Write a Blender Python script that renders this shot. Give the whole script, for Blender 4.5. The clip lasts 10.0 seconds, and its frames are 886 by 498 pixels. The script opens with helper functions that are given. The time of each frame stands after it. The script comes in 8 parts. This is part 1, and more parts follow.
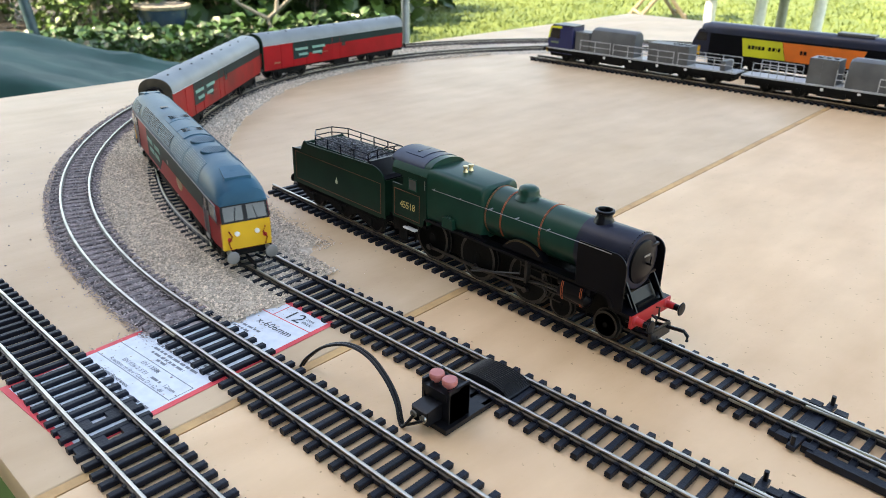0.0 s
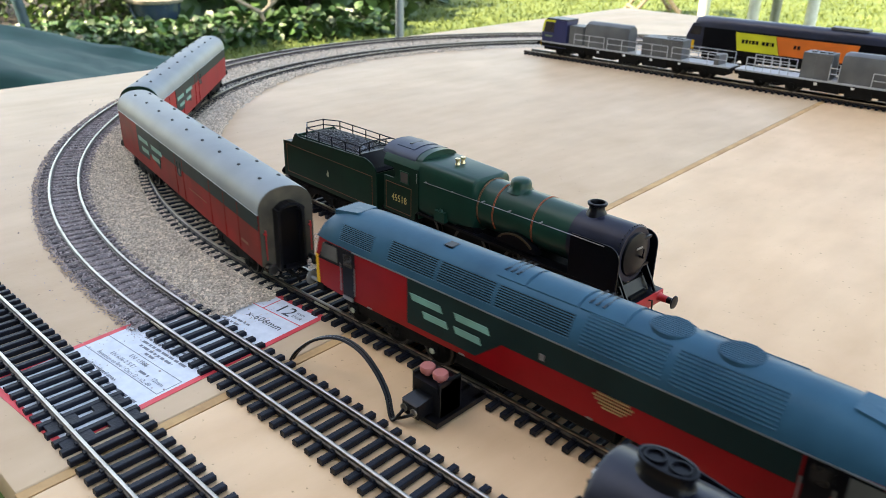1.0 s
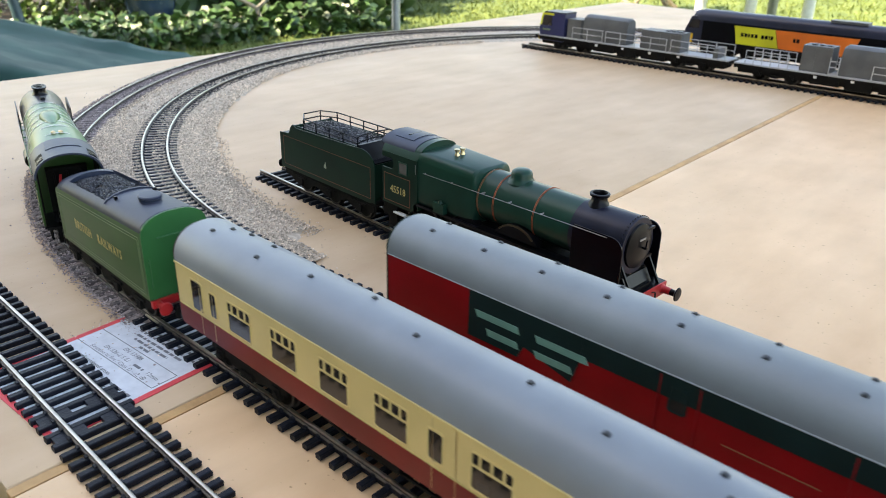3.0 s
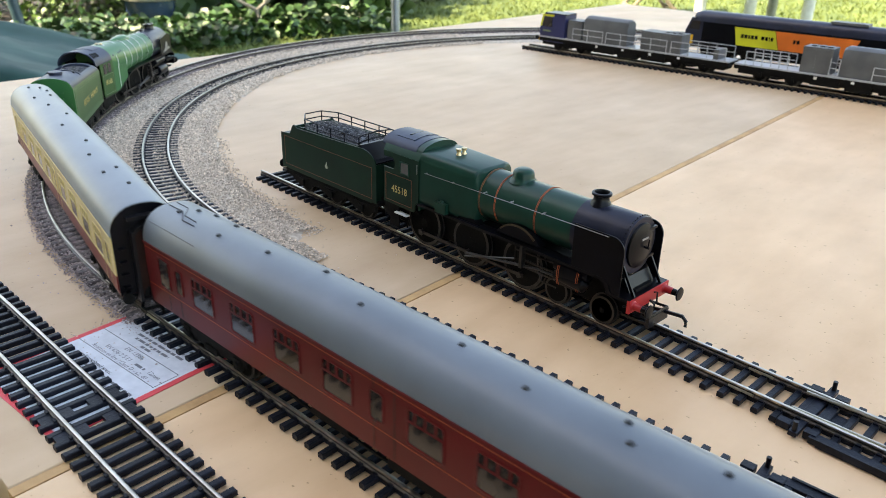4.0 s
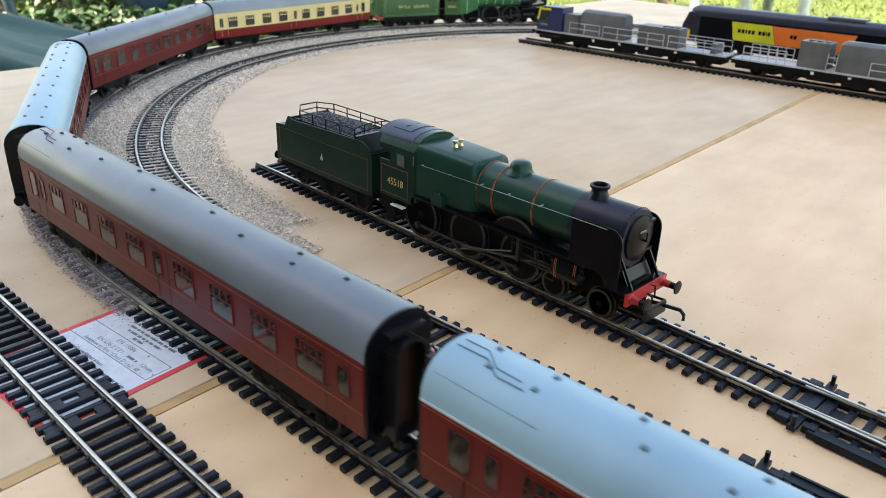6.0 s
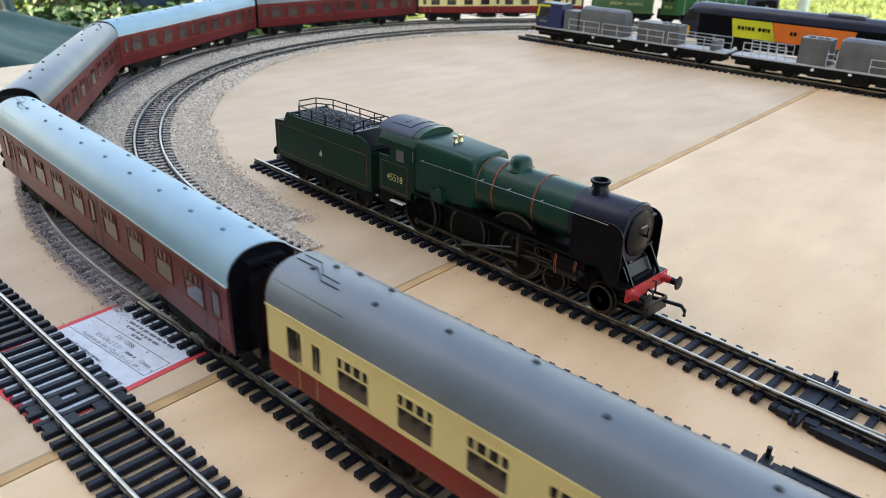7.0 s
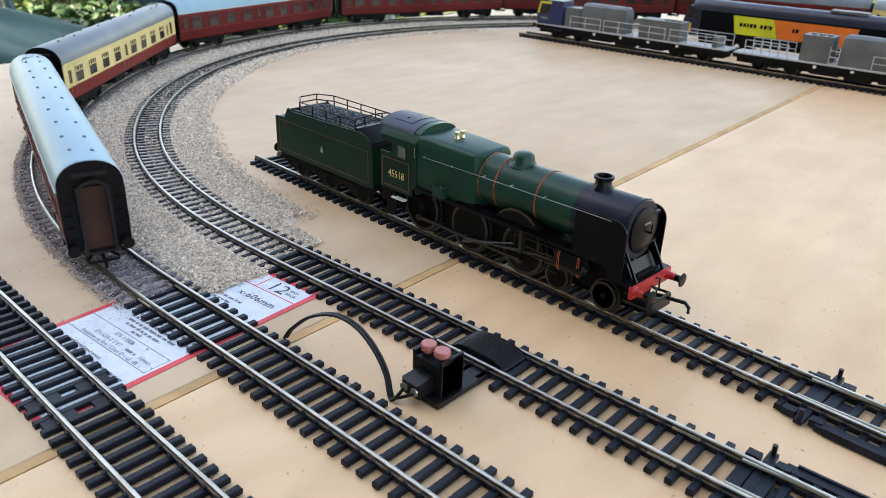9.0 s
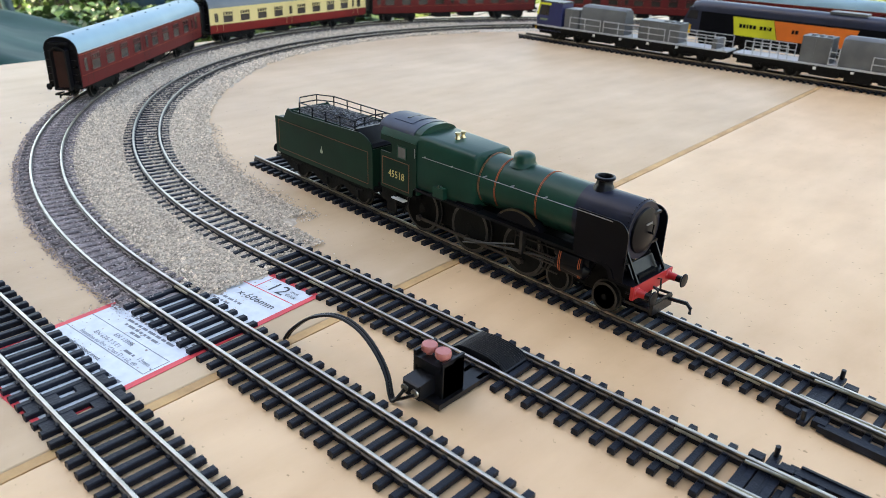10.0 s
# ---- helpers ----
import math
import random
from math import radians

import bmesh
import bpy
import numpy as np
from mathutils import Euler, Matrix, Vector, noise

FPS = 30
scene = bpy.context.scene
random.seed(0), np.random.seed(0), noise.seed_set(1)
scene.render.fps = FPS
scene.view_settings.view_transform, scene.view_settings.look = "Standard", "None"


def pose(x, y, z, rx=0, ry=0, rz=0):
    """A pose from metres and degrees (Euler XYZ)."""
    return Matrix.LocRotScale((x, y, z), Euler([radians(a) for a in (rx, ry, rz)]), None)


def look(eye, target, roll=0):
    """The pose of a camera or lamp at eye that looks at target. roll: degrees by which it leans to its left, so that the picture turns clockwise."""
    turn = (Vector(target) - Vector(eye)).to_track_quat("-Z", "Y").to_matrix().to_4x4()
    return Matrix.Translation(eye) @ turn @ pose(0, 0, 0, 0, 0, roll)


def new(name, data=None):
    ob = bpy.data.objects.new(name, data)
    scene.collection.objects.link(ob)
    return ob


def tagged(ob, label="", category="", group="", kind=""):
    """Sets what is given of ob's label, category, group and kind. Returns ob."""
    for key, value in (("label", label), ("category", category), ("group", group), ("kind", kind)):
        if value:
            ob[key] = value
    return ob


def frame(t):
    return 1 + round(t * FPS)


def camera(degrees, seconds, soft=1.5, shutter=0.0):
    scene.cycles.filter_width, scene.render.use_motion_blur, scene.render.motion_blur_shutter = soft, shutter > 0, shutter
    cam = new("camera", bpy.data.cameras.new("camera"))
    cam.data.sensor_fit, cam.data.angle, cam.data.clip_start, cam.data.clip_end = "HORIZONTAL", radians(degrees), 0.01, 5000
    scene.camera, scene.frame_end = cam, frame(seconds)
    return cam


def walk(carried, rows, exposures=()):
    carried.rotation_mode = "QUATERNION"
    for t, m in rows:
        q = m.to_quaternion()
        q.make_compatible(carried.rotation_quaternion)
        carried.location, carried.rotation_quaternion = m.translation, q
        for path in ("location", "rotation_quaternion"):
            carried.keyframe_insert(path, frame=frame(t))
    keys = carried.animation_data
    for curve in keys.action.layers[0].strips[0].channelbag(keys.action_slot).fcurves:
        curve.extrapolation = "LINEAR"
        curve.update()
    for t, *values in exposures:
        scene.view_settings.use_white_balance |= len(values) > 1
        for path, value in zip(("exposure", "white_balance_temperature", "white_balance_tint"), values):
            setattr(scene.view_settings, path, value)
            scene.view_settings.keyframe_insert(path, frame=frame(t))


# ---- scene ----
cam = camera(60.97, 10.0, soft=0.75, shutter=0.12)
cam.data.dof.use_dof = True
cam.data.dof.focus_distance = 0.345
cam.data.dof.aperture_fstop = 27
walk(cam, [
    (0.0, pose(0.2459, -0.1404, 0.1747, 66.28, -1.05, 43.64)),
    (0.3, pose(0.2460, -0.1396, 0.1740, 66.17, -1.07, 43.52)),
    (0.5, pose(0.2460, -0.1391, 0.1735, 66.09, -1.08, 43.43)),
    (0.8, pose(0.2462, -0.1382, 0.1732, 66.08, -1.33, 43.16)),
    (1.0, pose(0.2456, -0.1381, 0.1726, 65.94, -1.24, 43.26)),
    (1.3, pose(0.2445, -0.1380, 0.1716, 65.88, -1.28, 43.21)),
    (1.5, pose(0.2438, -0.1379, 0.1709, 65.84, -1.30, 43.18)),
    (1.8, pose(0.2440, -0.1372, 0.1707, 65.81, -1.29, 43.15)),
    (2.0, pose(0.2442, -0.1368, 0.1706, 65.78, -1.27, 43.12)),
    (2.3, pose(0.2432, -0.1365, 0.1700, 65.71, -1.31, 43.09)),
    (2.5, pose(0.2425, -0.1363, 0.1696, 65.67, -1.34, 43.07)),
    (2.7, pose(0.2422, -0.1362, 0.1692, 65.65, -1.35, 43.03)),
    (3.8, pose(0.2405, -0.1360, 0.1673, 65.76, -1.32, 42.90)),
    (4.0, pose(0.2410, -0.1369, 0.1673, 65.82, -1.35, 42.95)),
    (4.3, pose(0.2411, -0.1369, 0.1671, 65.80, -1.43, 42.94)),
    (4.5, pose(0.2411, -0.1369, 0.1670, 65.79, -1.48, 42.94)),
    (4.8, pose(0.2403, -0.1363, 0.1661, 65.70, -1.58, 42.88)),
    (5.0, pose(0.2397, -0.1359, 0.1655, 65.65, -1.65, 42.84)),
    (5.3, pose(0.2395, -0.1358, 0.1655, 65.57, -1.70, 42.77)),
    (5.5, pose(0.2394, -0.1358, 0.1654, 65.52, -1.73, 42.73)),
    (5.7, pose(0.2392, -0.1357, 0.1652, 65.49, -1.73, 42.71)),
    (6.8, pose(0.2383, -0.1352, 0.1636, 65.33, -1.74, 42.64)),
    (7.0, pose(0.2381, -0.1351, 0.1633, 65.30, -1.74, 42.62)),
    (7.3, pose(0.2375, -0.1349, 0.1628, 65.30, -1.77, 42.59)),
    (7.5, pose(0.2371, -0.1347, 0.1625, 65.30, -1.78, 42.57)),
    (7.8, pose(0.2373, -0.1344, 0.1628, 65.24, -1.78, 42.60)),
    (8.0, pose(0.2373, -0.1342, 0.1629, 65.20, -1.78, 42.62)),
    (8.3, pose(0.2368, -0.1342, 0.1624, 65.16, -1.81, 42.62)),
    (8.5, pose(0.2364, -0.1341, 0.1620, 65.14, -1.83, 42.62)),
    (8.8, pose(0.2363, -0.1342, 0.1617, 65.16, -1.79, 42.63)),
    (9.0, pose(0.2362, -0.1343, 0.1616, 65.17, -1.77, 42.63)),
    (9.3, pose(0.2362, -0.1343, 0.1617, 65.21, -1.77, 42.60)),
    (9.5, pose(0.2362, -0.1344, 0.1619, 65.23, -1.77, 42.58)),
    (9.8, pose(0.2356, -0.1342, 0.1611, 65.27, -1.78, 42.56)),
    (10.0, pose(0.2351, -0.1340, 0.1606, 65.30, -1.79, 42.56))], exposures=((0.0, 2.37, 8600, 11), (10.0, 2.37, 8600, 11)))

# ---- light ----
SUN_AZ, SUN_EL = 238.0, 50.0      # the way the light comes from: compass angle in the plan, height
world = bpy.data.worlds.new("sky")
scene.world = world
world.use_nodes = True
wn, wl = world.node_tree.nodes, world.node_tree.links
sky = wn.new("ShaderNodeTexSky")
sky.sky_type = "NISHITA"
sky.sun_disc = False
sky.sun_elevation = radians(SUN_EL)
sky.sun_rotation = radians(90 - SUN_AZ)
wl.new(sky.outputs[0], wn["Background"].inputs[0])
wn["Background"].inputs[1].default_value = 0.15
sun = new("sun", bpy.data.lights.new("sun", "SUN"))
sun.data.energy, sun.data.angle, sun.data.color = 4.0, radians(0.6), (1.0, 0.94, 0.85)
sd = Vector((math.cos(radians(SUN_AZ)) * math.cos(radians(SUN_EL)), math.sin(radians(SUN_AZ)) * math.cos(radians(SUN_EL)), math.sin(radians(SUN_EL))))
sun.matrix_world = look(sd * 5, (0, 0, 0))

ZR = 0.0047        # rail top above the boards
GAUGE = 0.0165


# ---- materials ----
def material(name, color, rough=0.5, metal=0.0, color2=None, scale=40.0, detail=6.0, bump=0.0, bscale=None, spec=0.5, coat=0.0, stretch=None, vary=0.0, island=False, lo=0.35, hi=0.65, rvary=0.08):
    m = bpy.data.materials.new(name)
    m.use_nodes = True
    n, l = m.node_tree.nodes, m.node_tree.links
    b = n["Principled BSDF"]
    b.inputs["Roughness"].default_value = rough
    b.inputs["Metallic"].default_value = metal
    b.inputs["Specular IOR Level"].default_value = spec
    b.inputs["Coat Weight"].default_value = coat
    co = n.new("ShaderNodeTexCoord")
    mp = n.new("ShaderNodeMapping")
    if stretch:
        mp.inputs["Scale"].default_value = stretch
    l.new(co.outputs["Object"], mp.inputs[0])
    t = n.new("ShaderNodeTexNoise")
    t.inputs["Scale"].default_value, t.inputs["Detail"].default_value = scale, detail
    l.new(mp.outputs[0], t.inputs["Vector"])
    r = n.new("ShaderNodeValToRGB")
    c2 = color2 or tuple(c * 0.82 for c in color)
    r.color_ramp.elements[0].position, r.color_ramp.elements[1].position = lo, hi
    r.color_ramp.elements[0].color, r.color_ramp.elements[1].color = (*c2, 1), (*color, 1)
    l.new(t.outputs[0], r.inputs[0])
    out = r.outputs[0]
    if vary or island:
        src = n.new("ShaderNodeNewGeometry").outputs["Random Per Island"] if island else n.new("ShaderNodeObjectInfo").outputs["Random"]
        mr = n.new("ShaderNodeMapRange")
        mr.inputs[3].default_value, mr.inputs[4].default_value = 1 - vary, 1 + vary
        l.new(src, mr.inputs[0])
        mx = n.new("ShaderNodeMix")
        mx.data_type, mx.blend_type = "RGBA", "MULTIPLY"
        mx.inputs[0].default_value = 1
        l.new(out, mx.inputs[6]), l.new(mr.outputs[0], mx.inputs[7])
        out = mx.outputs[2]
    l.new(out, b.inputs["Base Color"])
    if rvary:
        t3 = n.new("ShaderNodeTexNoise")
        t3.inputs["Scale"].default_value = scale * 0.35
        l.new(mp.outputs[0], t3.inputs["Vector"])
        m3 = n.new("ShaderNodeMapRange")
        m3.inputs[3].default_value, m3.inputs[4].default_value = max(0.02, rough - rvary), min(1, rough + rvary)
        l.new(t3.outputs[0], m3.inputs[0]), l.new(m3.outputs[0], b.inputs["Roughness"])
    if bump:
        t2 = n.new("ShaderNodeTexNoise")
        t2.inputs["Scale"].default_value, t2.inputs["Detail"].default_value = bscale or scale * 4, 5
        l.new(mp.outputs[0], t2.inputs["Vector"])
        bp = n.new("ShaderNodeBump")
        bp.inputs["Strength"].default_value, bp.inputs["Distance"].default_value = bump, 0.0006
        l.new(t2.outputs[0], bp.inputs["Height"]), l.new(bp.outputs[0], b.inputs["Normal"])
    return m


def plywood(name, base, dark):
    """Pale birch veneer: long fine grain along y, broad blotches, a few specks."""
    m = material(name, base, 0.5, 0, dark, 16.0, 8, 0.12, 260, 0.4, stretch=(3.2, 1, 1), lo=0.3, hi=0.66, rvary=0.1)
    n, l = m.node_tree.nodes, m.node_tree.links
    b = n["Principled BSDF"]
    src = b.inputs["Base Color"].links[0].from_socket
    co = n.new("ShaderNodeTexCoord")
    t = n.new("ShaderNodeTexNoise")
    t.inputs["Scale"].default_value, t.inputs["Detail"].default_value = 11, 5
    l.new(co.outputs["Object"], t.inputs["Vector"])
    r = n.new("ShaderNodeValToRGB")
    r.color_ramp.elements[0].position, r.color_ramp.elements[1].position = 0.3, 0.7
    r.color_ramp.elements[0].color, r.color_ramp.elements[1].color = (0.83, 0.80, 0.75, 1), (1.0, 1.0, 1.0, 1)
    l.new(t.outputs[0], r.inputs[0])
    s = n.new("ShaderNodeTexNoise")
    s.inputs["Scale"].default_value, s.inputs["Detail"].default_value = 420, 2
    l.new(co.outputs["Object"], s.inputs["Vector"])
    r2 = n.new("ShaderNodeValToRGB")
    r2.color_ramp.elements[0].position, r2.color_ramp.elements[1].position = 0.22, 0.30
    r2.color_ramp.elements[0].color, r2.color_ramp.elements[1].color = (0.55, 0.47, 0.4, 1), (1, 1, 1, 1)
    l.new(s.outputs[0], r2.inputs[0])
    for sock in (r.outputs[0], r2.outputs[0]):
        mx = n.new("ShaderNodeMix")
        mx.data_type, mx.blend_type = "RGBA", "MULTIPLY"
        mx.inputs[0].default_value = 1
        l.new(src, mx.inputs[6]), l.new(sock, mx.inputs[7])
        src = mx.outputs[2]
    l.new(src, b.inputs["Base Color"])
    return m


def glassy(name, color, rough=0.08):
    return material(name, color, rough, 0, tuple(c * 0.6 for c in color), 60, 3, spec=0.6, rvary=0.03)


PLY = plywood("plywood", (0.645, 0.455, 0.290), (0.575, 0.392, 0.24))
PLY_B = plywood("plywood_warm", (0.775, 0.515, 0.305), (0.69, 0.44, 0.25))
PLY_RAW = material("plywood_edge", (0.62, 0.37, 0.16), 0.8, 0, (0.44, 0.25, 0.11), 60, 6, 0.5, 300, stretch=(1, 1, 14))
STEEL = material("rail_steel", (0.54, 0.505, 0.43), 0.34, 1, (0.40, 0.365, 0.30), 120, 5, 0.1, 600)
STEEL_SIDE = material("rail_steel_tarnished", (0.10, 0.085, 0.07), 0.45, 0.6, (0.05, 0.042, 0.038), 150, 5)
# the blue in this black stands for the sky that the plastic reflects
SLEEPER = material("sleeper_plastic", (0.009, 0.012, 0.020), 0.45, 0, (0.004, 0.005, 0.009), 220, 5, 0.35, 900, 0.20, vary=0.25)
SLEEPER_WORN = material("sleeper_weathered", (0.235, 0.185, 0.178), 0.75, 0, (0.06, 0.05, 0.052), 160, 5, 0.4, 900, vary=0.3)
BALLAST = material("ballast_glued", (0.60, 0.50, 0.39), 0.9, 0, (0.40, 0.32, 0.25), 320, 6, 0.9, 900)
BALLAST_MAUVE = material("ballast_stained", (0.42, 0.345, 0.325), 0.9, 0, (0.22, 0.18, 0.178), 320, 6, 0.9, 900)
GRAIN = material("stone_grains", (0.68, 0.56, 0.44), 0.9, 0, (0.48, 0.39, 0.31), 300, 4, vary=0.48, island=True)
GRAIN_MAUVE = material("stone_grains_stained", (0.45, 0.375, 0.36), 0.9, 0, (0.26, 0.21, 0.205), 300, 4, vary=0.45, island=True)
PAPER = material("label_paper", (0.64, 0.67, 0.71), 0.55, 0, (0.55, 0.58, 0.62), 220, 6)
RED_INK = material("red_ink", (0.72, 0.06, 0.07), 0.55, 0, (0.62, 0.04, 0.05), 90, 4)
BLACK_INK = material("black_ink", (0.03, 0.03, 0.035), 0.6)
GREY_INK = material("grey_ink", (0.16, 0.17, 0.19), 0.6)
BLACK = material("black_paint", (0.003, 0.003, 0.005), 0.30, 0, (0.002, 0.002, 0.003), 90, 5, 0.05, 500, 0.18)
BLACK_MATT = material("black_underframe", (0.006, 0.0055, 0.005), 0.7, 0, (0.003, 0.003, 0.003), 160, 5, 0.3, 700, 0.12)
BLACK_PLASTIC = material("black_plastic", (0.007, 0.007, 0.009), 0.3, 0, (0.005, 0.005, 0.006), 120, 4, 0.08, 800, 0.3)
NAVY_BLACK = material("blue_black_roof", (0.012, 0.014, 0.028), 0.36, 0, (0.008, 0.009, 0.018), 90, 5, 0.08, 500, 0.28)
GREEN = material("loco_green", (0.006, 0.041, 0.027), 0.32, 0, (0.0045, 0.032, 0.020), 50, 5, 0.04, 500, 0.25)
# darker green for cab sides, tender and the clean van's ends
GREEN_DARK = material("loco_green_deep", (0.005, 0.026, 0.015), 0.34, 0, (0.004, 0.019, 0.011), 50, 5, 0.04, 500, 0.18)
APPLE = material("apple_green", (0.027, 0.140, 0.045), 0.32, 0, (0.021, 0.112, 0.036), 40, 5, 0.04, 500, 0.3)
# darker apple green for the tender tank and the cab
APPLE_DK = material("apple_green_dark", (0.029, 0.088, 0.022), 0.36, 0, (0.023, 0.072, 0.017), 40, 5, 0, None, 0.28)
RED = material("mail_red", (0.30, 0.0055, 0.009), 0.38, 0, (0.23, 0.005, 0.007), 45, 5, 0.05, 500, 0.15)
RED_WORN = material("mail_red_weathered", (0.29, 0.012, 0.011), 0.5, 0, (0.16, 0.015, 0.011), 40, 6, 0.05, 500, 0.15)
DKGREEN = material("slate_green_paint", (0.008, 0.024, 0.023), 0.45, 0, (0.006, 0.017, 0.016), 45, 5, 0.03, 500, 0.12)
SEAGREEN = material("pale_green_flash", (0.15, 0.34, 0.28), 0.5, 0, (0.12, 0.27, 0.22), 90, 4)
DIESEL_ROOF = material("diesel_roof_blue", (0.028, 0.098, 0.150), 0.36, 0, (0.020, 0.072, 0.115), 45, 6, 0.1, 400, 0.1)
END_BROWN = material("brown_end_door", (0.045, 0.017, 0.012), 0.5, 0, (0.03, 0.012, 0.009), 60, 5, 0.1, 500, 0.2)
DUSTY = material("dusty_end", (0.085, 0.068, 0.048), 0.8, 0, (0.045, 0.038, 0.028), 90, 6, 0.2, 500, 0.2)
VAN_ROOF = material("van_roof_grey", (0.19, 0.215, 0.225), 0.48, 0, (0.15, 0.17, 0.18), 35, 6, 0.08, 400)
YELLOW = material("warning_yellow", (0.74, 0.42, 0.02), 0.42, 0, (0.66, 0.35, 0.015), 60, 5)
MAROON = material("maroon_paint", (0.115, 0.008, 0.009), 0.34, 0, (0.085, 0.006, 0.007), 40, 5, 0.04, 500, 0.22)
CRIMSON = material("crimson_paint", (0.19, 0.014, 0.012), 0.38, 0, (0.14, 0.011, 0.010), 40, 5, 0.03, 500, 0.22)
CREAM = material("cream_paint", (0.66, 0.51, 0.225), 0.42, 0, (0.57, 0.44, 0.19), 40, 5)
ROOF_DARK = material("coach_roof_grey", (0.130, 0.150, 0.170), 0.42, 0, (0.100, 0.117, 0.134), 30, 6, 0.06, 400)
ROOF_MID = material("coach_roof_pale_grey", (0.20, 0.225, 0.245), 0.42, 0, (0.165, 0.185, 0.205), 30, 6, 0.06, 400)
# pale tone; on silver-roofed coaches it carries the roof edge's highlight
PALE_GUTTER = material("pale_gutter", (0.42, 0.47, 0.49), 0.45, 0.1)
# lighter, bluer copy of the roof black: reflected sky put into its colour
CAB_ROOF = material("blue_black_sky_sheen", (0.022, 0.032, 0.060), 0.44, 0, (0.016, 0.023, 0.044), 70, 5, 0.08, 400, 0.35)
ROOF_LIGHT = material("coach_roof_silver", (0.24, 0.38, 0.45), 0.42, 0.0, (0.20, 0.32, 0.385), 22, 6, 0.05, 400, 0.25)
GLASS_DARK = glassy("window_glass", (0.035, 0.028, 0.024))
GLASS_CAB = glassy("cab_glass", (0.11, 0.105, 0.095), 0.12)
FAN_METAL = material("fan_mesh", (0.026, 0.078, 0.118), 0.5, 0.0, (0.016, 0.05, 0.08), 200, 4, 0.3, 900, 0.1)
RIM = material("steel_tyre", (0.045, 0.042, 0.040), 0.42, 0.5, (0.025, 0.023, 0.021), 200, 4)
DIM_BRASS = material("dull_brass", (0.07, 0.048, 0.024), 0.45, 0.4)
ROOF_VENT = material("roof_vent_grey", (0.030, 0.035, 0.042), 0.5, 0, (0.02, 0.023, 0.027), 200, 4)
ROOF_VENT_PALE = material("roof_vent_silver", (0.12, 0.19, 0.225), 0.45, 0, (0.09, 0.15, 0.18), 200, 4)
DIM_GREEN_LINE = material("faded_green_lining", (0.16, 0.22, 0.12), 0.5)
# low-contrast lining for the cab and tender sides
DIM_LINE = material("dim_lining", (0.14, 0.045, 0.018), 0.5)
WHITE = material("white_paint", (0.75, 0.75, 0.73), 0.45)
RED_PAINT = material("buffer_beam_red", (0.50, 0.020, 0.022), 0.4)
ORANGE = material("orange_lining", (0.38, 0.075, 0.022), 0.5)
DIM_ORANGE = material("orange_lining_faded", (0.24, 0.10, 0.045), 0.5)
BRASS = material("brass", (0.62, 0.50, 0.30), 0.3, 1)
GREY_METAL = material("dull_metal", (0.30, 0.30, 0.30), 0.42, 0.7)
DARK_METAL = material("dark_rods", (0.034, 0.030, 0.027), 0.4, 0.5, (0.018, 0.016, 0.015), 200, 4)
COAL = material("coal", (0.022, 0.026, 0.036), 0.30, 0, (0.008, 0.009, 0.013), 400, 4, 0.4, 900, vary=0.4, island=True)
GOLD = material("gold_letters", (0.60, 0.47, 0.18), 0.45)
PINK = material("button_pink", (0.45, 0.14, 0.12), 0.4, 0, (0.40, 0.12, 0.10), 200, 4)
LINING = material("pale_lining", (0.42, 0.44, 0.33), 0.5)
MPV_GREY = material("wagon_grey", (0.115, 0.118, 0.120), 0.5, 0, (0.075, 0.078, 0.080), 50, 5)
RAIL_GREY = material("handrail_grey", (0.42, 0.43, 0.44), 0.45)
MPV_BLUE = material("cab_blue", (0.012, 0.018, 0.085), 0.4)
FREIGHT_BLUE = material("freight_roof_blue", (0.012, 0.016, 0.038), 0.4, 0, (0.008, 0.010, 0.024), 60, 5)
LIME = material("lime_yellow", (0.62, 0.60, 0.03), 0.45)
ORANGE_P = material("orange_paint", (0.80, 0.17, 0.02), 0.45)
GRASS = material("lawn", (0.105, 0.145, 0.026), 0.9, 0, (0.055, 0.092, 0.016), 3.0, 8, 0.6, 40, rvary=0)
BLADE = material("grass_blades", (0.118, 0.155, 0.03), 0.8, 0, (0.09, 0.125, 0.022), 6, 4, vary=0.18, island=True)
LEAF = material("shrub_leaf", (0.055, 0.115, 0.030), 0.42, 0, (0.030, 0.075, 0.018), 9, 5, vary=0.55, island=True)
LEAF_LIGHT = material("shrub_leaf_light", (0.10, 0.17, 0.035), 0.45, 0, (0.06, 0.12, 0.025), 9, 5, vary=0.5, island=True)
SOIL = material("dark_soil", (0.035, 0.028, 0.02), 0.95, 0, (0.02, 0.016, 0.012), 8, 6, 0.6, 60)
BARK = material("pale_bark", (0.30, 0.27, 0.22), 0.85, 0, (0.18, 0.16, 0.13), 30, 6, 0.5, 120)
TARP = material("green_tarpaulin", (0.018, 0.068, 0.057), 0.6, 0, (0.011, 0.045, 0.038), 7, 5, 0.5, 60, 0.15)
POT_BLUE = material("blue_glaze", (0.03, 0.06, 0.12), 0.25)
PIPE_BLUE = material("blue_green_pipe", (0.03, 0.075, 0.095), 0.45, 0, (0.02, 0.05, 0.065), 20, 5)
POLE = material("galvanised_pole", (0.22, 0.24, 0.25), 0.45, 0.6)
POST_WHITE = material("white_post_paint", (0.80, 0.80, 0.78), 0.45)
WOOD = material("weathered_wood", (0.30, 0.24, 0.16), 0.8, 0, (0.20, 0.15, 0.10), 20, 6, 0.4, 120, stretch=(6, 6, 1))
SHADE_WALL = material("shade_wall_surface", (0.19, 0.165, 0.145), 0.9, 0, (0.14, 0.12, 0.105), 6, 6, 0.4, 40)


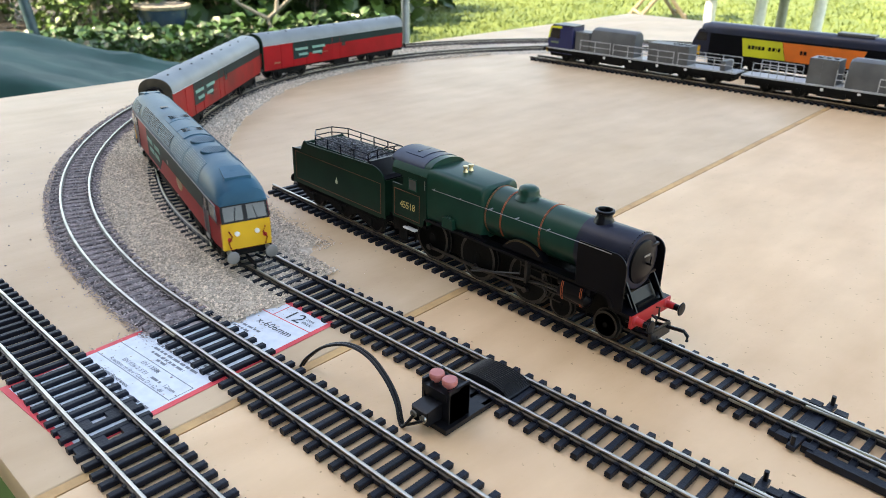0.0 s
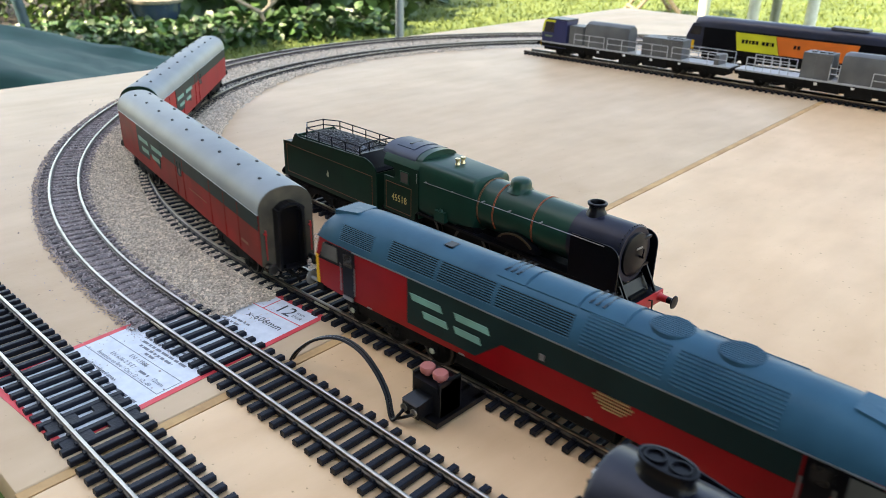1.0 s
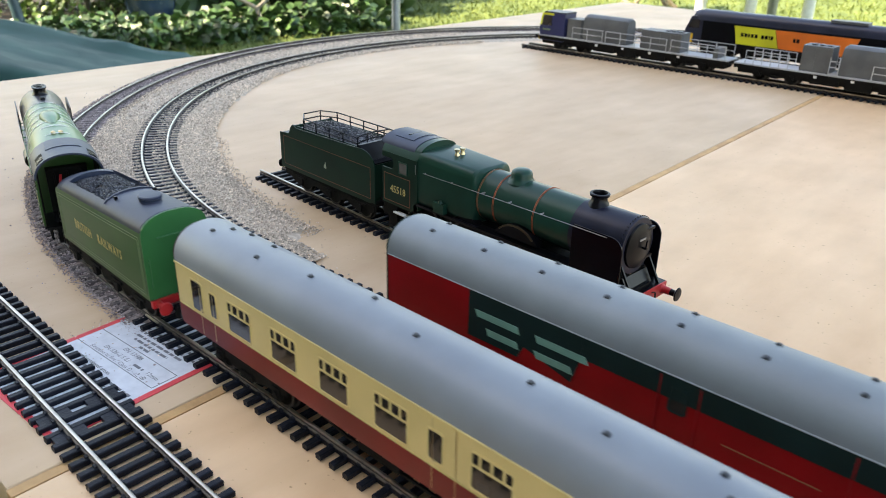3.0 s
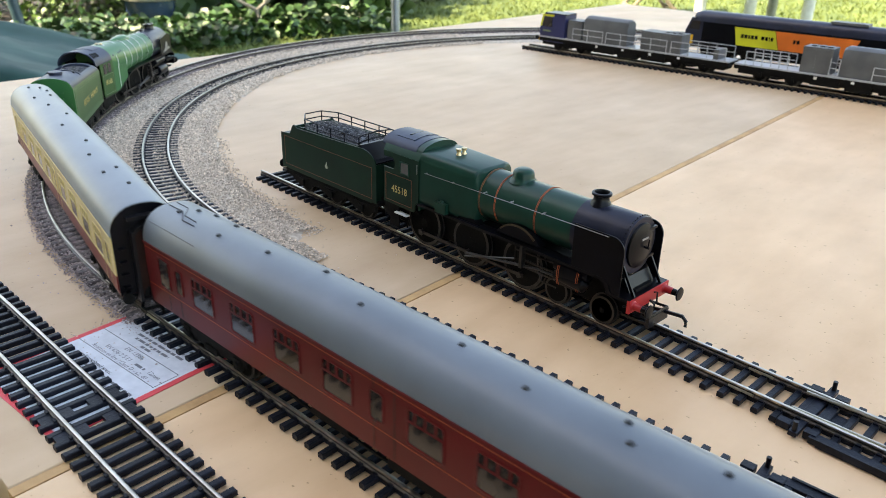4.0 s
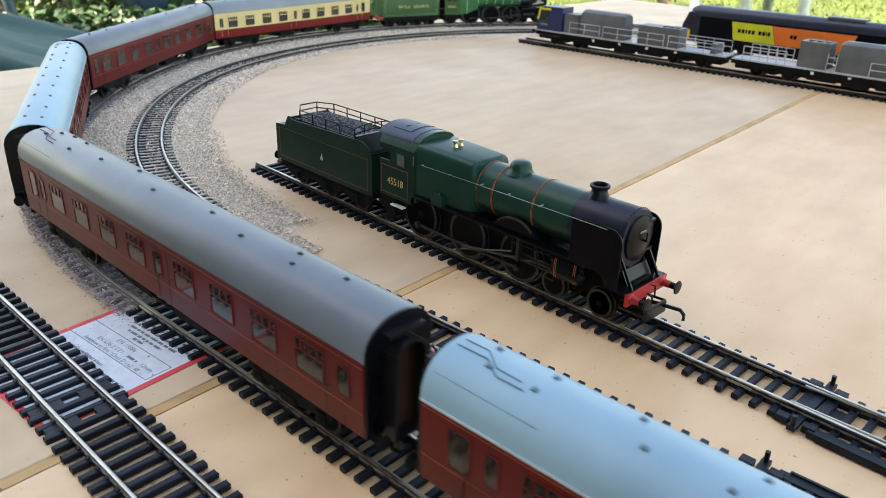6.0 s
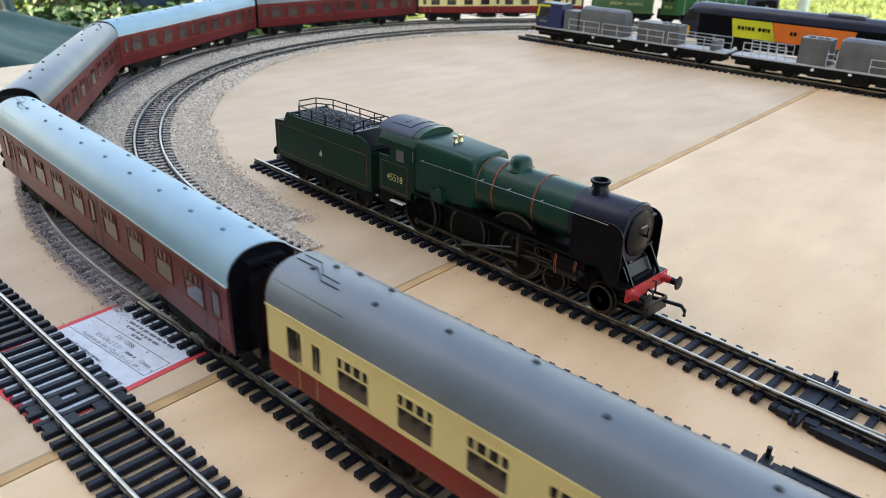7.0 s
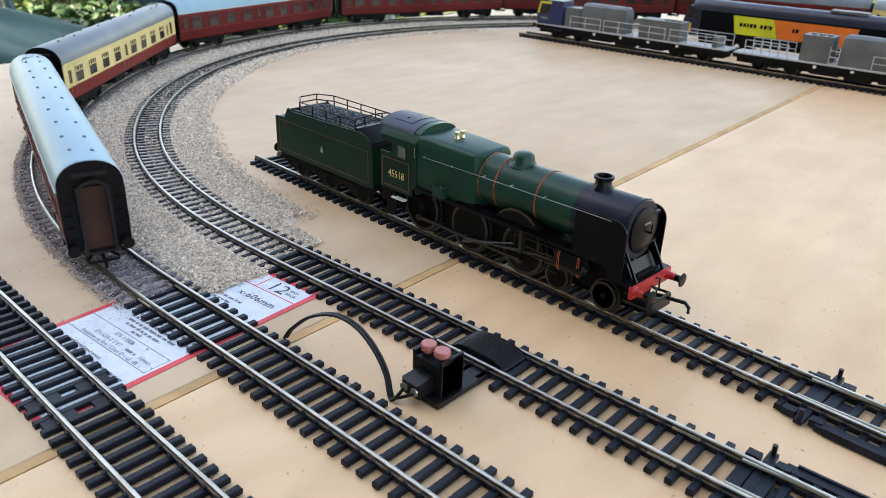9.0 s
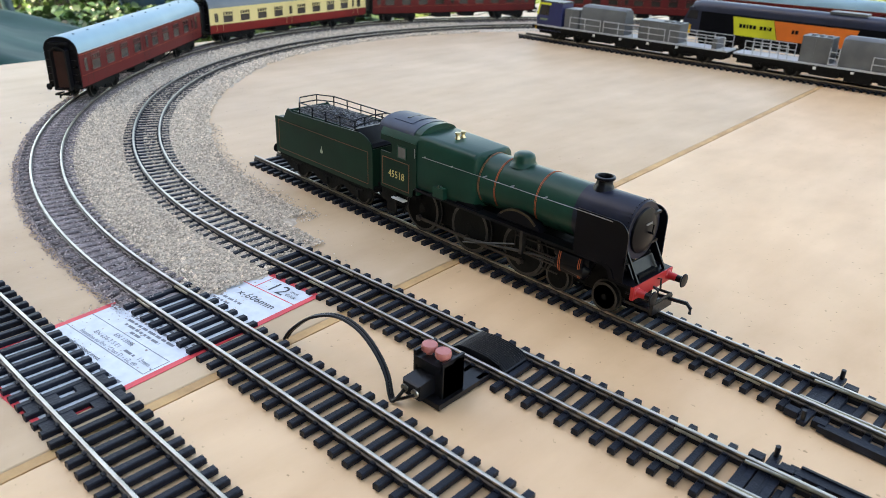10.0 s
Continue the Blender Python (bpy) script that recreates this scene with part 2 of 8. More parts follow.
# ---- mesh tools ----
def box(bm, x0, x1, y0, y1, z0, z1):
    v = [bm.verts.new(p) for p in ((x0, y0, z0), (x1, y0, z0), (x1, y1, z0), (x0, y1, z0), (x0, y0, z1), (x1, y0, z1), (x1, y1, z1), (x0, y1, z1))]
    for f in ((3, 2, 1, 0), (4, 5, 6, 7), (0, 1, 5, 4), (1, 2, 6, 5), (2, 3, 7, 6), (3, 0, 4, 7)):
        bm.faces.new([v[i] for i in f])


def loft(bm, rings, caps=True, closed=True):
    """Skin over rings of points of equal count."""
    vs = [[bm.verts.new(p) for p in r] for r in rings]
    n = len(rings[0])
    for a, b in zip(vs, vs[1:]):
        for i in range(n if closed else n - 1):
            j = (i + 1) % n
            bm.faces.new((a[i], a[j], b[j], b[i]))
    if caps and closed:
        bm.faces.new(vs[0][::-1])
        bm.faces.new(vs[-1])


def prism(bm, prof, x0, x1):
    """A profile of (y, z) drawn out along x."""
    loft(bm, [[(x0, y, z) for y, z in prof], [(x1, y, z) for y, z in prof]])


def slab(bm, prof, y0, y1):
    """A profile of (x, z) with thickness along y."""
    loft(bm, [[(x, y0, z) for x, z in prof], [(x, y1, z) for x, z in prof]])


def rod(bm, p0, p1, r, n=8, r2=None):
    p0, p1 = Vector(p0), Vector(p1)
    q = (p1 - p0).to_track_quat("Z", "Y")
    rings = []
    for p, rr in ((p0, r), (p1, r if r2 is None else r2)):
        rings.append([p + q @ Vector((rr * math.cos(2 * math.pi * i / n), rr * math.sin(2 * math.pi * i / n), 0)) for i in range(n)])
    loft(bm, rings)


def tube(bm, pts, r, n=6, r1=None):
    pts = [Vector(p) for p in pts]
    rings = []
    for i, p in enumerate(pts):
        d = (pts[min(i + 1, len(pts) - 1)] - pts[max(i - 1, 0)]).normalized()
        q = d.to_track_quat("Z", "Y")
        rr = r if r1 is None else r + (r1 - r) * i / (len(pts) - 1)
        rings.append([p + q @ Vector((rr * math.cos(2 * math.pi * k / n), rr * math.sin(2 * math.pi * k / n), 0)) for k in range(n)])
    loft(bm, rings)


def spin(bm, prof, c=(0, 0, 0), n=20, axis="Z"):
    """A profile of (radius, height) turned round an axis."""
    rings = []
    for r, h in prof:
        ring = []
        for i in range(n):
            a = 2 * math.pi * i / n
            u, v = r * math.cos(a), r * math.sin(a)
            p = {"Z": (u, v, h), "X": (h, u, v), "Y": (v, h, u)}[axis]
            ring.append((p[0] + c[0], p[1] + c[1], p[2] + c[2]))
        rings.append(ring)
    loft(bm, rings)


def mesh_of(bm, name, mat, smooth=40):
    bmesh.ops.recalc_face_normals(bm, faces=bm.faces)
    me = bpy.data.meshes.new(name)
    bm.to_mesh(me)
    bm.free()
    me.materials.append(mat)
    if smooth:
        me.polygons.foreach_set("use_smooth", [True] * len(me.polygons))
        me.set_sharp_from_angle(angle=radians(smooth))
    return me


def part(name, bm, mat, parent, label="", at=None, smooth=40):
    """Links a bmesh, or a mesh shared with others, as one mesh object under a thing or a part."""
    me = bm if isinstance(bm, bpy.types.Mesh) else mesh_of(bm, name, mat, smooth)
    ob = new(name, me)
    ob.parent = parent
    if at is not None:
        ob.matrix_basis = at if isinstance(at, Matrix) else Matrix.Translation(at)
    return tagged(ob, label)


def thing(name, label, category, m=None, group="", kind=""):
    ob = new(name)
    ob.empty_display_size = 0.01
    if m is not None:
        ob.matrix_basis = m
    return tagged(ob, label, category, group, kind)


def solid(name, bm, mat, label, category, group="", kind="", smooth=40, m=None):
    ob = new(name, mesh_of(bm, name, mat, smooth))
    if m is not None:
        ob.matrix_basis = m
    return tagged(ob, label, category, group, kind)


def bm_new():
    return bmesh.new()


def lettering(text, size, mat, m, parent, name="lettering", label="", depth=0.00005, spread=1.0):
    cu = bpy.data.curves.new(name, "FONT")
    cu.body, cu.size, cu.align_x, cu.align_y, cu.extrude, cu.space_character = text, size, "CENTER", "CENTER", depth, spread
    cu.resolution_u = 2
    tmp = bpy.data.objects.new(name, cu)
    scene.collection.objects.link(tmp)
    bpy.context.view_layer.update()
    me = bpy.data.meshes.new_from_object(tmp)
    bpy.data.objects.remove(tmp)
    me.materials.clear()
    me.materials.append(mat)
    ob = new(name, me)
    ob.parent = parent
    ob.matrix_basis = m
    return tagged(ob, label)


def side(x, y, z, left=False):
    """Where lettering stands on a vehicle's side: the right side faces -y."""
    return pose(x, y, z, 90, 0, 180 if left else 0)


# ---- the plan of the tracks: curvature by length, from x = 0.2 ----
class Line:
    def __init__(self, x0, y0, heading, knots, step=0.1, start=0.2):
        ds = 0.002
        s = np.arange(0, 3.4, ds)
        k = np.interp(s, start + np.arange(-1, len(knots)) * step, [0, *knots])
        th = heading - np.concatenate([[0], np.cumsum((k[:-1] + k[1:]) / 2) * ds])
        tm = (th[:-1] + th[1:]) / 2
        self.s, self.th = s, th
        self.x = x0 + np.concatenate([[0], np.cumsum(np.cos(tm)) * ds])
        self.y = y0 + np.concatenate([[0], np.cumsum(np.sin(tm)) * ds])

    def at(self, s):
        if s < 0:
            return self.x[0] + s * math.cos(self.th[0]), self.y[0] + s * math.sin(self.th[0]), float(self.th[0])
        return float(np.interp(s, self.s, self.x)), float(np.interp(s, self.s, self.y)), float(np.interp(s, self.s, self.th))

    def off(self, s, o):
        """A point o metres to the left of the way."""
        x, y, a = self.at(s)
        return x - o * math.sin(a), y + o * math.cos(a)


OUTER = Line(0.2, 0.0, math.pi, (-0.279, 1.853, 2.057, 2.135, 1.704, 1.572, 1.943, 2.194, 2.062, 1.851, 1.763, 1.764, 1.785, 1.802, 1.8, 1.8, 1.8, 1.8, 0.9, 0, 0))
INNER = Line(0.2, 0.065, math.pi + 0.011, (-0.27, 2.122, 2.521, 2.022, 2.237, 2.41, 2.384, 2.073, 1.875, 2.0, 2.05, 2.05, 2.05, 2.05, 2.05, 1.6, 0.6, 0, 0))
FRONT = Line(0.2, -0.0594 - 0.0047 * 0.2, math.pi - 0.0047, (0, 0))
SIDING = Line(0.2, 0.1375 - 0.0536 * 0.2, math.pi - 0.0536, (0, 0))
FAR = Line(0.3, 0.724 + 0.03 * 0.3, math.pi + 0.03, (0, 0))
FAR_2 = Line(0.3, 0.838 + 0.04 * 0.3, math.pi + 0.04, (0, 0))

# ---- boards and tracks ----
def rounded_slab(bm, x0, x1, y0, y1, z0, z1, b=0.0012):
    prof = [(y0, z0), (y1, z0), (y1, z1 - b), (y1 - b * 0.3, z1 - b * 0.3), (y1 - b, z1), (y0 + b, z1), (y0 + b * 0.3, z1 - b * 0.3), (y0, z1 - b)]
    rings = []
    for x, ins in ((x0, b), (x0 + b * 0.3, b * 0.3), (x0 + b, 0), (x1 - b, 0), (x1 - b * 0.3, b * 0.3), (x1, b)):
        rings.append([(x, y, z - (ins if z > z1 - 1e-6 else 0)) for y, z in prof])
    loft(bm, rings)


JOIN, SLANT = 0.0212, -0.027      # where the two boards meet: its place, and its slant across the table


def slanted(bm, x0, x1):
    """Leans the edges that lie between x0 and x1 along the joint."""
    for v in bm.verts:
        if x0 < v.co.x < x1:
            v.co.x += SLANT * v.co.y
    return bm


bm = bm_new()
rounded_slab(bm, -0.60, JOIN - 0.0046, -0.0925, 1.32, -0.012, 0.0)
solid("plywood_board", slanted(bm, -0.1, 0.1), PLY, "pale plywood board of the table, sanded top", "board", kind="structure")
bm = bm_new()
rounded_slab(bm, JOIN, 3.0, -0.40, 1.32, -0.013, -0.0006)
solid("plywood_board", slanted(bm, -0.1, 0.1), PLY_B, "warm pale plywood board of the table", "board", kind="structure")
bm = bm_new()
box(bm, JOIN - 0.0045, JOIN - 0.0002, -0.0925, 1.31, -0.0125, -0.0008)
solid("edge_strip", slanted(bm, -0.1, 0.1), PLY_RAW, "raw tan edge strip between the two boards", "strip", kind="structure", smooth=0)
bm = bm_new()
box(bm, JOIN - 0.020, JOIN + 0.012, -0.0925, 1.29, -0.05, -0.0132)
solid("joist", slanted(bm, -0.1, 0.1), WOOD, "wooden batten under the joint of two boards", "batten", kind="structure")

SLEEPER_L, SLEEPER_W, SLEEPER_T = 0.0312, 0.0026, 0.0022


def sleeper_mesh(pitch, mat):
    """A moulded sleeper with its four rail chairs and the webs that tie it to the next."""
    bm = bm_new()
    w, l, t = SLEEPER_W / 2, SLEEPER_L / 2, SLEEPER_T
    c = 0.0003
    loft(bm, [[(-w, -l, 0), (w, -l, 0), (w, -l, t - c), (w - c, -l + c, t), (-w + c, -l + c, t), (-w, -l, t - c)],
              [(-w, l, 0), (w, l, 0), (w, l, t - c), (w - c, l - c, t), (-w + c, l - c, t), (-w, l, t - c)]])
    for sgn in (-1, 1):
        y = sgn * 0.0087
        for o in (-0.0013, 0.0013):
            box(bm, -0.0009, 0.0009, y + o - 0.00055, y + o + 0.00055, t - 0.0001, t + 0.0007)
        box(bm, w - 0.0002, pitch - w + 0.0002, y - 0.0007, y + 0.0007, 0.0002, t - 0.0003)
    return mesh_of(bm, "sleeper", mat, 0)


def rail_mesh(line, s0, s1, side_, step):
    """One bullhead rail: foot, web and head, along a line."""
    top = bm_new()
    n = max(2, int((s1 - s0) / step))
    g = side_ * (GAUGE / 2 + 0.0005)
    foot = [(-0.0009, 0.0022), (0.0009, 0.0022), (0.0009, 0.0026), (0.0003, 0.0029), (0.0003, 0.0037), (0.0006, 0.0039), (0.0006, 0.0046), (0.0004, ZR), (-0.0004, ZR), (-0.0006, 0.0046), (-0.0006, 0.0039), (-0.0003, 0.0037), (-0.0003, 0.0029), (-0.0009, 0.0026)]
    rings = []
    for i in range(n + 1):
        s = s0 + (s1 - s0) * i / n
        rings.append([(*line.off(s, g + o), z) for o, z in foot])
    loft(top, rings)
    return mesh_of(top, "rail", STEEL_SIDE, 30)


def two_tone(me):
    """The worn head of a rail shines, its web and foot are tarnished."""
    me.materials.append(STEEL)
    for p in me.polygons:
        if p.center.z > 0.0040:
            p.material_index = 1


def track(label, line, s0, s1, pitch, mats, curved=False, joints=(), group="railway tracks", back=0.0, on=0.0):
    tr = thing("railway_track", label, "railway track", group=group)
    for sgn in (-1, 1):
        me = rail_mesh(line, s0 - back, s1 + on, sgn, 0.006 if curved else 0.1)
        two_tone(me)
        part("rail", me, None, tr)
    plain, worn, worn_from = mats
    a, b = sleeper_mesh(pitch, plain), sleeper_mesh(pitch, worn) if worn else None
    n = int((s1 - s0) / pitch)
    rng = random.Random(len(label))
    for i in range(n):
        s = s0 + (i + 0.5) * pitch
        x, y, th = line.at(s)
        me = b if b and s > worn_from else a
        part("sleeper", me, None, tr, at=Matrix.Translation((x, y, 0)) @ Matrix.Rotation(th + rng.uniform(-0.012, 0.012), 4, "Z"))
    if back:
        bm = bm_new()
        for s in [s0 - (i + 0.5) * pitch for i in range(int(back / pitch))] + [s0 + (i + 0.5) * pitch for i in range(n, n + int(on / pitch))]:
            x, y, th = line.at(s)
            n0 = len(bm.verts)
            bm.from_mesh(a)
            bm.verts.ensure_lookup_table()
            c, sn = math.cos(th), math.sin(th)
            for v in bm.verts[n0:]:
                v.co = (x + v.co.x * c - v.co.y * sn, y + v.co.x * sn + v.co.y * c, v.co.z)
        tagged(part("sleeper_row", bm, plain, tr, smooth=0), kind="stuff")
    for s in joints:
        for sgn in (-1, 1):
            bm = bm_new()
            o = sgn * (GAUGE / 2 + 0.0005)
            pts = [line.off(s - 0.005, o), line.off(s + 0.005, o)]
            d = 0.0011
            for k in (-1, 1):
                p = [(*line.off(s - 0.005, o + k * d), 0.0031), (*line.off(s + 0.005, o + k * d), 0.0031)]
                tube(bm, p, 0.00055, 6)
            part("rail_joiner", bm, STEEL, tr, "silver metal rail joiner")
    return tr


FRONT_TRACK = track("black plastic sleepered model track, straight, across the boards", FRONT, -0.35, 0.36, 0.0066, (SLEEPER, None, 9))
for s_ in (0.1884, 0.2039):
    i_ = int((s_ + 0.35) / 0.0066)
    for o_ in (-0.0118, -0.0052, 0.0052, 0.0118):
        bm = bm_new()
        box(bm, 0.0010, 0.0056, -0.0023, 0.0023, 0.0001, 0.0020)
        x_, y_, th_ = FRONT.at(-0.35 + (i_ + 0.5) * 0.0066)
        part("sleeper_web", bm, SLEEPER, FRONT_TRACK, at=Matrix.Translation((x_, y_, 0)) @ Matrix.Rotation(th_, 4, "Z") @ Matrix.Translation((0, o_, 0)), smooth=0)
track("model track with weathered curve glued in stained ballast", OUTER, -0.35, 1.74, 0.0070, (SLEEPER, SLEEPER_WORN, 0.25), True, (0.243,), back=2.35, on=1.40)
track("model track curving through grey ballast beside the buttons", INNER, -0.35, 1.74, 0.0070, (SLEEPER, None, 9), True, (0.207, 0.037), back=2.35, on=1.25)
track("short straight siding track under the green steam engine", SIDING, -0.10, 0.378, 0.0069, (SLEEPER, None, 9), False, (0.036,))
track("siding track under the grey maintenance wagons", FAR, -0.30, 0.69, 0.0069, (SLEEPER, None, 9))
track("siding track under the orange and yellow diesel", FAR_2, -0.30, 0.55, 0.0069, (SLEEPER, None, 9))


# ---- ballast ----
def bed(name, line, s0, s1, inside, outside, mat, label, seed, height=0.0014, step=0.004, rag=0.006):
    """A glued bed of grit with an uneven top and a ragged edge, along a line."""
    rng = np.random.default_rng(seed)
    bm = bm_new()
    n = int((s1 - s0) / step)
    cols = np.arange(inside, outside + 1e-6, 0.0035)
    grid = []
    for i in range(n + 1):
        s = s0 + (s1 - s0) * i / n
        row = []
        for o in cols:
            x, y = line.off(s, float(o))
            edge = min(o - inside, outside - o) + rag * noise.noise((x * 60, y * 60, seed))
            end = min(s - s0, 0.5) - 1.05 * max(0, -0.052 - o) + 0.012 * noise.noise((x * 70, y * 70, seed + 5))
            k = max(-0.6, min(1.0, (min(edge, end) - 0.002) / 0.006))
            z = height * k + 0.0005 * noise.noise((x * 190, y * 190, seed)) + float(rng.uniform(-0.0002, 0.0002))
            row.append(bm.verts.new((x, y, z)))
        grid.append(row)
    for a, b in zip(grid, grid[1:]):
        for i in range(len(cols) - 1):
            bm.faces.new((a[i], a[i + 1], b[i + 1], b[i]))
    return solid(name, bm, mat, label, "ballast", kind="stuff", smooth=60)


def grains(name, line, s0, s1, inside, outside, count, mat, label, seed, size=0.00085, base=0.0012, loose=False):
    """Loose and glued stones, each an uneven eight-sided lump."""
    rng = np.random.default_rng(seed)
    s = rng.uniform(s0, s1, count)
    o = rng.normal((inside + outside) / 2, (outside - inside) / 2, count) if loose else rng.uniform(inside, outside, count)
    x, y, th = (np.interp(s, line.s, v) for v in (line.x, line.y, line.th))
    x, y = x - o * np.sin(th), y + o * np.cos(th)
    r = size * rng.uniform(0.55, 1.35, count)
    z = base + rng.uniform(-0.0003, 0.0006, count)
    if loose:
        z = r * 0.4
    oct_ = np.array([(1, 0, 0), (-1, 0, 0), (0, 1, 0), (0, -1, 0), (0, 0, 0.8), (0, 0, -0.8)], float)
    a = rng.uniform(0, 6.283, count)
    c, sn = np.cos(a), np.sin(a)
    v = oct_[None] * (r[:, None, None] * rng.uniform(0.6, 1.1, (count, 6, 1)))
    vx = v[:, :, 0] * c[:, None] - v[:, :, 1] * sn[:, None] + v[:, :, 2] * 0.4
    vy = v[:, :, 0] * sn[:, None] + v[:, :, 1] * c[:, None]
    verts = np.stack([vx + x[:, None], vy + y[:, None], v[:, :, 2] + z[:, None]], 2).reshape(-1, 3)
    tri = np.array([(0, 2, 4), (2, 1, 4), (1, 3, 4), (3, 0, 4), (2, 0, 5), (1, 2, 5), (3, 1, 5), (0, 3, 5)])
    faces = (tri[None] + 6 * np.arange(count)[:, None, None]).reshape(-1, 3)
    me = bpy.data.meshes.new(name)
    me.from_pydata(verts.tolist(), [], faces.tolist())
    me.materials.append(mat)
    return tagged(new(name, me), label, "gravel", kind="stuff")


bed("ballast_bed", OUTER, 0.232, 2.05, -0.107, -0.0140, BALLAST, "grey beige ballast glued between the curved tracks", 11)
bed("ballast_bed", OUTER, 0.243, 2.05, -0.0150, 0.0190, BALLAST_MAUVE, "mauve brown stained ballast under the curved track", 12, 0.0013)
grains("ballast_stones", OUTER, 0.234, 0.62, -0.052, -0.0130, 26000, GRAIN, "small pale grey and beige ballast stones", 21)
grains("ballast_stones", OUTER, 0.285, 0.64, -0.105, -0.0600, 19000, GRAIN, "small pale grey and beige ballast stones", 22)
grains("ballast_stones", OUTER, 0.60, 1.30, -0.105, -0.0130, 19000, GRAIN, "pale grey ballast stones round the curve", 23, 0.0011)
grains("stained_stones", OUTER, 0.248, 0.85, -0.0150, 0.0190, 14000, GRAIN_MAUVE, "mauve brown stones between the sleepers", 24, 0.0007, 0.0016)
grains("loose_grit", OUTER, 0.20, 0.75, 0.004, 0.050, 110, GRAIN_MAUVE, "loose dark grit on the board", 25, 0.0006, loose=True)
grains("loose_grit", OUTER, 0.275, 0.55, -0.109, -0.101, 1900, GRAIN, "loose pale grit beside the curve", 26, 0.0006, loose=True)
grains("loose_grit", OUTER, 0.240, 0.95, 0.0165, 0.0192, 3600, GRAIN_MAUVE, "fine mauve grit spilt beside the curved track", 27, 0.00042, loose=True)
grains("loose_grit", OUTER, 0.215, 0.262, -0.052, 0.016, 900, GRAIN, "loose pale grit where the ballast ends", 28, 0.0005, loose=True)

grains("ballast_stones", OUTER, 0.243, 0.292, -0.088, -0.054, 2600, GRAIN, "small pale ballast stones at the bed's end", 29)

# ---- the paper label under the tracks ----
lab = thing("paper_label", "white paper label with red border, stuck on the plywood", "label", pose(-0.0270, -0.0138, 0.00015, 0, 0, math.degrees(0.075)) @ Matrix.Diagonal((1.073, 1.02, 1, 1)))
bm = bm_new()
box(bm, -0.0262, 0.0262, -0.0583, 0.0583, 0, 0.0002)
part("paper", bm, PAPER, lab, smooth=0)
for x0, x1, y0, y1 in ((-0.0288, -0.0262, -0.0609, 0.0609), (0.0262, 0.0288, -0.0609, 0.0609), (-0.0262, 0.0262, 0.0583, 0.0609), (-0.0262, 0.0262, -0.0609, -0.0583)):
    bm = bm_new()
    box(bm, x0, x1, y0, y1, 0, 0.00022)
    part("red_border", bm, RED_INK, lab, smooth=0)
bm = bm_new()
for x0, x1, y0, y1 in ((-0.0262, 0.0262, 0.0470, 0.0475), (0.0018, 0.0023, 0.0475, 0.0583)):
    box(bm, x0, x1, y0, y1, 0.0002, 0.00026)
part("red_line", bm, RED_INK, lab, smooth=0)
bm = bm_new()
for x0, x1, y0, y1 in ((-0.0262, 0.0250, -0.0226, -0.0223), (-0.0262, 0.0250, -0.0118, -0.0115), (0.0247, 0.0250, -0.0223, -0.0118)):
    box(bm, x0, x1, y0, y1, 0.0002, 0.00026)
part("ruled_line", bm, GREY_INK, lab, smooth=0)
for text, size, x, y, mat in (("12", 0.0105, 0.0115, 0.0522, BLACK_INK), ("mm", 0.0030, 0.0195, 0.0543, BLACK_INK), ("thick", 0.0030, 0.0200, 0.0512, BLACK_INK), ("x-606mm", 0.0056, 0.0118, 0.0398, BLACK_INK), ("EN 13986", 0.0030, 0.0000, -0.0142, GREY_INK), ("EN 636-2 S E1", 0.0029, -0.0050, -0.0180, GREY_INK), ("12mm", 0.0029, 0.0185, -0.0180, GREY_INK), ("Reaction to fire : Class D - s2, d0", 0.0027, 0.0000, -0.0210, GREY_INK), ("well ventilated areas.", 0.0026, -0.0050, -0.0275, BLACK_INK)):
    lettering(text, size, mat, pose(x, y, 0.0003), lab, name="printing", depth=0.00001)
bm = bm_new()
rng = random.Random(7)
for y, x0, x1 in ((-0.0020, -0.014, 0.022), (-0.0046, -0.012, 0.018), (-0.0072, -0.010, 0.012), (0.0008, -0.014, 0.024), (-0.0095, -0.003, 0.003), (-0.0305, -0.012, 0.024), (-0.0335, -0.012, 0.020), (-0.0370, -0.012, 0.022), (-0.0180, 0.0065, 0.0125), (0.0330, -0.004, 0.010), (0.0300, -0.004, 0.006), (0.0540, -0.010, -0.001), (0.0510, -0.010, -0.003)):
    x = x0
    while x < x1:
        w = rng.uniform(0.0012, 0.0042)
        box(bm, x, min(x + w, x1), y - 0.0006, y + 0.0006, 0.0002, 0.00026)
        x += w + 0.0008
tagged(part("print_bar", bm, GREY_INK, lab, smooth=0), kind="stuff")

# ---- the uncoupling ramp and its push-button box ----
ramp = thing("uncoupling_ramp", "ribbed black plastic ramp between the rails", "track accessory", pose(0.0057, 0, 0))
bm = bm_new()
rings = []
cy = 0.0645
for x, z in ((0.0655, 0.0030), (0.0690, 0.0052), (0.0745, 0.0062), (0.0830, 0.0062), (0.0885, 0.0050), (0.0915, 0.0030)):
    rings.append([(x, cy - 0.0072, 0.0), (x, cy + 0.0072, 0.0), (x, cy + 0.0072, z), (x, cy - 0.0072, z)])
loft(bm, rings)
part("ramp", bm, BLACK_PLASTIC, ramp, smooth=30)
for k in range(13):
    y = cy - 0.0066 + k * 0.0011
    bm = bm_new()
    tube(bm, [(0.0660, y, 0.0034), (0.0690, y, 0.0053), (0.0745, y, 0.0063), (0.0830, y, 0.0063), (0.0885, y, 0.0051), (0.0910, y, 0.0034)], 0.00028, 4)
    part("rib", bm, BLACK_PLASTIC, ramp, smooth=30)
bm = bm_new()
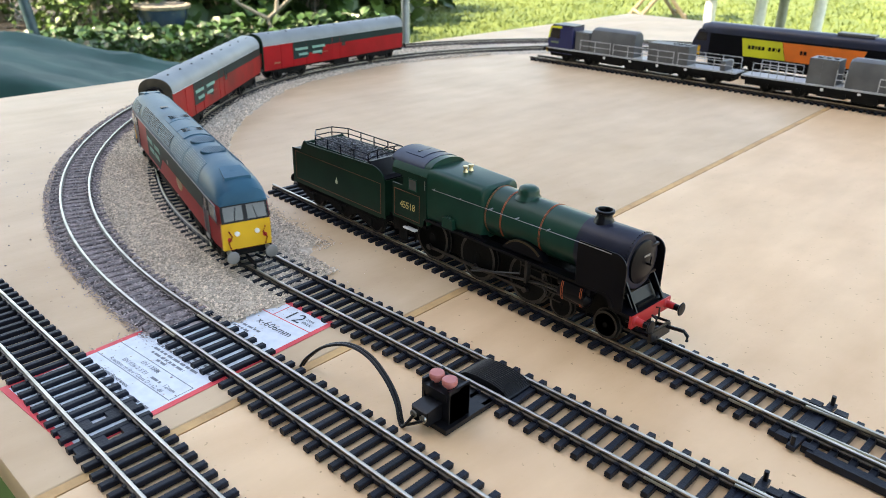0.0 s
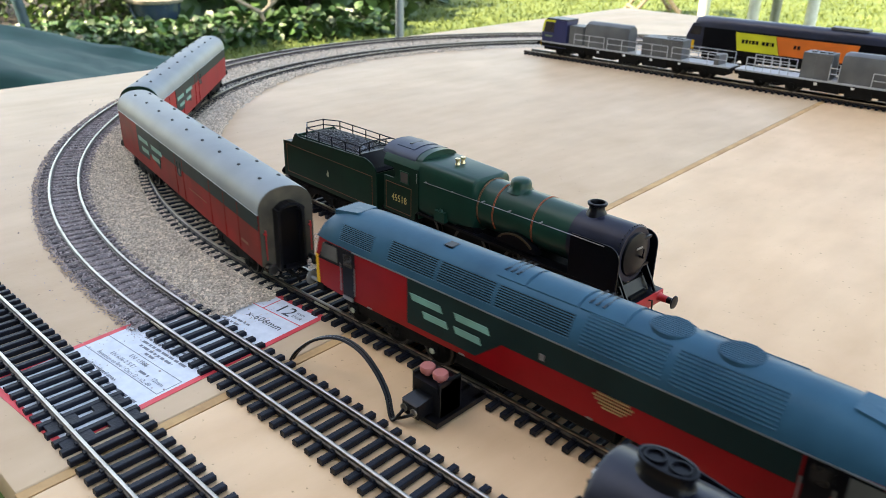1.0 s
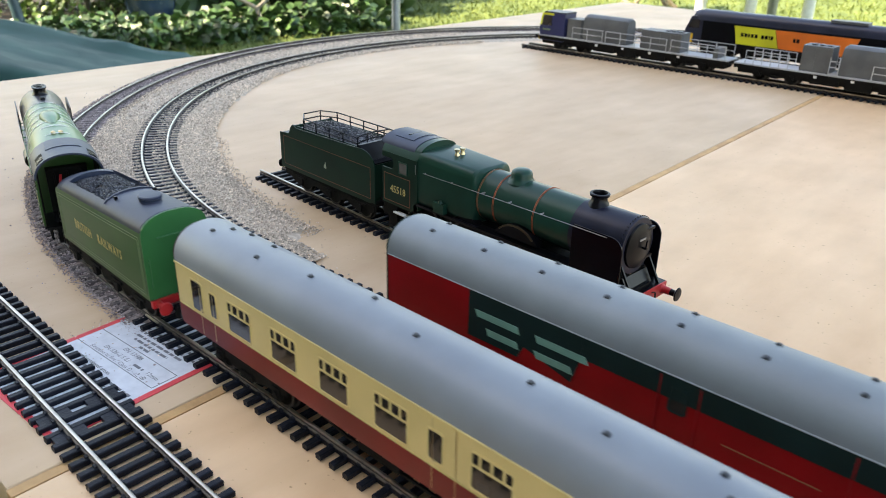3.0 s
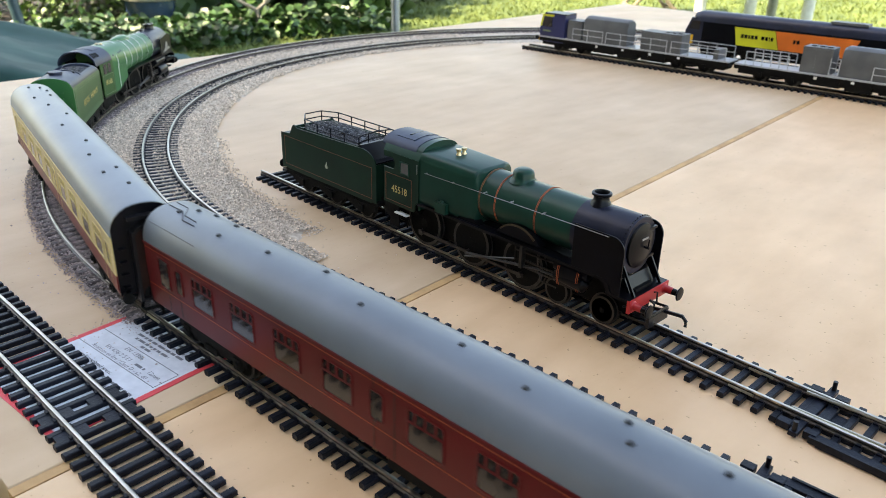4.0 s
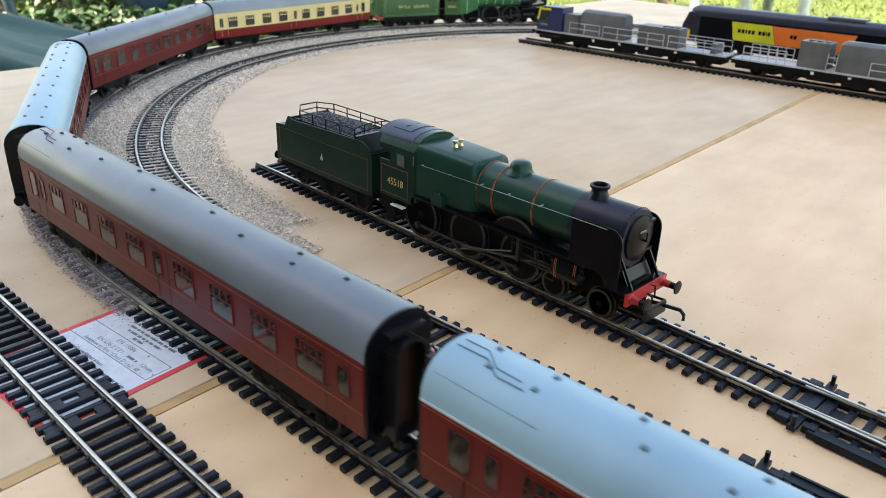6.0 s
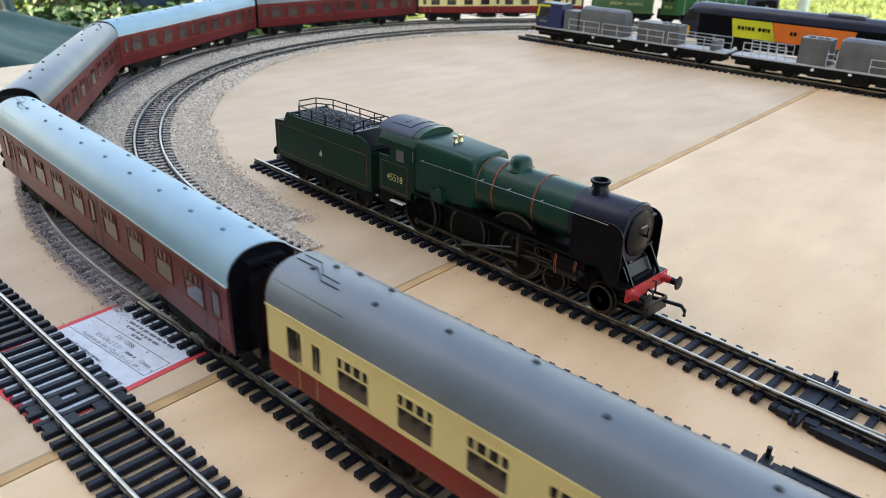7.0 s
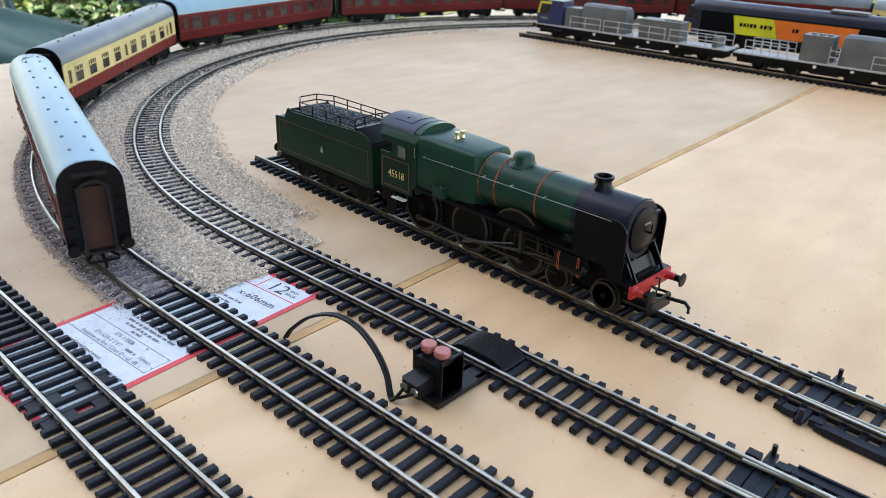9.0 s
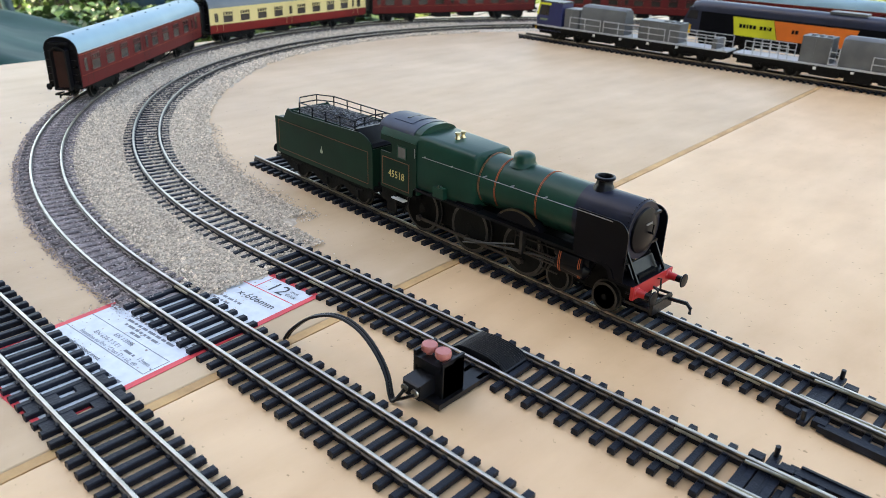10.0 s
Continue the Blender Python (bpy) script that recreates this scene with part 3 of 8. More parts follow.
box(bm, 0.0702, 0.0872, 0.0262, 0.0575, 0.0, 0.0022)
part("foot_plate", bm, BLACK_PLASTIC, ramp, smooth=0)
sw = thing("push_button_box", "black plastic box with two pink push buttons", "switch", pose(0.0057, 0, 0))
bm = bm_new()
prof = [(0.0300, 0.0018), (0.0405, 0.0018), (0.0405, 0.0150), (0.0370, 0.0160), (0.0345, 0.0150), (0.0300, 0.0150)]
prism(bm, prof, 0.0712, 0.0855)
for x in (0.0712, 0.0844):
    box(bm, x, x + 0.0011, 0.0296, 0.0408, 0.0018, 0.0166)
box(bm, 0.0725, 0.0842, 0.0290, 0.0300, 0.0120, 0.0150)
part("case", bm, BLACK_PLASTIC, sw, smooth=0)
for x in (0.0752, 0.0818):
    bm = bm_new()
    spin(bm, [(0.0012, 0.0145), (0.0012, 0.0165), (0.0028, 0.0167), (0.0030, 0.0172), (0.0030, 0.0186), (0.0027, 0.0191), (0.0004, 0.0192)], (x, 0.0335, 0), 22)
    part("button", bm, PINK, sw, "worn pink push button", smooth=35)
bm = bm_new()
loft(bm, [[(0.0735, 0.0300, 0.0030), (0.0815, 0.0300, 0.0030), (0.0815, 0.0300, 0.0100), (0.0735, 0.0300, 0.0100)], [(0.0730, 0.0225, 0.0030), (0.0815, 0.0225, 0.0030), (0.0815, 0.0225, 0.0092), (0.0730, 0.0225, 0.0092)], [(0.0738, 0.0218, 0.0036), (0.0807, 0.0218, 0.0036), (0.0807, 0.0218, 0.0086), (0.0738, 0.0218, 0.0086)]])
part("plug", bm, BLACK_PLASTIC, sw)
bm = bm_new()
for x in (0.0748, 0.0798):
    spin(bm, [(0.0008, -0.0220 + 0.0440), (0.0016, 0.0219), (0.0016, 0.0212), (0.0010, 0.0211)], (x, 0, 0.0060), 12, "Y")
part("socket_ring", bm, STEEL, sw)
wire = thing("twin_cable", "thin black twin cable arching to the button box", "cable", pose(0.0018, 0, 0) @ Matrix.Diagonal((1.055, 1, 1, 1)))
for d in (0.0, 0.0014):
    bm = bm_new()
    ctl = [Vector(p) for p in ((0.0150, 0.0165 + d, 0.0005), (0.0185, 0.0175 + d, 0.0060), (0.0270, 0.0200 + d, 0.0140), (0.0380, 0.0225 + d, 0.0185), (0.0500, 0.0225 + d, 0.0185), (0.0600, 0.0215 + d, 0.0140), (0.0665, 0.0205 + d, 0.0075), (0.0700, 0.0190 + d, 0.0012), (0.0725, 0.0185 + d, 0.0008), (0.0750 + d * 3.4, 0.0212, 0.0058))]
    pts = []
    for i in range(len(ctl) - 1):
        p0, p1, p2, p3 = ctl[max(i - 1, 0)], ctl[i], ctl[i + 1], ctl[min(i + 2, len(ctl) - 1)]
        for k in range(5):
            u = k / 5
            pts.append(0.5 * ((2 * p1) + (p2 - p0) * u + (2 * p0 - 5 * p1 + 4 * p2 - p3) * u * u + (3 * p1 - p0 - 3 * p2 + p3) * u ** 3))
    pts.append(ctl[-1])
    tube(bm, pts, 0.00065, 8)
    part("wire", bm, BLACK_PLASTIC, wire)


# ---- points at the ends of two tracks ----
def points(line, s0, near, label):
    """The moving end of a set of points: slide plates, tie bar with its pin, blades and the edge strip."""
    p = thing("railway_points", label, "railway points", group="railway points")
    x0, y0, th = line.at(s0)
    p.matrix_basis = Matrix.Translation((x0, y0, 0)) @ Matrix.Rotation(th + math.pi, 4, "Z")
    sd = -1 if near else 1
    bm = bm_new()
    box(bm, 0.0000, 0.0028, -0.0080, 0.0080, 0.0, 0.0021)
    box(bm, 0.0074, 0.0100, -0.0080, 0.0080, 0.0, 0.0021)
    box(bm, 0.0105, 0.0165, -0.0050, 0.0050, 0.0, 0.0012)
    for y in (-0.0165, 0.0130):
        box(bm, -0.002, 0.0025, y, y + 0.0035, 0.0, 0.0028)
        box(bm, 0.0075, 0.0120, y, y + 0.0035, 0.0, 0.0028)
    part("slide_plate", bm, SLEEPER, p, smooth=0)
    bm = bm_new()
    box(bm, 0.0035, 0.0065, -0.0195, 0.0200, 0.0006, 0.0024)
    part("tie_bar", bm, SLEEPER, p, smooth=0)
    for y in (0.0185, -0.0180):
        bm = bm_new()
        rod(bm, (0.005, y, 0.0022), (0.005, y, 0.0062), 0.0009, 10)
        part("pin", bm, BLACK_PLASTIC, p)
    bm = bm_new()
    a = sd * 0.0140
    box(bm, 0.010, 0.075, min(a, a + sd * 0.0040), max(a, a + sd * 0.0040), 0.0, 0.0024)
    box(bm, 0.013, 0.072, min(a + sd * 0.0038, a + sd * 0.0048), max(a + sd * 0.0038, a + sd * 0.0048), 0.0, 0.0030)
    part("edge_strip", bm, SLEEPER, p, smooth=0)
    for y0, y1 in ((-0.0068, -0.0050), (0.0072, 0.0105)):
        bm = bm_new()
        tube(bm, [(-0.001, y0, 0.0038), (0.060, y1, 0.0038)], 0.0006, 6)
        part("switch_blade", bm, STEEL, p)
    bm = bm_new()
    tube(bm, [(0.012, 0.0083 * -sd, 0.0041), (0.040, 0.0100 * -sd, 0.0041), (0.090, 0.0180 * -sd, 0.0041)], 0.0007, 6)
    part("diverging_rail", bm, STEEL, p)
    return p


points(SIDING, 0.017, True, "black plastic railway points at the end of the siding")
points(INNER, 0.017, False, "black plastic railway points on the main track")

# ---- rolling stock: x forward, z from the rail top ----
def wheel_mesh(r, spokes=0, t=0.0026, mat=None):
    """A flanged wheel, axle along y: tread, flange, hub, and spokes or a disc."""
    bm = bm_new()
    rim = r - max(0.0011, r * 0.13)
    spin(bm, [(rim, -t / 2), (r, -t / 2), (r, t / 2 - 0.0006), (r + 0.0008, t / 2 - 0.0005), (r + 0.0008, t / 2), (rim, t / 2), (rim, -t / 2)], n=24, axis="Y")
    spin(bm, [(0.0004, -t / 2 - 0.0003), (r * 0.2, -t / 2 - 0.0002), (r * 0.2, t / 2), (0.0004, t / 2)], n=10, axis="Y")
    if spokes:
        for i in range(spokes):
            a = 2 * math.pi * i / spokes
            c, s = math.cos(a), math.sin(a)
            rod(bm, (c * r * 0.15, 0, s * r * 0.15), (c * rim * 1.01, 0, s * rim * 1.01), 0.00042, 5)
    else:
        spin(bm, [(r * 0.15, -t * 0.2), (rim * 1.01, -t * 0.2), (rim * 1.01, t * 0.2), (r * 0.15, t * 0.2)], n=24, axis="Y")
    me = mesh_of(bm, "wheel", mat or BLACK_MATT, 35)
    me.materials.append(RIM)
    for p in me.polygons:
        if abs(p.normal.y) > 0.7 and math.hypot(p.center.x, p.center.z) > rim * 1.0:
            p.material_index = 1
    return me


WHEEL_SMALL = wheel_mesh(0.0066)
WHEEL_LARGE = wheel_mesh(0.0078)
TURNING = []          # wheelsets that turn: (object, radius, place)


def wheelset(parent, x, r, me, y=0.0082, turn=False):
    """Two wheels on an axle, one part."""
    ob = part("wheelset", axle_mesh(me, r, y), None, parent, at=(x, 0, r))
    if turn:
        TURNING.append((ob, r, (x, 0, r)))
    return ob


AXLES = {}


def axle_mesh(me, r, y):
    key = (me.name, round(y, 4))
    if key not in AXLES:
        bm = bm_new()
        for sgn in (-1, 1):
            n0 = len(bm.verts)
            bm.from_mesh(me)
            bm.verts.ensure_lookup_table()
            for v in bm.verts[n0:]:
                v.co.y = sgn * (y + (-v.co.y))
        rod(bm, (0, -y, 0), (0, y, 0), 0.001, 8)
        AXLES[key] = mesh_of(bm, "wheelset", me.materials[0], 35)
        AXLES[key].materials.append(RIM)
    return AXLES[key]


def bogie(parent, x, base, r, me, turn=False, depth=0.0075, wide=0.0118, boxes=None):
    """Side frames with axle boxes, springs and a bolster; its wheels are parts of it."""
    bm = bm_new()
    h = base / 2 + 0.0055
    for sgn in (-1, 1):
        y0, y1 = sorted((sgn * wide, sgn * (wide - 0.0016)))
        slab(bm, [(-h, depth), (-h, depth + 0.0022), (-h + 0.003, depth + 0.0034), (h - 0.003, depth + 0.0034), (h, depth + 0.0022), (h, depth), (base / 2 - 0.003, depth - 0.001), (0.003, depth - 0.003), (-0.003, depth - 0.003), (-base / 2 + 0.003, depth - 0.001)], y0, y1)
        for ax in (-base / 2, 0, base / 2) if base > 0.04 else (-base / 2, base / 2):
            yb = sgn * (wide + 0.0007)
            box(bm, ax - 0.0022, ax + 0.0022, min(yb, sgn * (wide - 0.001)), max(yb, sgn * (wide - 0.001)), r - 0.0022, r + 0.0024)
            rod(bm, (ax, sgn * wide, r), (ax, sgn * (wide + 0.0014), r), 0.0013, 10)
        for k in range(5):
            z = depth - 0.0034 + k * 0.0006
            w = 0.0045 - abs(k - 2) * 0.0004
            box(bm, -w, w, sgn * wide - 0.0009, sgn * wide + 0.0009, z, z + 0.0004)
    box(bm, -0.003, 0.003, -wide, wide, depth, depth + 0.0045)
    b = part("bogie", bm, BLACK_MATT, parent, at=(x, 0, 0), smooth=0)
    if boxes:
        for ax in (-base / 2, base / 2):
            for sgn in (-1, 1):
                q = bm_new()
                rod(q, (ax, sgn * (wide + 0.0012), r), (ax, sgn * (wide + 0.0018), r), 0.0012, 10)
                part("axle_cap", q, boxes, b, "pale yellow axle cap")
    for ax in (-base / 2, 0, base / 2) if base > 0.04 else (-base / 2, base / 2):
        ws = part("wheelset", axle_mesh(me, r, 0.0082), None, b, at=(ax, 0, r))
        if turn:
            TURNING.append((ws, r, (ax, 0, r)))
    return b


def buffers(parent, x, z=0.0135, y=0.0115, length=0.0065, mat=None, head=0.0026, way=1):
    for sgn in (-1, 1):
        bm = bm_new()
        spin(bm, [(0.0014, 0), (0.0014, 0.0032 * way), (0.0009, 0.0032 * way), (0.0009, (length - 0.0008) * way), (head * 0.8, (length - 0.0008) * way), (head, (length - 0.0004) * way), (head * 0.9, length * way), (0.0004, (length + 0.0002) * way)], (x, sgn * y, z), 16, "X")
        part("buffer", bm, mat or BLACK_MATT, parent)


def coupling(parent, x, way=1, z=0.0075):
    """A wide wire loop coupling with its hook."""
    bm = bm_new()
    e = x + way * 0.0085
    tube(bm, [(x, -0.004, z), (e - way * 0.003, -0.0065, z), (e, -0.006, z), (e, 0.006, z), (e - way * 0.003, 0.0065, z), (x, 0.004, z)], 0.0007, 6)
    slab(bm, [(x - way * 0.004, z), (x + way * 0.007, z + 0.0008), (e + way * 0.004, z + 0.0008), (e + way * 0.004, z - 0.002), (e + way * 0.0032, z - 0.002), (e + way * 0.0032, z - 0.0002), (x, z - 0.0016)], -0.0006, 0.0006)
    part("coupling", bm, BLACK_MATT, parent, smooth=0)


def roof_curve(a, z0, z1, n=14, p=2.3):
    """Half-section of a roof: wide at the gutter, flat on the crown."""
    out = []
    for i in range(n + 1):
        f = math.pi * i / n
        c, s = math.cos(f), math.sin(f)
        out.append((a * math.copysign(abs(c) ** (2 / p), c), z0 + (z1 - z0) * abs(s) ** (2 / p)))
    return out


VENTS = {}


def roof_vents(parent, spots, a, z0, z1, pale=False):
    """Small shell ventilators on a coach roof."""
    if pale not in VENTS:
        bm = bm_new()
        box(bm, -0.0009, 0.0009, -0.0007, 0.0007, -0.0004, 0.0003)
        spin(bm, [(0.0009, 0.0002), (0.0008, 0.0007), (0.0003, 0.0009)], n=8)
        VENTS[pale] = mesh_of(bm, "roof_vent", ROOF_VENT_PALE if pale else ROOF_VENT, 50)
    for x, y in spots:
        z = z0 + (z1 - z0) * (1 - abs(y / a) ** 2.3) ** (1 / 2.3)
        part("roof_vent", VENTS[pale], None, parent, at=Matrix.Translation((x, y, z - 0.0001)) @ Matrix.Rotation(-math.copysign(0.5 * (abs(y) / a) ** 1.3, y), 4, "X"))


def gangway(parent, x, way, mat):
    """The rubber corridor connection on a coach end, with its recessed door."""
    bm = bm_new()
    o, w, h0, h1, d = 0.0068, 0.0013, 0.0115, 0.0425, 0.0052
    for y0, y1 in ((-o, -o + w), (o - w, o)):
        box(bm, min(x, x + way * d), max(x, x + way * d), y0, y1, h0, h1 - 0.002)
    n = 8
    rings = []
    for i in range(n + 1):
        f = math.pi * i / n
        yo, zo = o * math.cos(f), h1 - 0.0045 + 0.0055 * math.sin(f)
        yi, zi = (o - w) * math.cos(f), h1 - 0.0045 + 0.0042 * math.sin(f)
        rings.append([(x, yo, zo), (x + way * d, yo, zo), (x + way * d, yi, zi), (x, yi, zi)])
    loft(bm, rings)
    box(bm, min(x, x + way * d), max(x, x + way * d), -o, o, h0 - 0.001, h0)
    part("gangway", bm, BLACK_PLASTIC, parent, smooth=0)
    bm = bm_new()
    box(bm, min(x, x + way * 0.0012), max(x, x + way * 0.0012), -o + w, o - w, h0, h1 - 0.003)
    part("end_door", bm, mat, parent)


HALF = 0.0138


def side_profile(z0, z1, w=HALF):
    return [(-w + 0.0006, z0), (w - 0.0006, z0), (w, z0 + (z1 - z0) * 0.35), (w, z1), (-w, z1), (-w, z0 + (z1 - z0) * 0.35)]


WINDOWS = {}


def window(parent, x, z, w, h, frame_mat, left, vents=True):
    """A window unit: frame with rounded corners, dark glass, and a sliding light with bars at its head."""
    key = (round(w, 4), round(h, 4), frame_mat.name, vents)
    if key not in WINDOWS:
        bm = bm_new()
        t, d = 0.0006, 0.0003

        def ring(ww, hh, r, y):
            pts = []
            for cx, cz, a0 in ((ww / 2 - r, hh / 2 - r, 0), (-ww / 2 + r, hh / 2 - r, 90), (-ww / 2 + r, -hh / 2 + r, 180), (ww / 2 - r, -hh / 2 + r, 270)):
                for k in range(3):
                    a = radians(a0 + 45 * k)
                    pts.append((cx + r * math.cos(a), y, cz + r * math.sin(a)))
            return pts
        loft(bm, [ring(w + 2 * t, h + 2 * t, 0.0011, 0), ring(w + 2 * t, h + 2 * t, 0.0011, -d), ring(w + t, h + t, 0.0009, -d - 0.0001), ring(w, h, 0.0007, -d), ring(w, h, 0.0007, 0.0)], caps=False)
        fr = mesh_of(bm, "window_frame", frame_mat, 30)
        bm = bm_new()
        bm.faces.new([bm.verts.new(p) for p in ring(w, h, 0.0007, -0.0001)])
        gl = mesh_of(bm, "pane", GLASS_DARK, 0)
        bars = None
        if vents:
            bm = bm_new()
            box(bm, -w / 2, w / 2, -d - 0.0001, -0.0001, h * 0.14, h * 0.14 + 0.0006)
            for k in (-0.3, 0.0, 0.3):
                box(bm, w * k - 0.00035, w * k + 0.00035, -d - 0.0001, -0.0001, h * 0.14, h / 2)
            bars = mesh_of(bm, "glazing_bar", frame_mat, 0)
        WINDOWS[key] = fr, gl, bars
    fr, gl, bars = WINDOWS[key]
    y = HALF if left else -HALF
    m = pose(x, y, z, 0, 0, 180 if left else 0)
    o = part("window", gl, None, parent, at=m)
    part("window_frame", fr, None, o)
    if bars:
        part("glazing_bar", bars, None, o)


def coach(label, upper, lower, frame_mat, roof_mat, vent_spots, split, group="coaches of the express train"):
    """A corridor coach: side panels, windows, roof with ventilators, ends, underframe and two bogies."""
    L = 0.123
    c = thing("railway_coach", label, "railway coach", group=group)
    bm = bm_new()
    if split:
        prism(bm, side_profile(0.0118, 0.0212), -L, L)
        part("lower_side", bm, lower, c)
        bm = bm_new()
        prism(bm, [(-HALF, 0.0212), (HALF, 0.0212), (HALF, 0.0382), (-HALF, 0.0382)], -L, L)
        part("upper_side", bm, upper, c)
        bm = bm_new()
        for sgn in (-1, 1):
            y = sgn * HALF
            box(bm, -L + 0.0002, L - 0.0002, min(y, y + sgn * 0.00012), max(y, y + sgn * 0.00012), 0.0209, 0.0214)
        part("waist_line", bm, GOLD, c)
    else:
        prism(bm, side_profile(0.0118, 0.0382), -L, L)
        part("body_side", bm, upper, c)
        bm = bm_new()
        for sgn in (-1, 1):
            for z in (0.0206, 0.0362):
                y = sgn * HALF
                box(bm, -L + 0.0002, L - 0.0002, min(y, y + sgn * 0.0001), max(y, y + sgn * 0.0001), z, z + 0.00022)
        part("waist_line", bm, ORANGE, c)
    bm = bm_new()
    prof = roof_curve(HALF + 0.0002, 0.0380, 0.0506)
    rings = []
    for x, k in ((-L - 0.0003, 0.99), (-L + 0.0004, 1), (L - 0.0004, 1), (L + 0.0003, 0.99)):
        rings.append([(x, y * (0.985 if k < 1 else 1), 0.038 + (z - 0.038) * k) for y, z in prof])
    loft(bm, rings)
    roof = part("roof", bm, roof_mat, c, smooth=30)
    bm = bm_new()
    for sgn in (-1, 1):
        y = sgn * HALF
        box(bm, -L, L, min(y, y + sgn * 0.0006), max(y, y + sgn * 0.0006), 0.0378, 0.0384)
    # under a silver roof the pale gutter paints in the edge highlight
    part("gutter", bm, PALE_GUTTER if roof_mat is ROOF_LIGHT else MAROON if not split else CREAM, c, smooth=0)
    roof_vents(roof, vent_spots, HALF, 0.038, 0.0506, roof_mat is ROOF_LIGHT)
    for pts in () if roof_mat is ROOF_MID else (((L - 0.002, 0.002, 0.0506), (L - 0.012, 0.002, 0.0507), (L - 0.018, 0.006, 0.0500), (L - 0.026, 0.006, 0.0500)), ((L - 0.002, -0.0015, 0.0506), (L - 0.010, -0.0015, 0.0506), (L - 0.016, 0.0035, 0.0505), (L - 0.024, 0.0038, 0.0504)), ((L - 0.002, 0.0112, 0.0462), (L - 0.034, 0.0114, 0.0460))):
        bm = bm_new()
        tube(bm, pts, 0.00024, 5)
        part("roof_pipe", bm, ROOF_VENT_PALE if roof_mat is ROOF_LIGHT else ROOF_VENT, roof)
    for way in (-1, 1):
        bm = bm_new()
        x = way * (L + 0.0002)
        prism(bm, [(-HALF + 0.0004, 0.0125), (HALF - 0.0004, 0.0125), (HALF - 0.0004, 0.038)] + [(y * 0.985, 0.038 + (z - 0.038) * 0.975) for y, z in prof[1:-1]] + [(-HALF + 0.0004, 0.038)], min(x, x + way * 0.001), max(x, x + way * 0.001))
        part("end_wall", bm, BLACK, c)
        gangway(c, way * (L + 0.001), way, END_BROWN)
        bm = bm_new()
        box(bm, *sorted((x, x + way * 0.0040)), -0.0072, 0.0072, 0.0448, 0.0462)
        part("end_lintel", bm, BLACK_PLASTIC, c, smooth=0)
        bm = bm_new()
        for y in (-0.0105, 0.0105):
            for k in range(4):
                box(bm, min(x, x + way * 0.0028), max(x, x + way * 0.0028), y - 0.0015, y + 0.0015, 0.016 + k * 0.0055, 0.0166 + k * 0.0055)
        part("end_step", bm, BLACK, c, smooth=0)
        buffers(c, way * (L + 0.001), 0.0128, 0.0112, 0.005, way=way)
        coupling(c, way * (L - 0.001), way)
    for left in (False, True):
        zc = 0.0283
        for x, w, h, v in ((0.1095, 0.0068, 0.0118, False), (0.0990, 0.0038, 0.0095, False), (0.083, 0.0128, 0.0112, True), (0.0585, 0.0128, 0.0112, True), (0.034, 0.0128, 0.0112, True), (0.0095, 0.0128, 0.0112, True), (-0.0075, 0.0050, 0.0095, False), (-0.0265, 0.0128, 0.0112, True), (-0.051, 0.0128, 0.0112, True), (-0.0755, 0.0128, 0.0112, True), (-0.099, 0.0128, 0.0112, True), (-0.1145, 0.0048, 0.0095, False)):
            window(c, x, zc, w, h, frame_mat, left, v)
        for x in (0.1035, -0.0105, -0.1105):
            bm = bm_new()
            sgn = 1 if left else -1
            y = sgn * HALF
            for dx in (-0.0042, 0.0042):
                box(bm, x + dx - 0.00012, x + dx + 0.00012, min(y, y + sgn * 0.00015), max(y, y + sgn * 0.00015), 0.0135, 0.0372)
            rod(bm, (x + 0.0032, y, 0.0235), (x + 0.0032, y + sgn * 0.0009, 0.0235), 0.0004, 6)
            part("door_edge", bm, BRASS if split else DARK_METAL, c, smooth=0)
    bm = bm_new()
    box(bm, -L + 0.001, L - 0.001, -0.0112, 0.0112, 0.0100, 0.0120)
    for sgn in (-1, 1):
        slab(bm, [(-0.062, 0.0102), (-0.034, 0.0055), (0.034, 0.0055), (0.062, 0.0102), (0.058, 0.0102), (0.033, 0.0064), (-0.033, 0.0064), (-0.058, 0.0102)], sgn * 0.0095 - 0.0004, sgn * 0.0095 + 0.0004)
        box(bm, -0.030, -0.008, sgn * 0.006 - 0.004, sgn * 0.006 + 0.004, 0.0045, 0.0102)
        box(bm, 0.010, 0.028, sgn * 0.006 - 0.004, sgn * 0.006 + 0.004, 0.0050, 0.0102)
    part("underframe", bm, BLACK_MATT, c, smooth=0)
    for x in (-0.084, 0.084):
        bogie(c, x, 0.034, 0.0066, WHEEL_SMALL, turn=True)
    return c


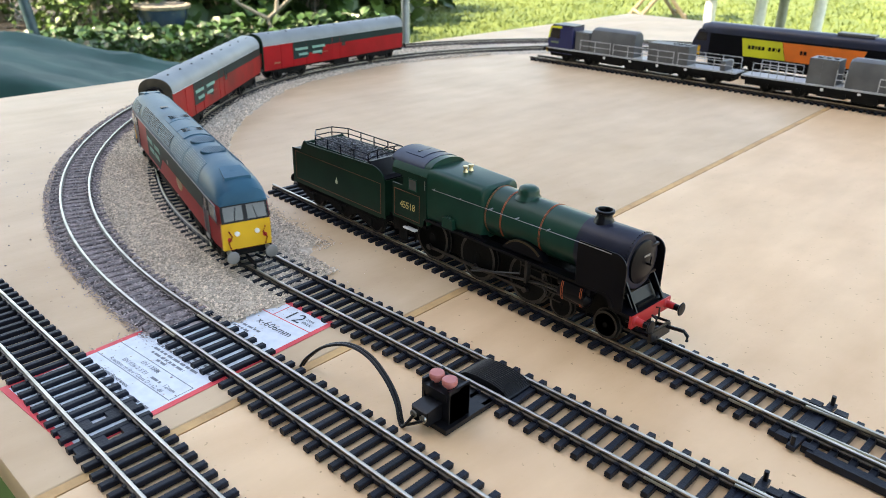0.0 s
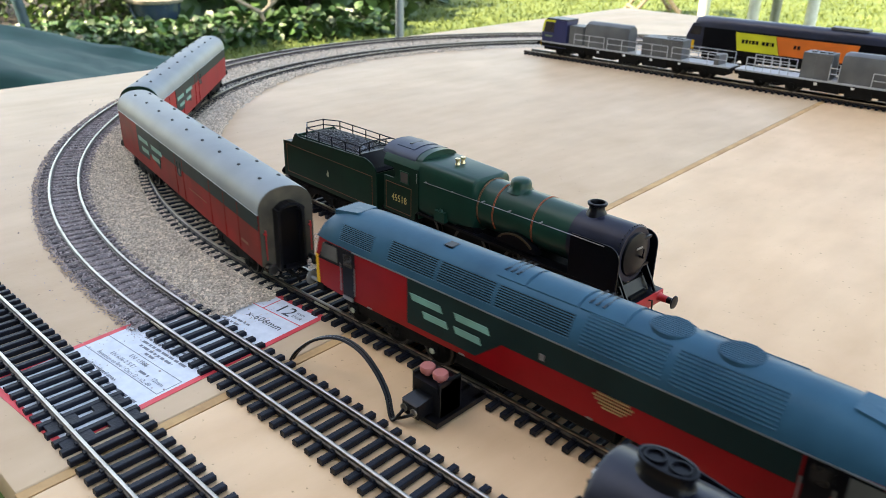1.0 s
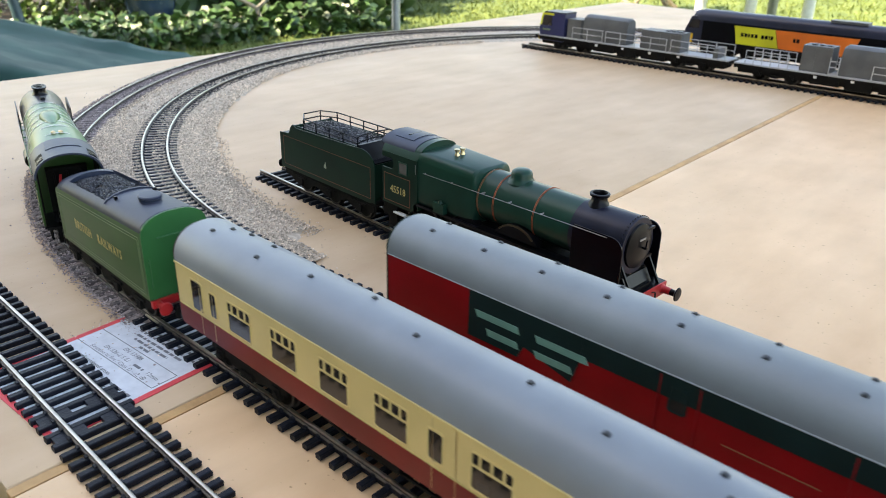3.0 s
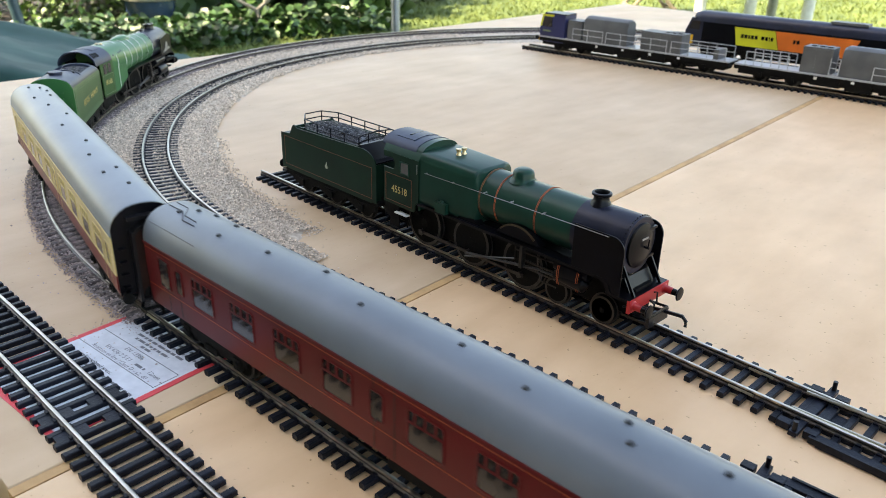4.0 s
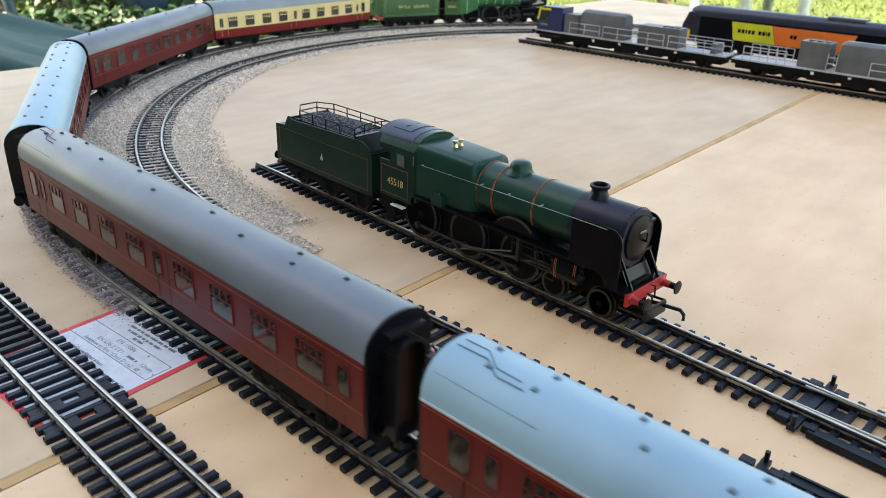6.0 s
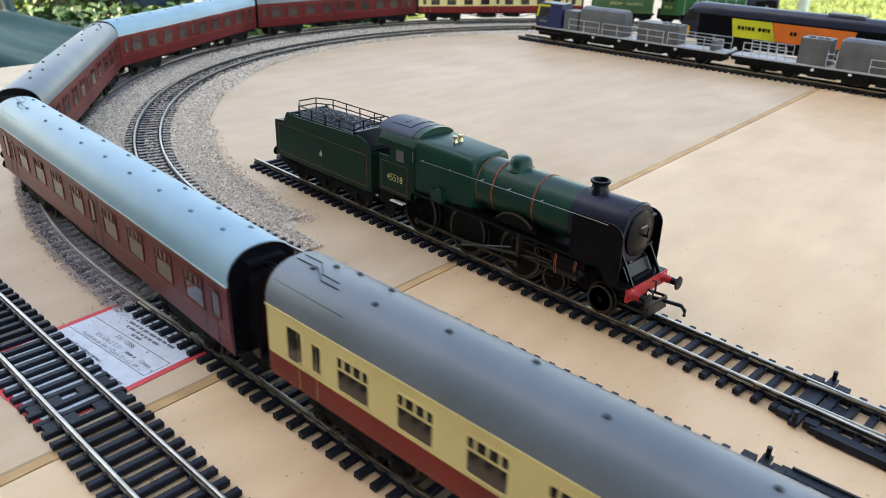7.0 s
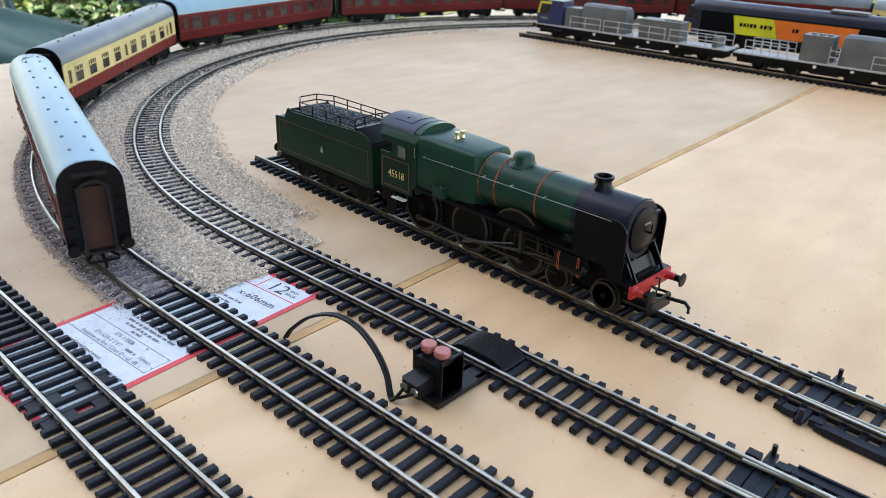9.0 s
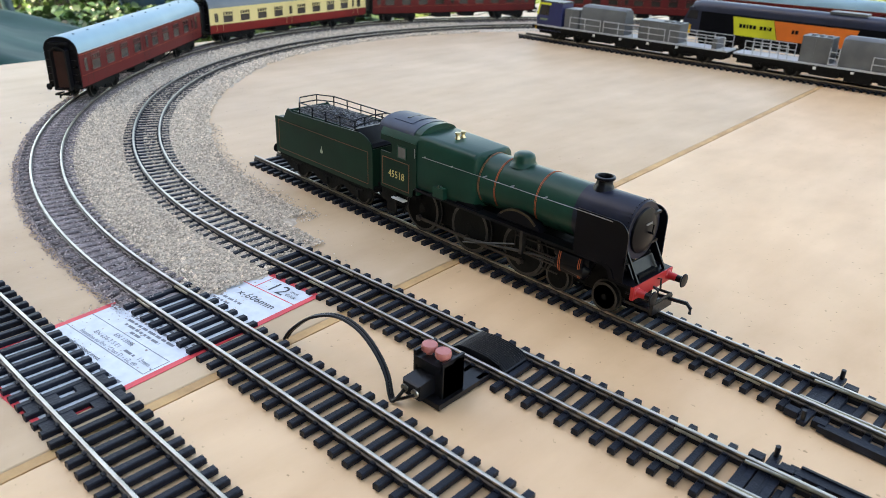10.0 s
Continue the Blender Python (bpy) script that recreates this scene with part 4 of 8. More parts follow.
def van(label, weathered, group="mail vans of the train"):
    """A windowless bogie mail van."""
    L = 0.1115
    c = thing("mail_van", label, "mail van", group=group)
    bm = bm_new()
    prism(bm, side_profile(0.0118, 0.0382), -L, L)
    red = RED_WORN if weathered else RED
    part("body_side", bm, red, c)
    for sgn in (-1, 1):
        bm = bm_new()
        y = sgn * HALF
        a, b = min(y, y + sgn * 0.00015), max(y, y + sgn * 0.00015)
        box(bm, *sorted((0.0715 * sgn, -sgn * (L - 0.0003))), a, b, 0.0300, 0.0378)
        part("green_band", bm, DKGREEN, c, "slate green band along the top of the side")
    for sgn in (-1, 1):
        bm = bm_new()
        y = sgn * HALF
        a, b = min(y, y + sgn * 0.00025), max(y, y + sgn * 0.00025)
        slab(bm, [(-sgn * x, z) for x, z in ((-0.0715, 0.0378), (-0.0715, 0.0195), (-0.050, 0.0195), (-0.0475, 0.0245), (-0.0290, 0.0195), (-0.026, 0.0300), (-0.026, 0.0378))], a, b)
        part("green_patch", bm, DKGREEN, c)
    for z, x0, x1 in ((0.0285, -0.0675, -0.0495), (0.0225, -0.0625, -0.0495), (0.0285, -0.0425, -0.0235), (0.0225, -0.0425, -0.0285)):
        for sgn in (-1, 1):
            bm = bm_new()
            y = sgn * HALF
            a, b = min(y, y + sgn * 0.0004), max(y, y + sgn * 0.0004)
            slab(bm, [(-sgn * x, h) for x, h in ((x0, z), (x1, z), (x1 - 0.001, z + 0.0026), (x0 - 0.001, z + 0.0026))], a, b)
            part("flash", bm, SEAGREEN, c, "pale green painted bar")
    for x in (0.0, 0.012, 0.052, 0.071, 0.088):
        for sgn in (-1, 1):
            bm = bm_new()
            y = sgn * HALF
            rod(bm, (x, y, 0.0125), (x, y, 0.0370), 0.0003, 5)
            part("door_edge", bm, red, c, smooth=0)
    for left in (False, True):
        WINDOW_AT = ((0.006, 0.0300), (-0.091, 0.0300)) if not left else ((-0.006, 0.0300),)
        for x, z in WINDOW_AT[:1]:
            window(c, x, z, 0.0046, 0.0075, DKGREEN, left, False)
    for sgn in (-1, 1):
        y = sgn * HALF
        a, b = min(y, y + sgn * 0.0002), max(y, y + sgn * 0.0002)
        for x0, x1, z0, z1 in ((0.020, 0.046, 0.0224, 0.0227), (0.090, 0.098, 0.0180, 0.0194)):
            bm = bm_new()
            box(bm, x0, x1, a, b, z0, z1)
            part("lettering_bar", bm, DIM_ORANGE, c)
    bm = bm_new()
    prof = roof_curve(HALF + 0.0002, 0.0380, 0.0500)
    loft(bm, [[(x, y, 0.038 + (z - 0.038) * k) for y, z in prof] for x, k in ((-L - 0.0003, 0.99), (-L + 0.0004, 1), (L - 0.0004, 1), (L + 0.0003, 0.99))])
    roof = part("roof", bm, VAN_ROOF, c, smooth=30)
    spots = [(-0.097 + 0.0242 * i, sgn * 0.0048) for i in range(9) for sgn in (-1, 1)]
    roof_vents(roof, spots, HALF, 0.038, 0.0500)
    bm = bm_new()
    for sgn in (-1, 1):
        y = sgn * HALF
        box(bm, -L, L, min(y, y + sgn * 0.0004), max(y, y + sgn * 0.0004), 0.0379, 0.0382)
    part("gutter", bm, PALE_GUTTER, c, "pale gutter line", smooth=0)
    for way in (-1, 1):
        bm = bm_new()
        x = way * (L + 0.0002)
        prism(bm, [(-HALF + 0.0003, 0.0125), (HALF - 0.0003, 0.0125), (HALF - 0.0003, 0.038)] + [(y * 0.985, 0.038 + (z - 0.038) * 0.975) for y, z in prof[1:-1]] + [(-HALF + 0.0003, 0.038)], min(x, x + way * 0.001), max(x, x + way * 0.001))
        part("end_wall", bm, DUSTY if weathered else GREEN_DARK, c, "dusty brown end wall" if weathered else "")
        gangway(c, way * (L + 0.001), way, BLACK)
        for y in (-0.0115, 0.0115):
            bm = bm_new()
            rod(bm, (x + way * 0.0022, y, 0.016), (x + way * 0.0022, y, 0.031), 0.0003, 5)
            box(bm, min(x, x + way * 0.0022), max(x, x + way * 0.0022), y - 0.0006, y + 0.0006, 0.0285, 0.0292)
            part("hand_rail", bm, RED_PAINT, c, smooth=0)
        buffers(c, way * (L + 0.001), 0.0128, 0.0112, 0.0062, way=way, mat=DARK_METAL)
        coupling(c, way * (L - 0.001), way)
    bm = bm_new()
    box(bm, -L + 0.001, L - 0.001, -0.0112, 0.0112, 0.0098, 0.0120)
    for sgn in (-1, 1):
        slab(bm, [(-0.052, 0.0102), (-0.030, 0.0058), (0.030, 0.0058), (0.052, 0.0102), (0.049, 0.0102), (0.029, 0.0066), (-0.029, 0.0066), (-0.049, 0.0102)], sgn * 0.0095 - 0.0004, sgn * 0.0095 + 0.0004)
        box(bm, -0.018, 0.006, sgn * 0.006 - 0.004, sgn * 0.006 + 0.004, 0.0048, 0.0102)
    part("underframe", bm, BLACK_MATT, c, smooth=0)
    for x in (-0.074, 0.074):
        bogie(c, x, 0.034, 0.0066, WHEEL_SMALL, turn=True)
    return c


def diesel():
    """The mail-red diesel with a blue-grey roof and a yellow nose."""
    d = thing("diesel_locomotive", "red diesel locomotive with weathered blue roof and yellow ends", "locomotive")
    L, W, Z0, Z1, ZT = 0.1155, HALF, 0.0118, 0.0352, 0.0494

    def nose(z):
        return 0 if z < 0.026 else (z - 0.026) * 0.30

    bm = bm_new()
    prof = [(-W + 0.0006, Z0), (W - 0.0006, Z0), (W, 0.020), (W, 0.0262), (W, Z1), (-W, Z1), (-W, 0.0262), (-W, 0.020)]
    rings = []
    for x in (-L, -L + 0.012, L - 0.012, L):
        end = abs(x) > L - 0.001
        rings.append([(x - math.copysign(nose(z) if end else 0, x), y * (0.90 if end else 1), z) for y, z in prof])
    loft(bm, rings)
    body = part("body", bm, RED, d, smooth=25)
    # green upper band, with the deep patch behind the rear cab
    for sgn in (-1, 1):
        bm = bm_new()
        y = sgn * W
        a, b = min(y, y + sgn * 0.0002), max(y, y + sgn * 0.0002)
        slab(bm, [(-0.0585, Z1 - 0.0002), (-0.0585, 0.0150), (-0.0235, 0.0150), (-0.012, 0.0246), (0.0880, 0.0246), (0.0880, Z1 - 0.0002)], a, b)
        part("green_band", bm, DKGREEN, d, "slate green band with a deep patch")
    for z, x0, x1 in ((0.0262, -0.0555, -0.0400), (0.0205, -0.0490, -0.0370), (0.0262, -0.0330, -0.0175), (0.0205, -0.0330, -0.0210)):
        for sgn in (-1, 1):
            bm = bm_new()
            y = sgn * W
            a, b = min(y, y + sgn * 0.0005), max(y, y + sgn * 0.0005)
            slab(bm, [(x0, z), (x1, z), (x1 - 0.0012, z + 0.0028), (x0 - 0.0012, z + 0.0028)], a, b)
            part("flash", bm, SEAGREEN, d, "pale green painted bar")
    for sgn in (-1, 1):
        bm = bm_new()
        for k in range(5):
            w = 0.0075 - abs(k - 1.2) * 0.0014
            y = sgn * W
            a, b = min(y, y + sgn * 0.0005), max(y, y + sgn * 0.0005)
            box(bm, 0.0325 - w, 0.0325 + w, a, b, 0.0238 - k * 0.0012, 0.0244 - k * 0.0012)
        part("nameplate", bm, BRASS, d, "small brass plate in bars", smooth=0)
    # roof
    bm = bm_new()
    stations = ((0.0, 1.0, 1.0), (0.083, 1.0, 1.0), (0.092, 1.0, 0.985), (0.101, 0.985, 0.93), (0.1080, 0.955, 0.80), (0.1122, 0.915, 0.54), (0.1142, 0.885, 0.14))
    rc = roof_curve(W + 0.0001, Z1, ZT, 18, 2.15)
    st = [(-x, a, b) for x, a, b in stations[:0:-1]] + list(stations)
    loft(bm, [[(x, y * a, Z1 + (z - Z1) * b) for y, z in rc] for x, a, b in st])
    roof = part("roof", bm, DIESEL_ROOF, d, smooth=30)

    def on_roof(f, lift=0.0):
        c, s = math.cos(f), math.sin(f)
        p = 2.15
        return (W + lift) * math.copysign(abs(c) ** (2 / p), c), Z1 + (ZT - Z1 + lift) * abs(s) ** (2 / p)
    # louvred grilles along the shoulders
    for x0, x1, f0, f1 in ((-0.098, -0.079, 12, 40), (-0.070, -0.045, 12, 46), (-0.044, -0.018, 12, 46), (-0.017, 0.014, 12, 46), (0.018, 0.046, 10, 56), (0.049, 0.080, 10, 56)):
        for mirror in (False, True):
            # a black sheet under the slats stands for the shade in their gaps
            if x1 < 0.015:
                bk = bm_new()
                arc = [on_roof(math.pi - radians(f0 + (f1 - f0) * i / 8) if mirror else radians(f0 + (f1 - f0) * i / 8), 0.0002) for i in range(9)]
                loft(bk, [[(x, -y, z) for y, z in arc] + [(x, -y * 0.96, z - 0.0006) for y, z in arc[::-1]] for x in (x0 + 0.0004, x1 - 0.0004)])
                part("grille_gap_shade", bk, BLACK_MATT, roof, smooth=30)
            bm = bm_new()
            n = 10
            for i in range(n):
                f = radians(f0 + (f1 - f0) * i / (n - 1))
                g = math.pi - f if mirror else f
                y, z = on_roof(g, 0.0002)
                y2, z2 = on_roof(g + (0.018 if mirror else -0.018), 0.0004)
                rod(bm, (x0, -y, z), (x1, -y, z), 0.00027 if x1 < 0.015 else 0.00036, 4)
            part("grille", bm, DIESEL_ROOF, roof, smooth=0)
    # roof panels, raised strips and the two fans
    for x0, x1 in ((-0.020, -0.008), (-0.007, 0.013), (0.014, 0.030)):
        bm = bm_new()
        pr = [on_roof(radians(a), 0.0005) for a in range(58, 123, 8)]
        loft(bm, [[(x, y, z) for y, z in pr] + [(x, y, z - 0.002) for y, z in pr[::-1]] for x in (x0, x1)])
        part("roof_panel", bm, DIESEL_ROOF, roof, smooth=30)
    for x in (-0.018, -0.0155, -0.013, 0.016, 0.0185, 0.021):
        bm = bm_new()
        box(bm, x - 0.0002, x + 0.0002, -0.0060, 0.0060, ZT + 0.0001, ZT + 0.0005)
        part("roof_rib", bm, BLACK, roof, smooth=0)
    bm = bm_new()
    box(bm, -0.048, -0.0440, -0.0045, 0.0000, ZT - 0.001, ZT + 0.0002)
    part("roof_port", bm, BLACK, roof, "dark square port in the roof", smooth=0)
    for x in (0.042, 0.0635):
        bm = bm_new()
        spin(bm, [(0.0068, -0.0012), (0.0068, 0.0007), (0.0066, 0.0008), (0.0062, 0.0008), (0.0004, 0.0008)], (x, 0, ZT - 0.0007), 28)
        part("roof_fan", bm, FAN_METAL, roof, smooth=30)
        for k in range(11):
            y = -0.0060 + k * 0.0012
            w = math.sqrt(max(0, 0.0064 ** 2 - y * y))
            bm = bm_new()
            box(bm, x - w, x + w, y - 0.0002, y + 0.0002, ZT, ZT + 0.0003)
            part("fan_bar", bm, DIESEL_ROOF, roof, smooth=0)
    for way in (-1, 1):
        bm = bm_new()
        loft(bm, [[(way * 0.095, -0.0055, ZT - 0.0012), (way * 0.095, 0.0055, ZT - 0.0012), (way * 0.095, 0.0055, ZT - 0.0004), (way * 0.095, -0.0055, ZT - 0.0004)], [(way * 0.108, -0.0068, 0.0452), (way * 0.108, 0.0068, 0.0452), (way * 0.108, 0.0068, 0.0474), (way * 0.108, -0.0068, 0.0474)]])
        part("route_box", bm, DIESEL_ROOF, roof)
        # the end: yellow lower front, raked windscreens, lamps, pipes
        bm = bm_new()
        x = way * (L + 0.0003)
        box(bm, min(x, x - way * 0.002), max(x, x - way * 0.002), -W * 0.90, W * 0.90, 0.0122, 0.0262)
        for sgn in (-1, 1):
            yy = sgn * W
            slab(bm, [(way * L, 0.0122), (way * (L - 0.0018), 0.0122), (way * (L - 0.0018), 0.0262), (way * L, 0.0262)], sgn * W * 0.90, sgn * (W * 0.915))
        front = part("nose", bm, YELLOW, d, "yellow painted nose")
        q = bm_new()
        xa, xb = L - nose(0.0264) + 0.0003, L - nose(0.0354) + 0.0003
        loft(q, [[(way * (xa - k), -W * 0.89, 0.0264), (way * (xa - k), W * 0.89, 0.0264), (way * (xb - k), W * 0.875, 0.0354), (way * (xb - k), -W * 0.875, 0.0354)] for k in (0, 0.0012)])
        part("windscreen_surround", q, BLACK, d, "black windscreen surround", smooth=0)
        for sgn in (-1, 1):
            q = bm_new()
            x0, z0, x1, z1 = L - nose(0.0273) + 0.0005, 0.0273, L - nose(0.0342) + 0.0005, 0.0342
            ya, yb = sgn * 0.0011, sgn * W * 0.80
            loft(q, [[(way * x0, ya, z0), (way * x0, yb, z0), (way * x1, yb * 0.98, z1), (way * x1, ya, z1)], [(way * (x0 - 0.0012), ya, z0), (way * (x0 - 0.0012), yb, z0), (way * (x1 - 0.0012), yb * 0.98, z1), (way * (x1 - 0.0012), ya, z1)]])
            part("windscreen", q, GLASS_CAB, d, "pale windscreen glass")
            q = bm_new()
            rod(q, (way * (x0 + 0.0003), sgn * 0.006, 0.0268), (way * (x1 + 0.0006), sgn * 0.0045, 0.0335), 0.0002, 5)
            part("wiper", q, BLACK, d)
            q = bm_new()
            xs = way * (L + 0.0004)
            spin(q, [(0.0013, 0), (0.0013, way * 0.0007), (0.0004, way * 0.0008)], (xs, sgn * 0.0052, 0.0205), 12, "X")
            part("headlight", q, WHITE, d, "round pale lamp")
            q = bm_new()
            spin(q, [(0.0011, 0), (0.0011, way * 0.0006), (0.0004, way * 0.0007)], (xs, sgn * 0.0092, 0.0178), 10, "X")
            part("tail_light", q, RED_PAINT, d, "round red lamp")
            q = bm_new()
            tube(q, [(xs + way * 0.0006, sgn * 0.0095, 0.0225), (xs + way * 0.0010, sgn * 0.0080, 0.0195), (xs + way * 0.0010, sgn * 0.0100, 0.0165), (xs + way * 0.0006, sgn * 0.0090, 0.0130)], 0.0004, 6)
            part("hose", q, RED_WORN, d)
            q = bm_new()
            xw = way * (L - 0.0045)
            y = sgn * W
            a, b = sorted((y * 0.965, y * 1.022))
            slab(q, [(way * (L - 0.0048), 0.0270), (way * (L - 0.0158), 0.0270), (way * (L - 0.0158), 0.0338), (way * (L - 0.0068), 0.0338)], a, b)
            part("cab_window", q, GLASS_CAB, d, "pale cab side glass")
            q = bm_new()
            slab(q, [(way * (L - 0.0030), 0.0256), (way * 0.0888, 0.0256), (way * 0.0888, Z1 - 0.0003), (way * (L - 0.0085), Z1 - 0.0003)], min(y, y + sgn * 0.00012), max(y, y + sgn * 0.00012))
            part("window_surround", q, BLACK, d, "black surround of the cab windows", smooth=0)
            q = bm_new()
            box(q, min(way * 0.0900, way * 0.0960), max(way * 0.0900, way * 0.0960), min(y, y + sgn * 0.0008), max(y, y + sgn * 0.0008), 0.0118, 0.0136)
            part("door_step", q, GREY_METAL, d, "bare metal step under the cab door", smooth=0)
            q = bm_new()
            a, b = min(y, y + sgn * 0.0003), max(y, y + sgn * 0.0003)
            box(q, min(way * 0.0895, way * 0.0965), max(way * 0.0895, way * 0.0965), a, b, 0.0120, 0.0345)
            dr = part("cab_door", q, BLACK, d, "dark cab door")
            q = bm_new()
            for dx in (0.0887, 0.0973):
                rod(q, (way * dx, y + sgn * 0.0005, 0.0150), (way * dx, y + sgn * 0.0005, 0.0280), 0.00025, 5)
            part("hand_rail", q, GREY_METAL, dr)
            q = bm_new()
            a, b = min(y, y + sgn * 0.0005), max(y, y + sgn * 0.0005)
            box(q, min(way * 0.0905, way * 0.0955), max(way * 0.0905, way * 0.0955), a, b, 0.0275, 0.0335)
            part("door_window", q, GLASS_DARK, dr)
        bm = bm_new()
        xs = way * L
        box(bm, min(xs, xs - way * 0.004), max(xs, xs - way * 0.004), -0.0125, 0.0125, 0.0085, 0.0122)
        part("buffer_beam", bm, BLACK_MATT, d)
        buffers(d, way * (L - 0.001), 0.0108, 0.0100, 0.0085, mat=GREY_METAL, head=0.0034, way=way)
        coupling(d, way * (L - 0.002), way, 0.0062)
        bogie(d, way * 0.0685, 0.046, 0.0070, WHEEL_LARGE, turn=True, depth=0.0078, boxes=LINING)
    bm = bm_new()
    prof = [(-0.0105, 0.0048), (0.0105, 0.0048), (0.0125, 0.0070), (0.0125, 0.0118), (-0.0125, 0.0118), (-0.0125, 0.0070)]
    prism(bm, prof, -0.034, 0.034)
    box(bm, -L + 0.004, L - 0.004, -0.0108, 0.0108, 0.0098, 0.0120)
    part("fuel_tank", bm, BLACK_MATT, d, smooth=0)
    bm = bm_new()
    for sgn in (-1, 1):
        y = sgn * W
        a, b = min(y, y + sgn * 0.0006), max(y, y + sgn * 0.0006)
        box(bm, -0.090, 0.112, a, b, 0.0349, 0.0353)
        for x in (-0.080, -0.03, 0.025, 0.052):
            box(bm, x - 0.0012, x + 0.0012, a, b, 0.0126, 0.0130)
        box(bm, 0.004, 0.006, a, b, 0.0262, 0.0285)
    part("eave_strip", bm, GREY_METAL, d, smooth=0)
    return d


def coal_heap(parent, x0, x1, hw, z, lump=0.0011, n=900, seed=3, rise=0.004):
    """Lumps of coal heaped in a bunker."""
    rng = random.Random(seed)
    bm = bm_new()
    rings = []
    for i in range(9):
        x = x0 + (x1 - x0) * i / 8
        rings.append([(x, -hw, z - 0.003), (x, hw, z - 0.003), (x, hw, z)] + [(x, hw * (1 - k / 3.5), z + rise * math.sin(math.pi * (i + 0.5) / 9) ** 0.5 * math.sin(math.pi * k / 7)) for k in range(1, 7)] + [(x, -hw, z)])
    loft(bm, rings)
    for _ in range(n):
        x, y = rng.uniform(x0 + 0.0006, x1 - 0.0006), rng.uniform(-hw + 0.0005, hw - 0.0005)
        u = (x - x0) / (x1 - x0)
        zz = z + rise * math.sin(math.pi * min(max(u, 0.05), 0.95)) ** 0.5 * math.cos(math.pi / 2 * y / hw)
        s = lump * rng.uniform(0.6, 1.3)
        q = Euler((rng.uniform(0, 3), rng.uniform(0, 3), rng.uniform(0, 3))).to_matrix()
        vs = [bm.verts.new(Vector((x, y, zz)) + q @ (Vector(p) * s * rng.uniform(0.7, 1.0))) for p in ((1, 0, 0), (-1, 0, 0), (0, 1, 0), (0, -1, 0), (0, 0, 0.8), (0, 0, -0.8))]
        for a, b, c in ((0, 2, 4), (2, 1, 4), (1, 3, 4), (3, 0, 4), (2, 0, 5), (1, 2, 5), (3, 1, 5), (0, 3, 5)):
            bm.faces.new((vs[a], vs[b], vs[c]))
    return part("coal", bm, COAL, parent, "heap of small shiny coal lumps", smooth=0)


DRIVER = wheel_mesh(0.0122, 18)
DRIVER_SMALL = wheel_mesh(0.0118, 18)
BOGIE_WHEEL = wheel_mesh(0.0062, 10)


def driver(parent, x, r, me, turn):
    ob = part("driving_wheelset", axle_mesh(me, r, 0.0086), None, parent, at=(x, 0, r))
    if turn:
        TURNING.append((ob, r, (x, 0, r)))


def valve_gear(parent, x_cyl, drivers, r, z_cyl, mat=None):
    """Coupling rod, connecting rod, slide bars and links on both sides."""
    for sgn in (-1, 1):
        y = sgn * 0.0118
        bm = bm_new()
        z = r - 0.0045
        box(bm, min(drivers) - 0.002, max(drivers) + 0.002, y - 0.0004, y + 0.0004, z - 0.0007, z + 0.0007)
        for x in drivers:
            rod(bm, (x, y - sgn * 0.0008, z), (x, y + sgn * 0.0010, z), 0.0015, 10)
        part("coupling_rod", bm, mat or DARK_METAL, parent, smooth=0)
        bm = bm_new()
        y2 = sgn * 0.0130
        mid = sorted(drivers)[1]
        tube(bm, [(mid, y2, z), (x_cyl - 0.016, y2, z_cyl)], 0.0007, 6)
        rod(bm, (x_cyl - 0.018, y2, z_cyl), (x_cyl - 0.004, y2, z_cyl), 0.0006, 6)
        part("connecting_rod", bm, mat or DARK_METAL, parent)
        bm = bm_new()
        for dz in (-0.0016, 0.0016):
            box(bm, x_cyl - 0.024, x_cyl - 0.004, y2 - 0.0005, y2 + 0.0005, z_cyl + dz - 0.0003, z_cyl + dz + 0.0003)
        box(bm, x_cyl - 0.026, x_cyl - 0.0245, y2 - 0.002, y2 + 0.001, z_cyl - 0.002, z_cyl + 0.0085)
        tube(bm, [(x_cyl - 0.0165, y2, z_cyl + 0.0016), (x_cyl - 0.0165, y2 + sgn * 0.0006, z_cyl + 0.0055)], 0.0005, 5)
        tube(bm, [(x_cyl - 0.030, y2, z_cyl + 0.0050), (x_cyl - 0.004, y2, z_cyl + 0.0058)], 0.0004, 5)
        tube(bm, [(x_cyl - 0.030, y2, z_cyl + 0.0080), (x_cyl - 0.030, y2, z_cyl + 0.0005), (mid - 0.001, y2, z - 0.002)], 0.0005, 5)
        tube(bm, [(x_cyl - 0.0165, y2, z_cyl), (x_cyl - 0.0135, y2 + sgn * 0.0006, z_cyl - 0.0045), (x_cyl - 0.006, y2, z_cyl - 0.0050)], 0.0004, 5)
        part("valve_gear", bm, mat or DARK_METAL, parent, smooth=0)


def band(parent, x, z, r, mat, w=0.0005, a0=-40, a1=220, lift=0.0002):
    """A lining band round a boiler."""
    bm = bm_new()
    n = 30
    rings = []
    for i in range(n + 1):
        f = radians(a0 + (a1 - a0) * i / n)
        c, s = math.cos(f), math.sin(f)
        rings.append([(x - w, r * c, z + r * s), (x + w, r * c, z + r * s), (x + w, (r + lift) * c, z + (r + lift) * s), (x - w, (r + lift) * c, z + (r + lift) * s)])
    loft(bm, rings)
    part("boiler_band", bm, mat, parent)


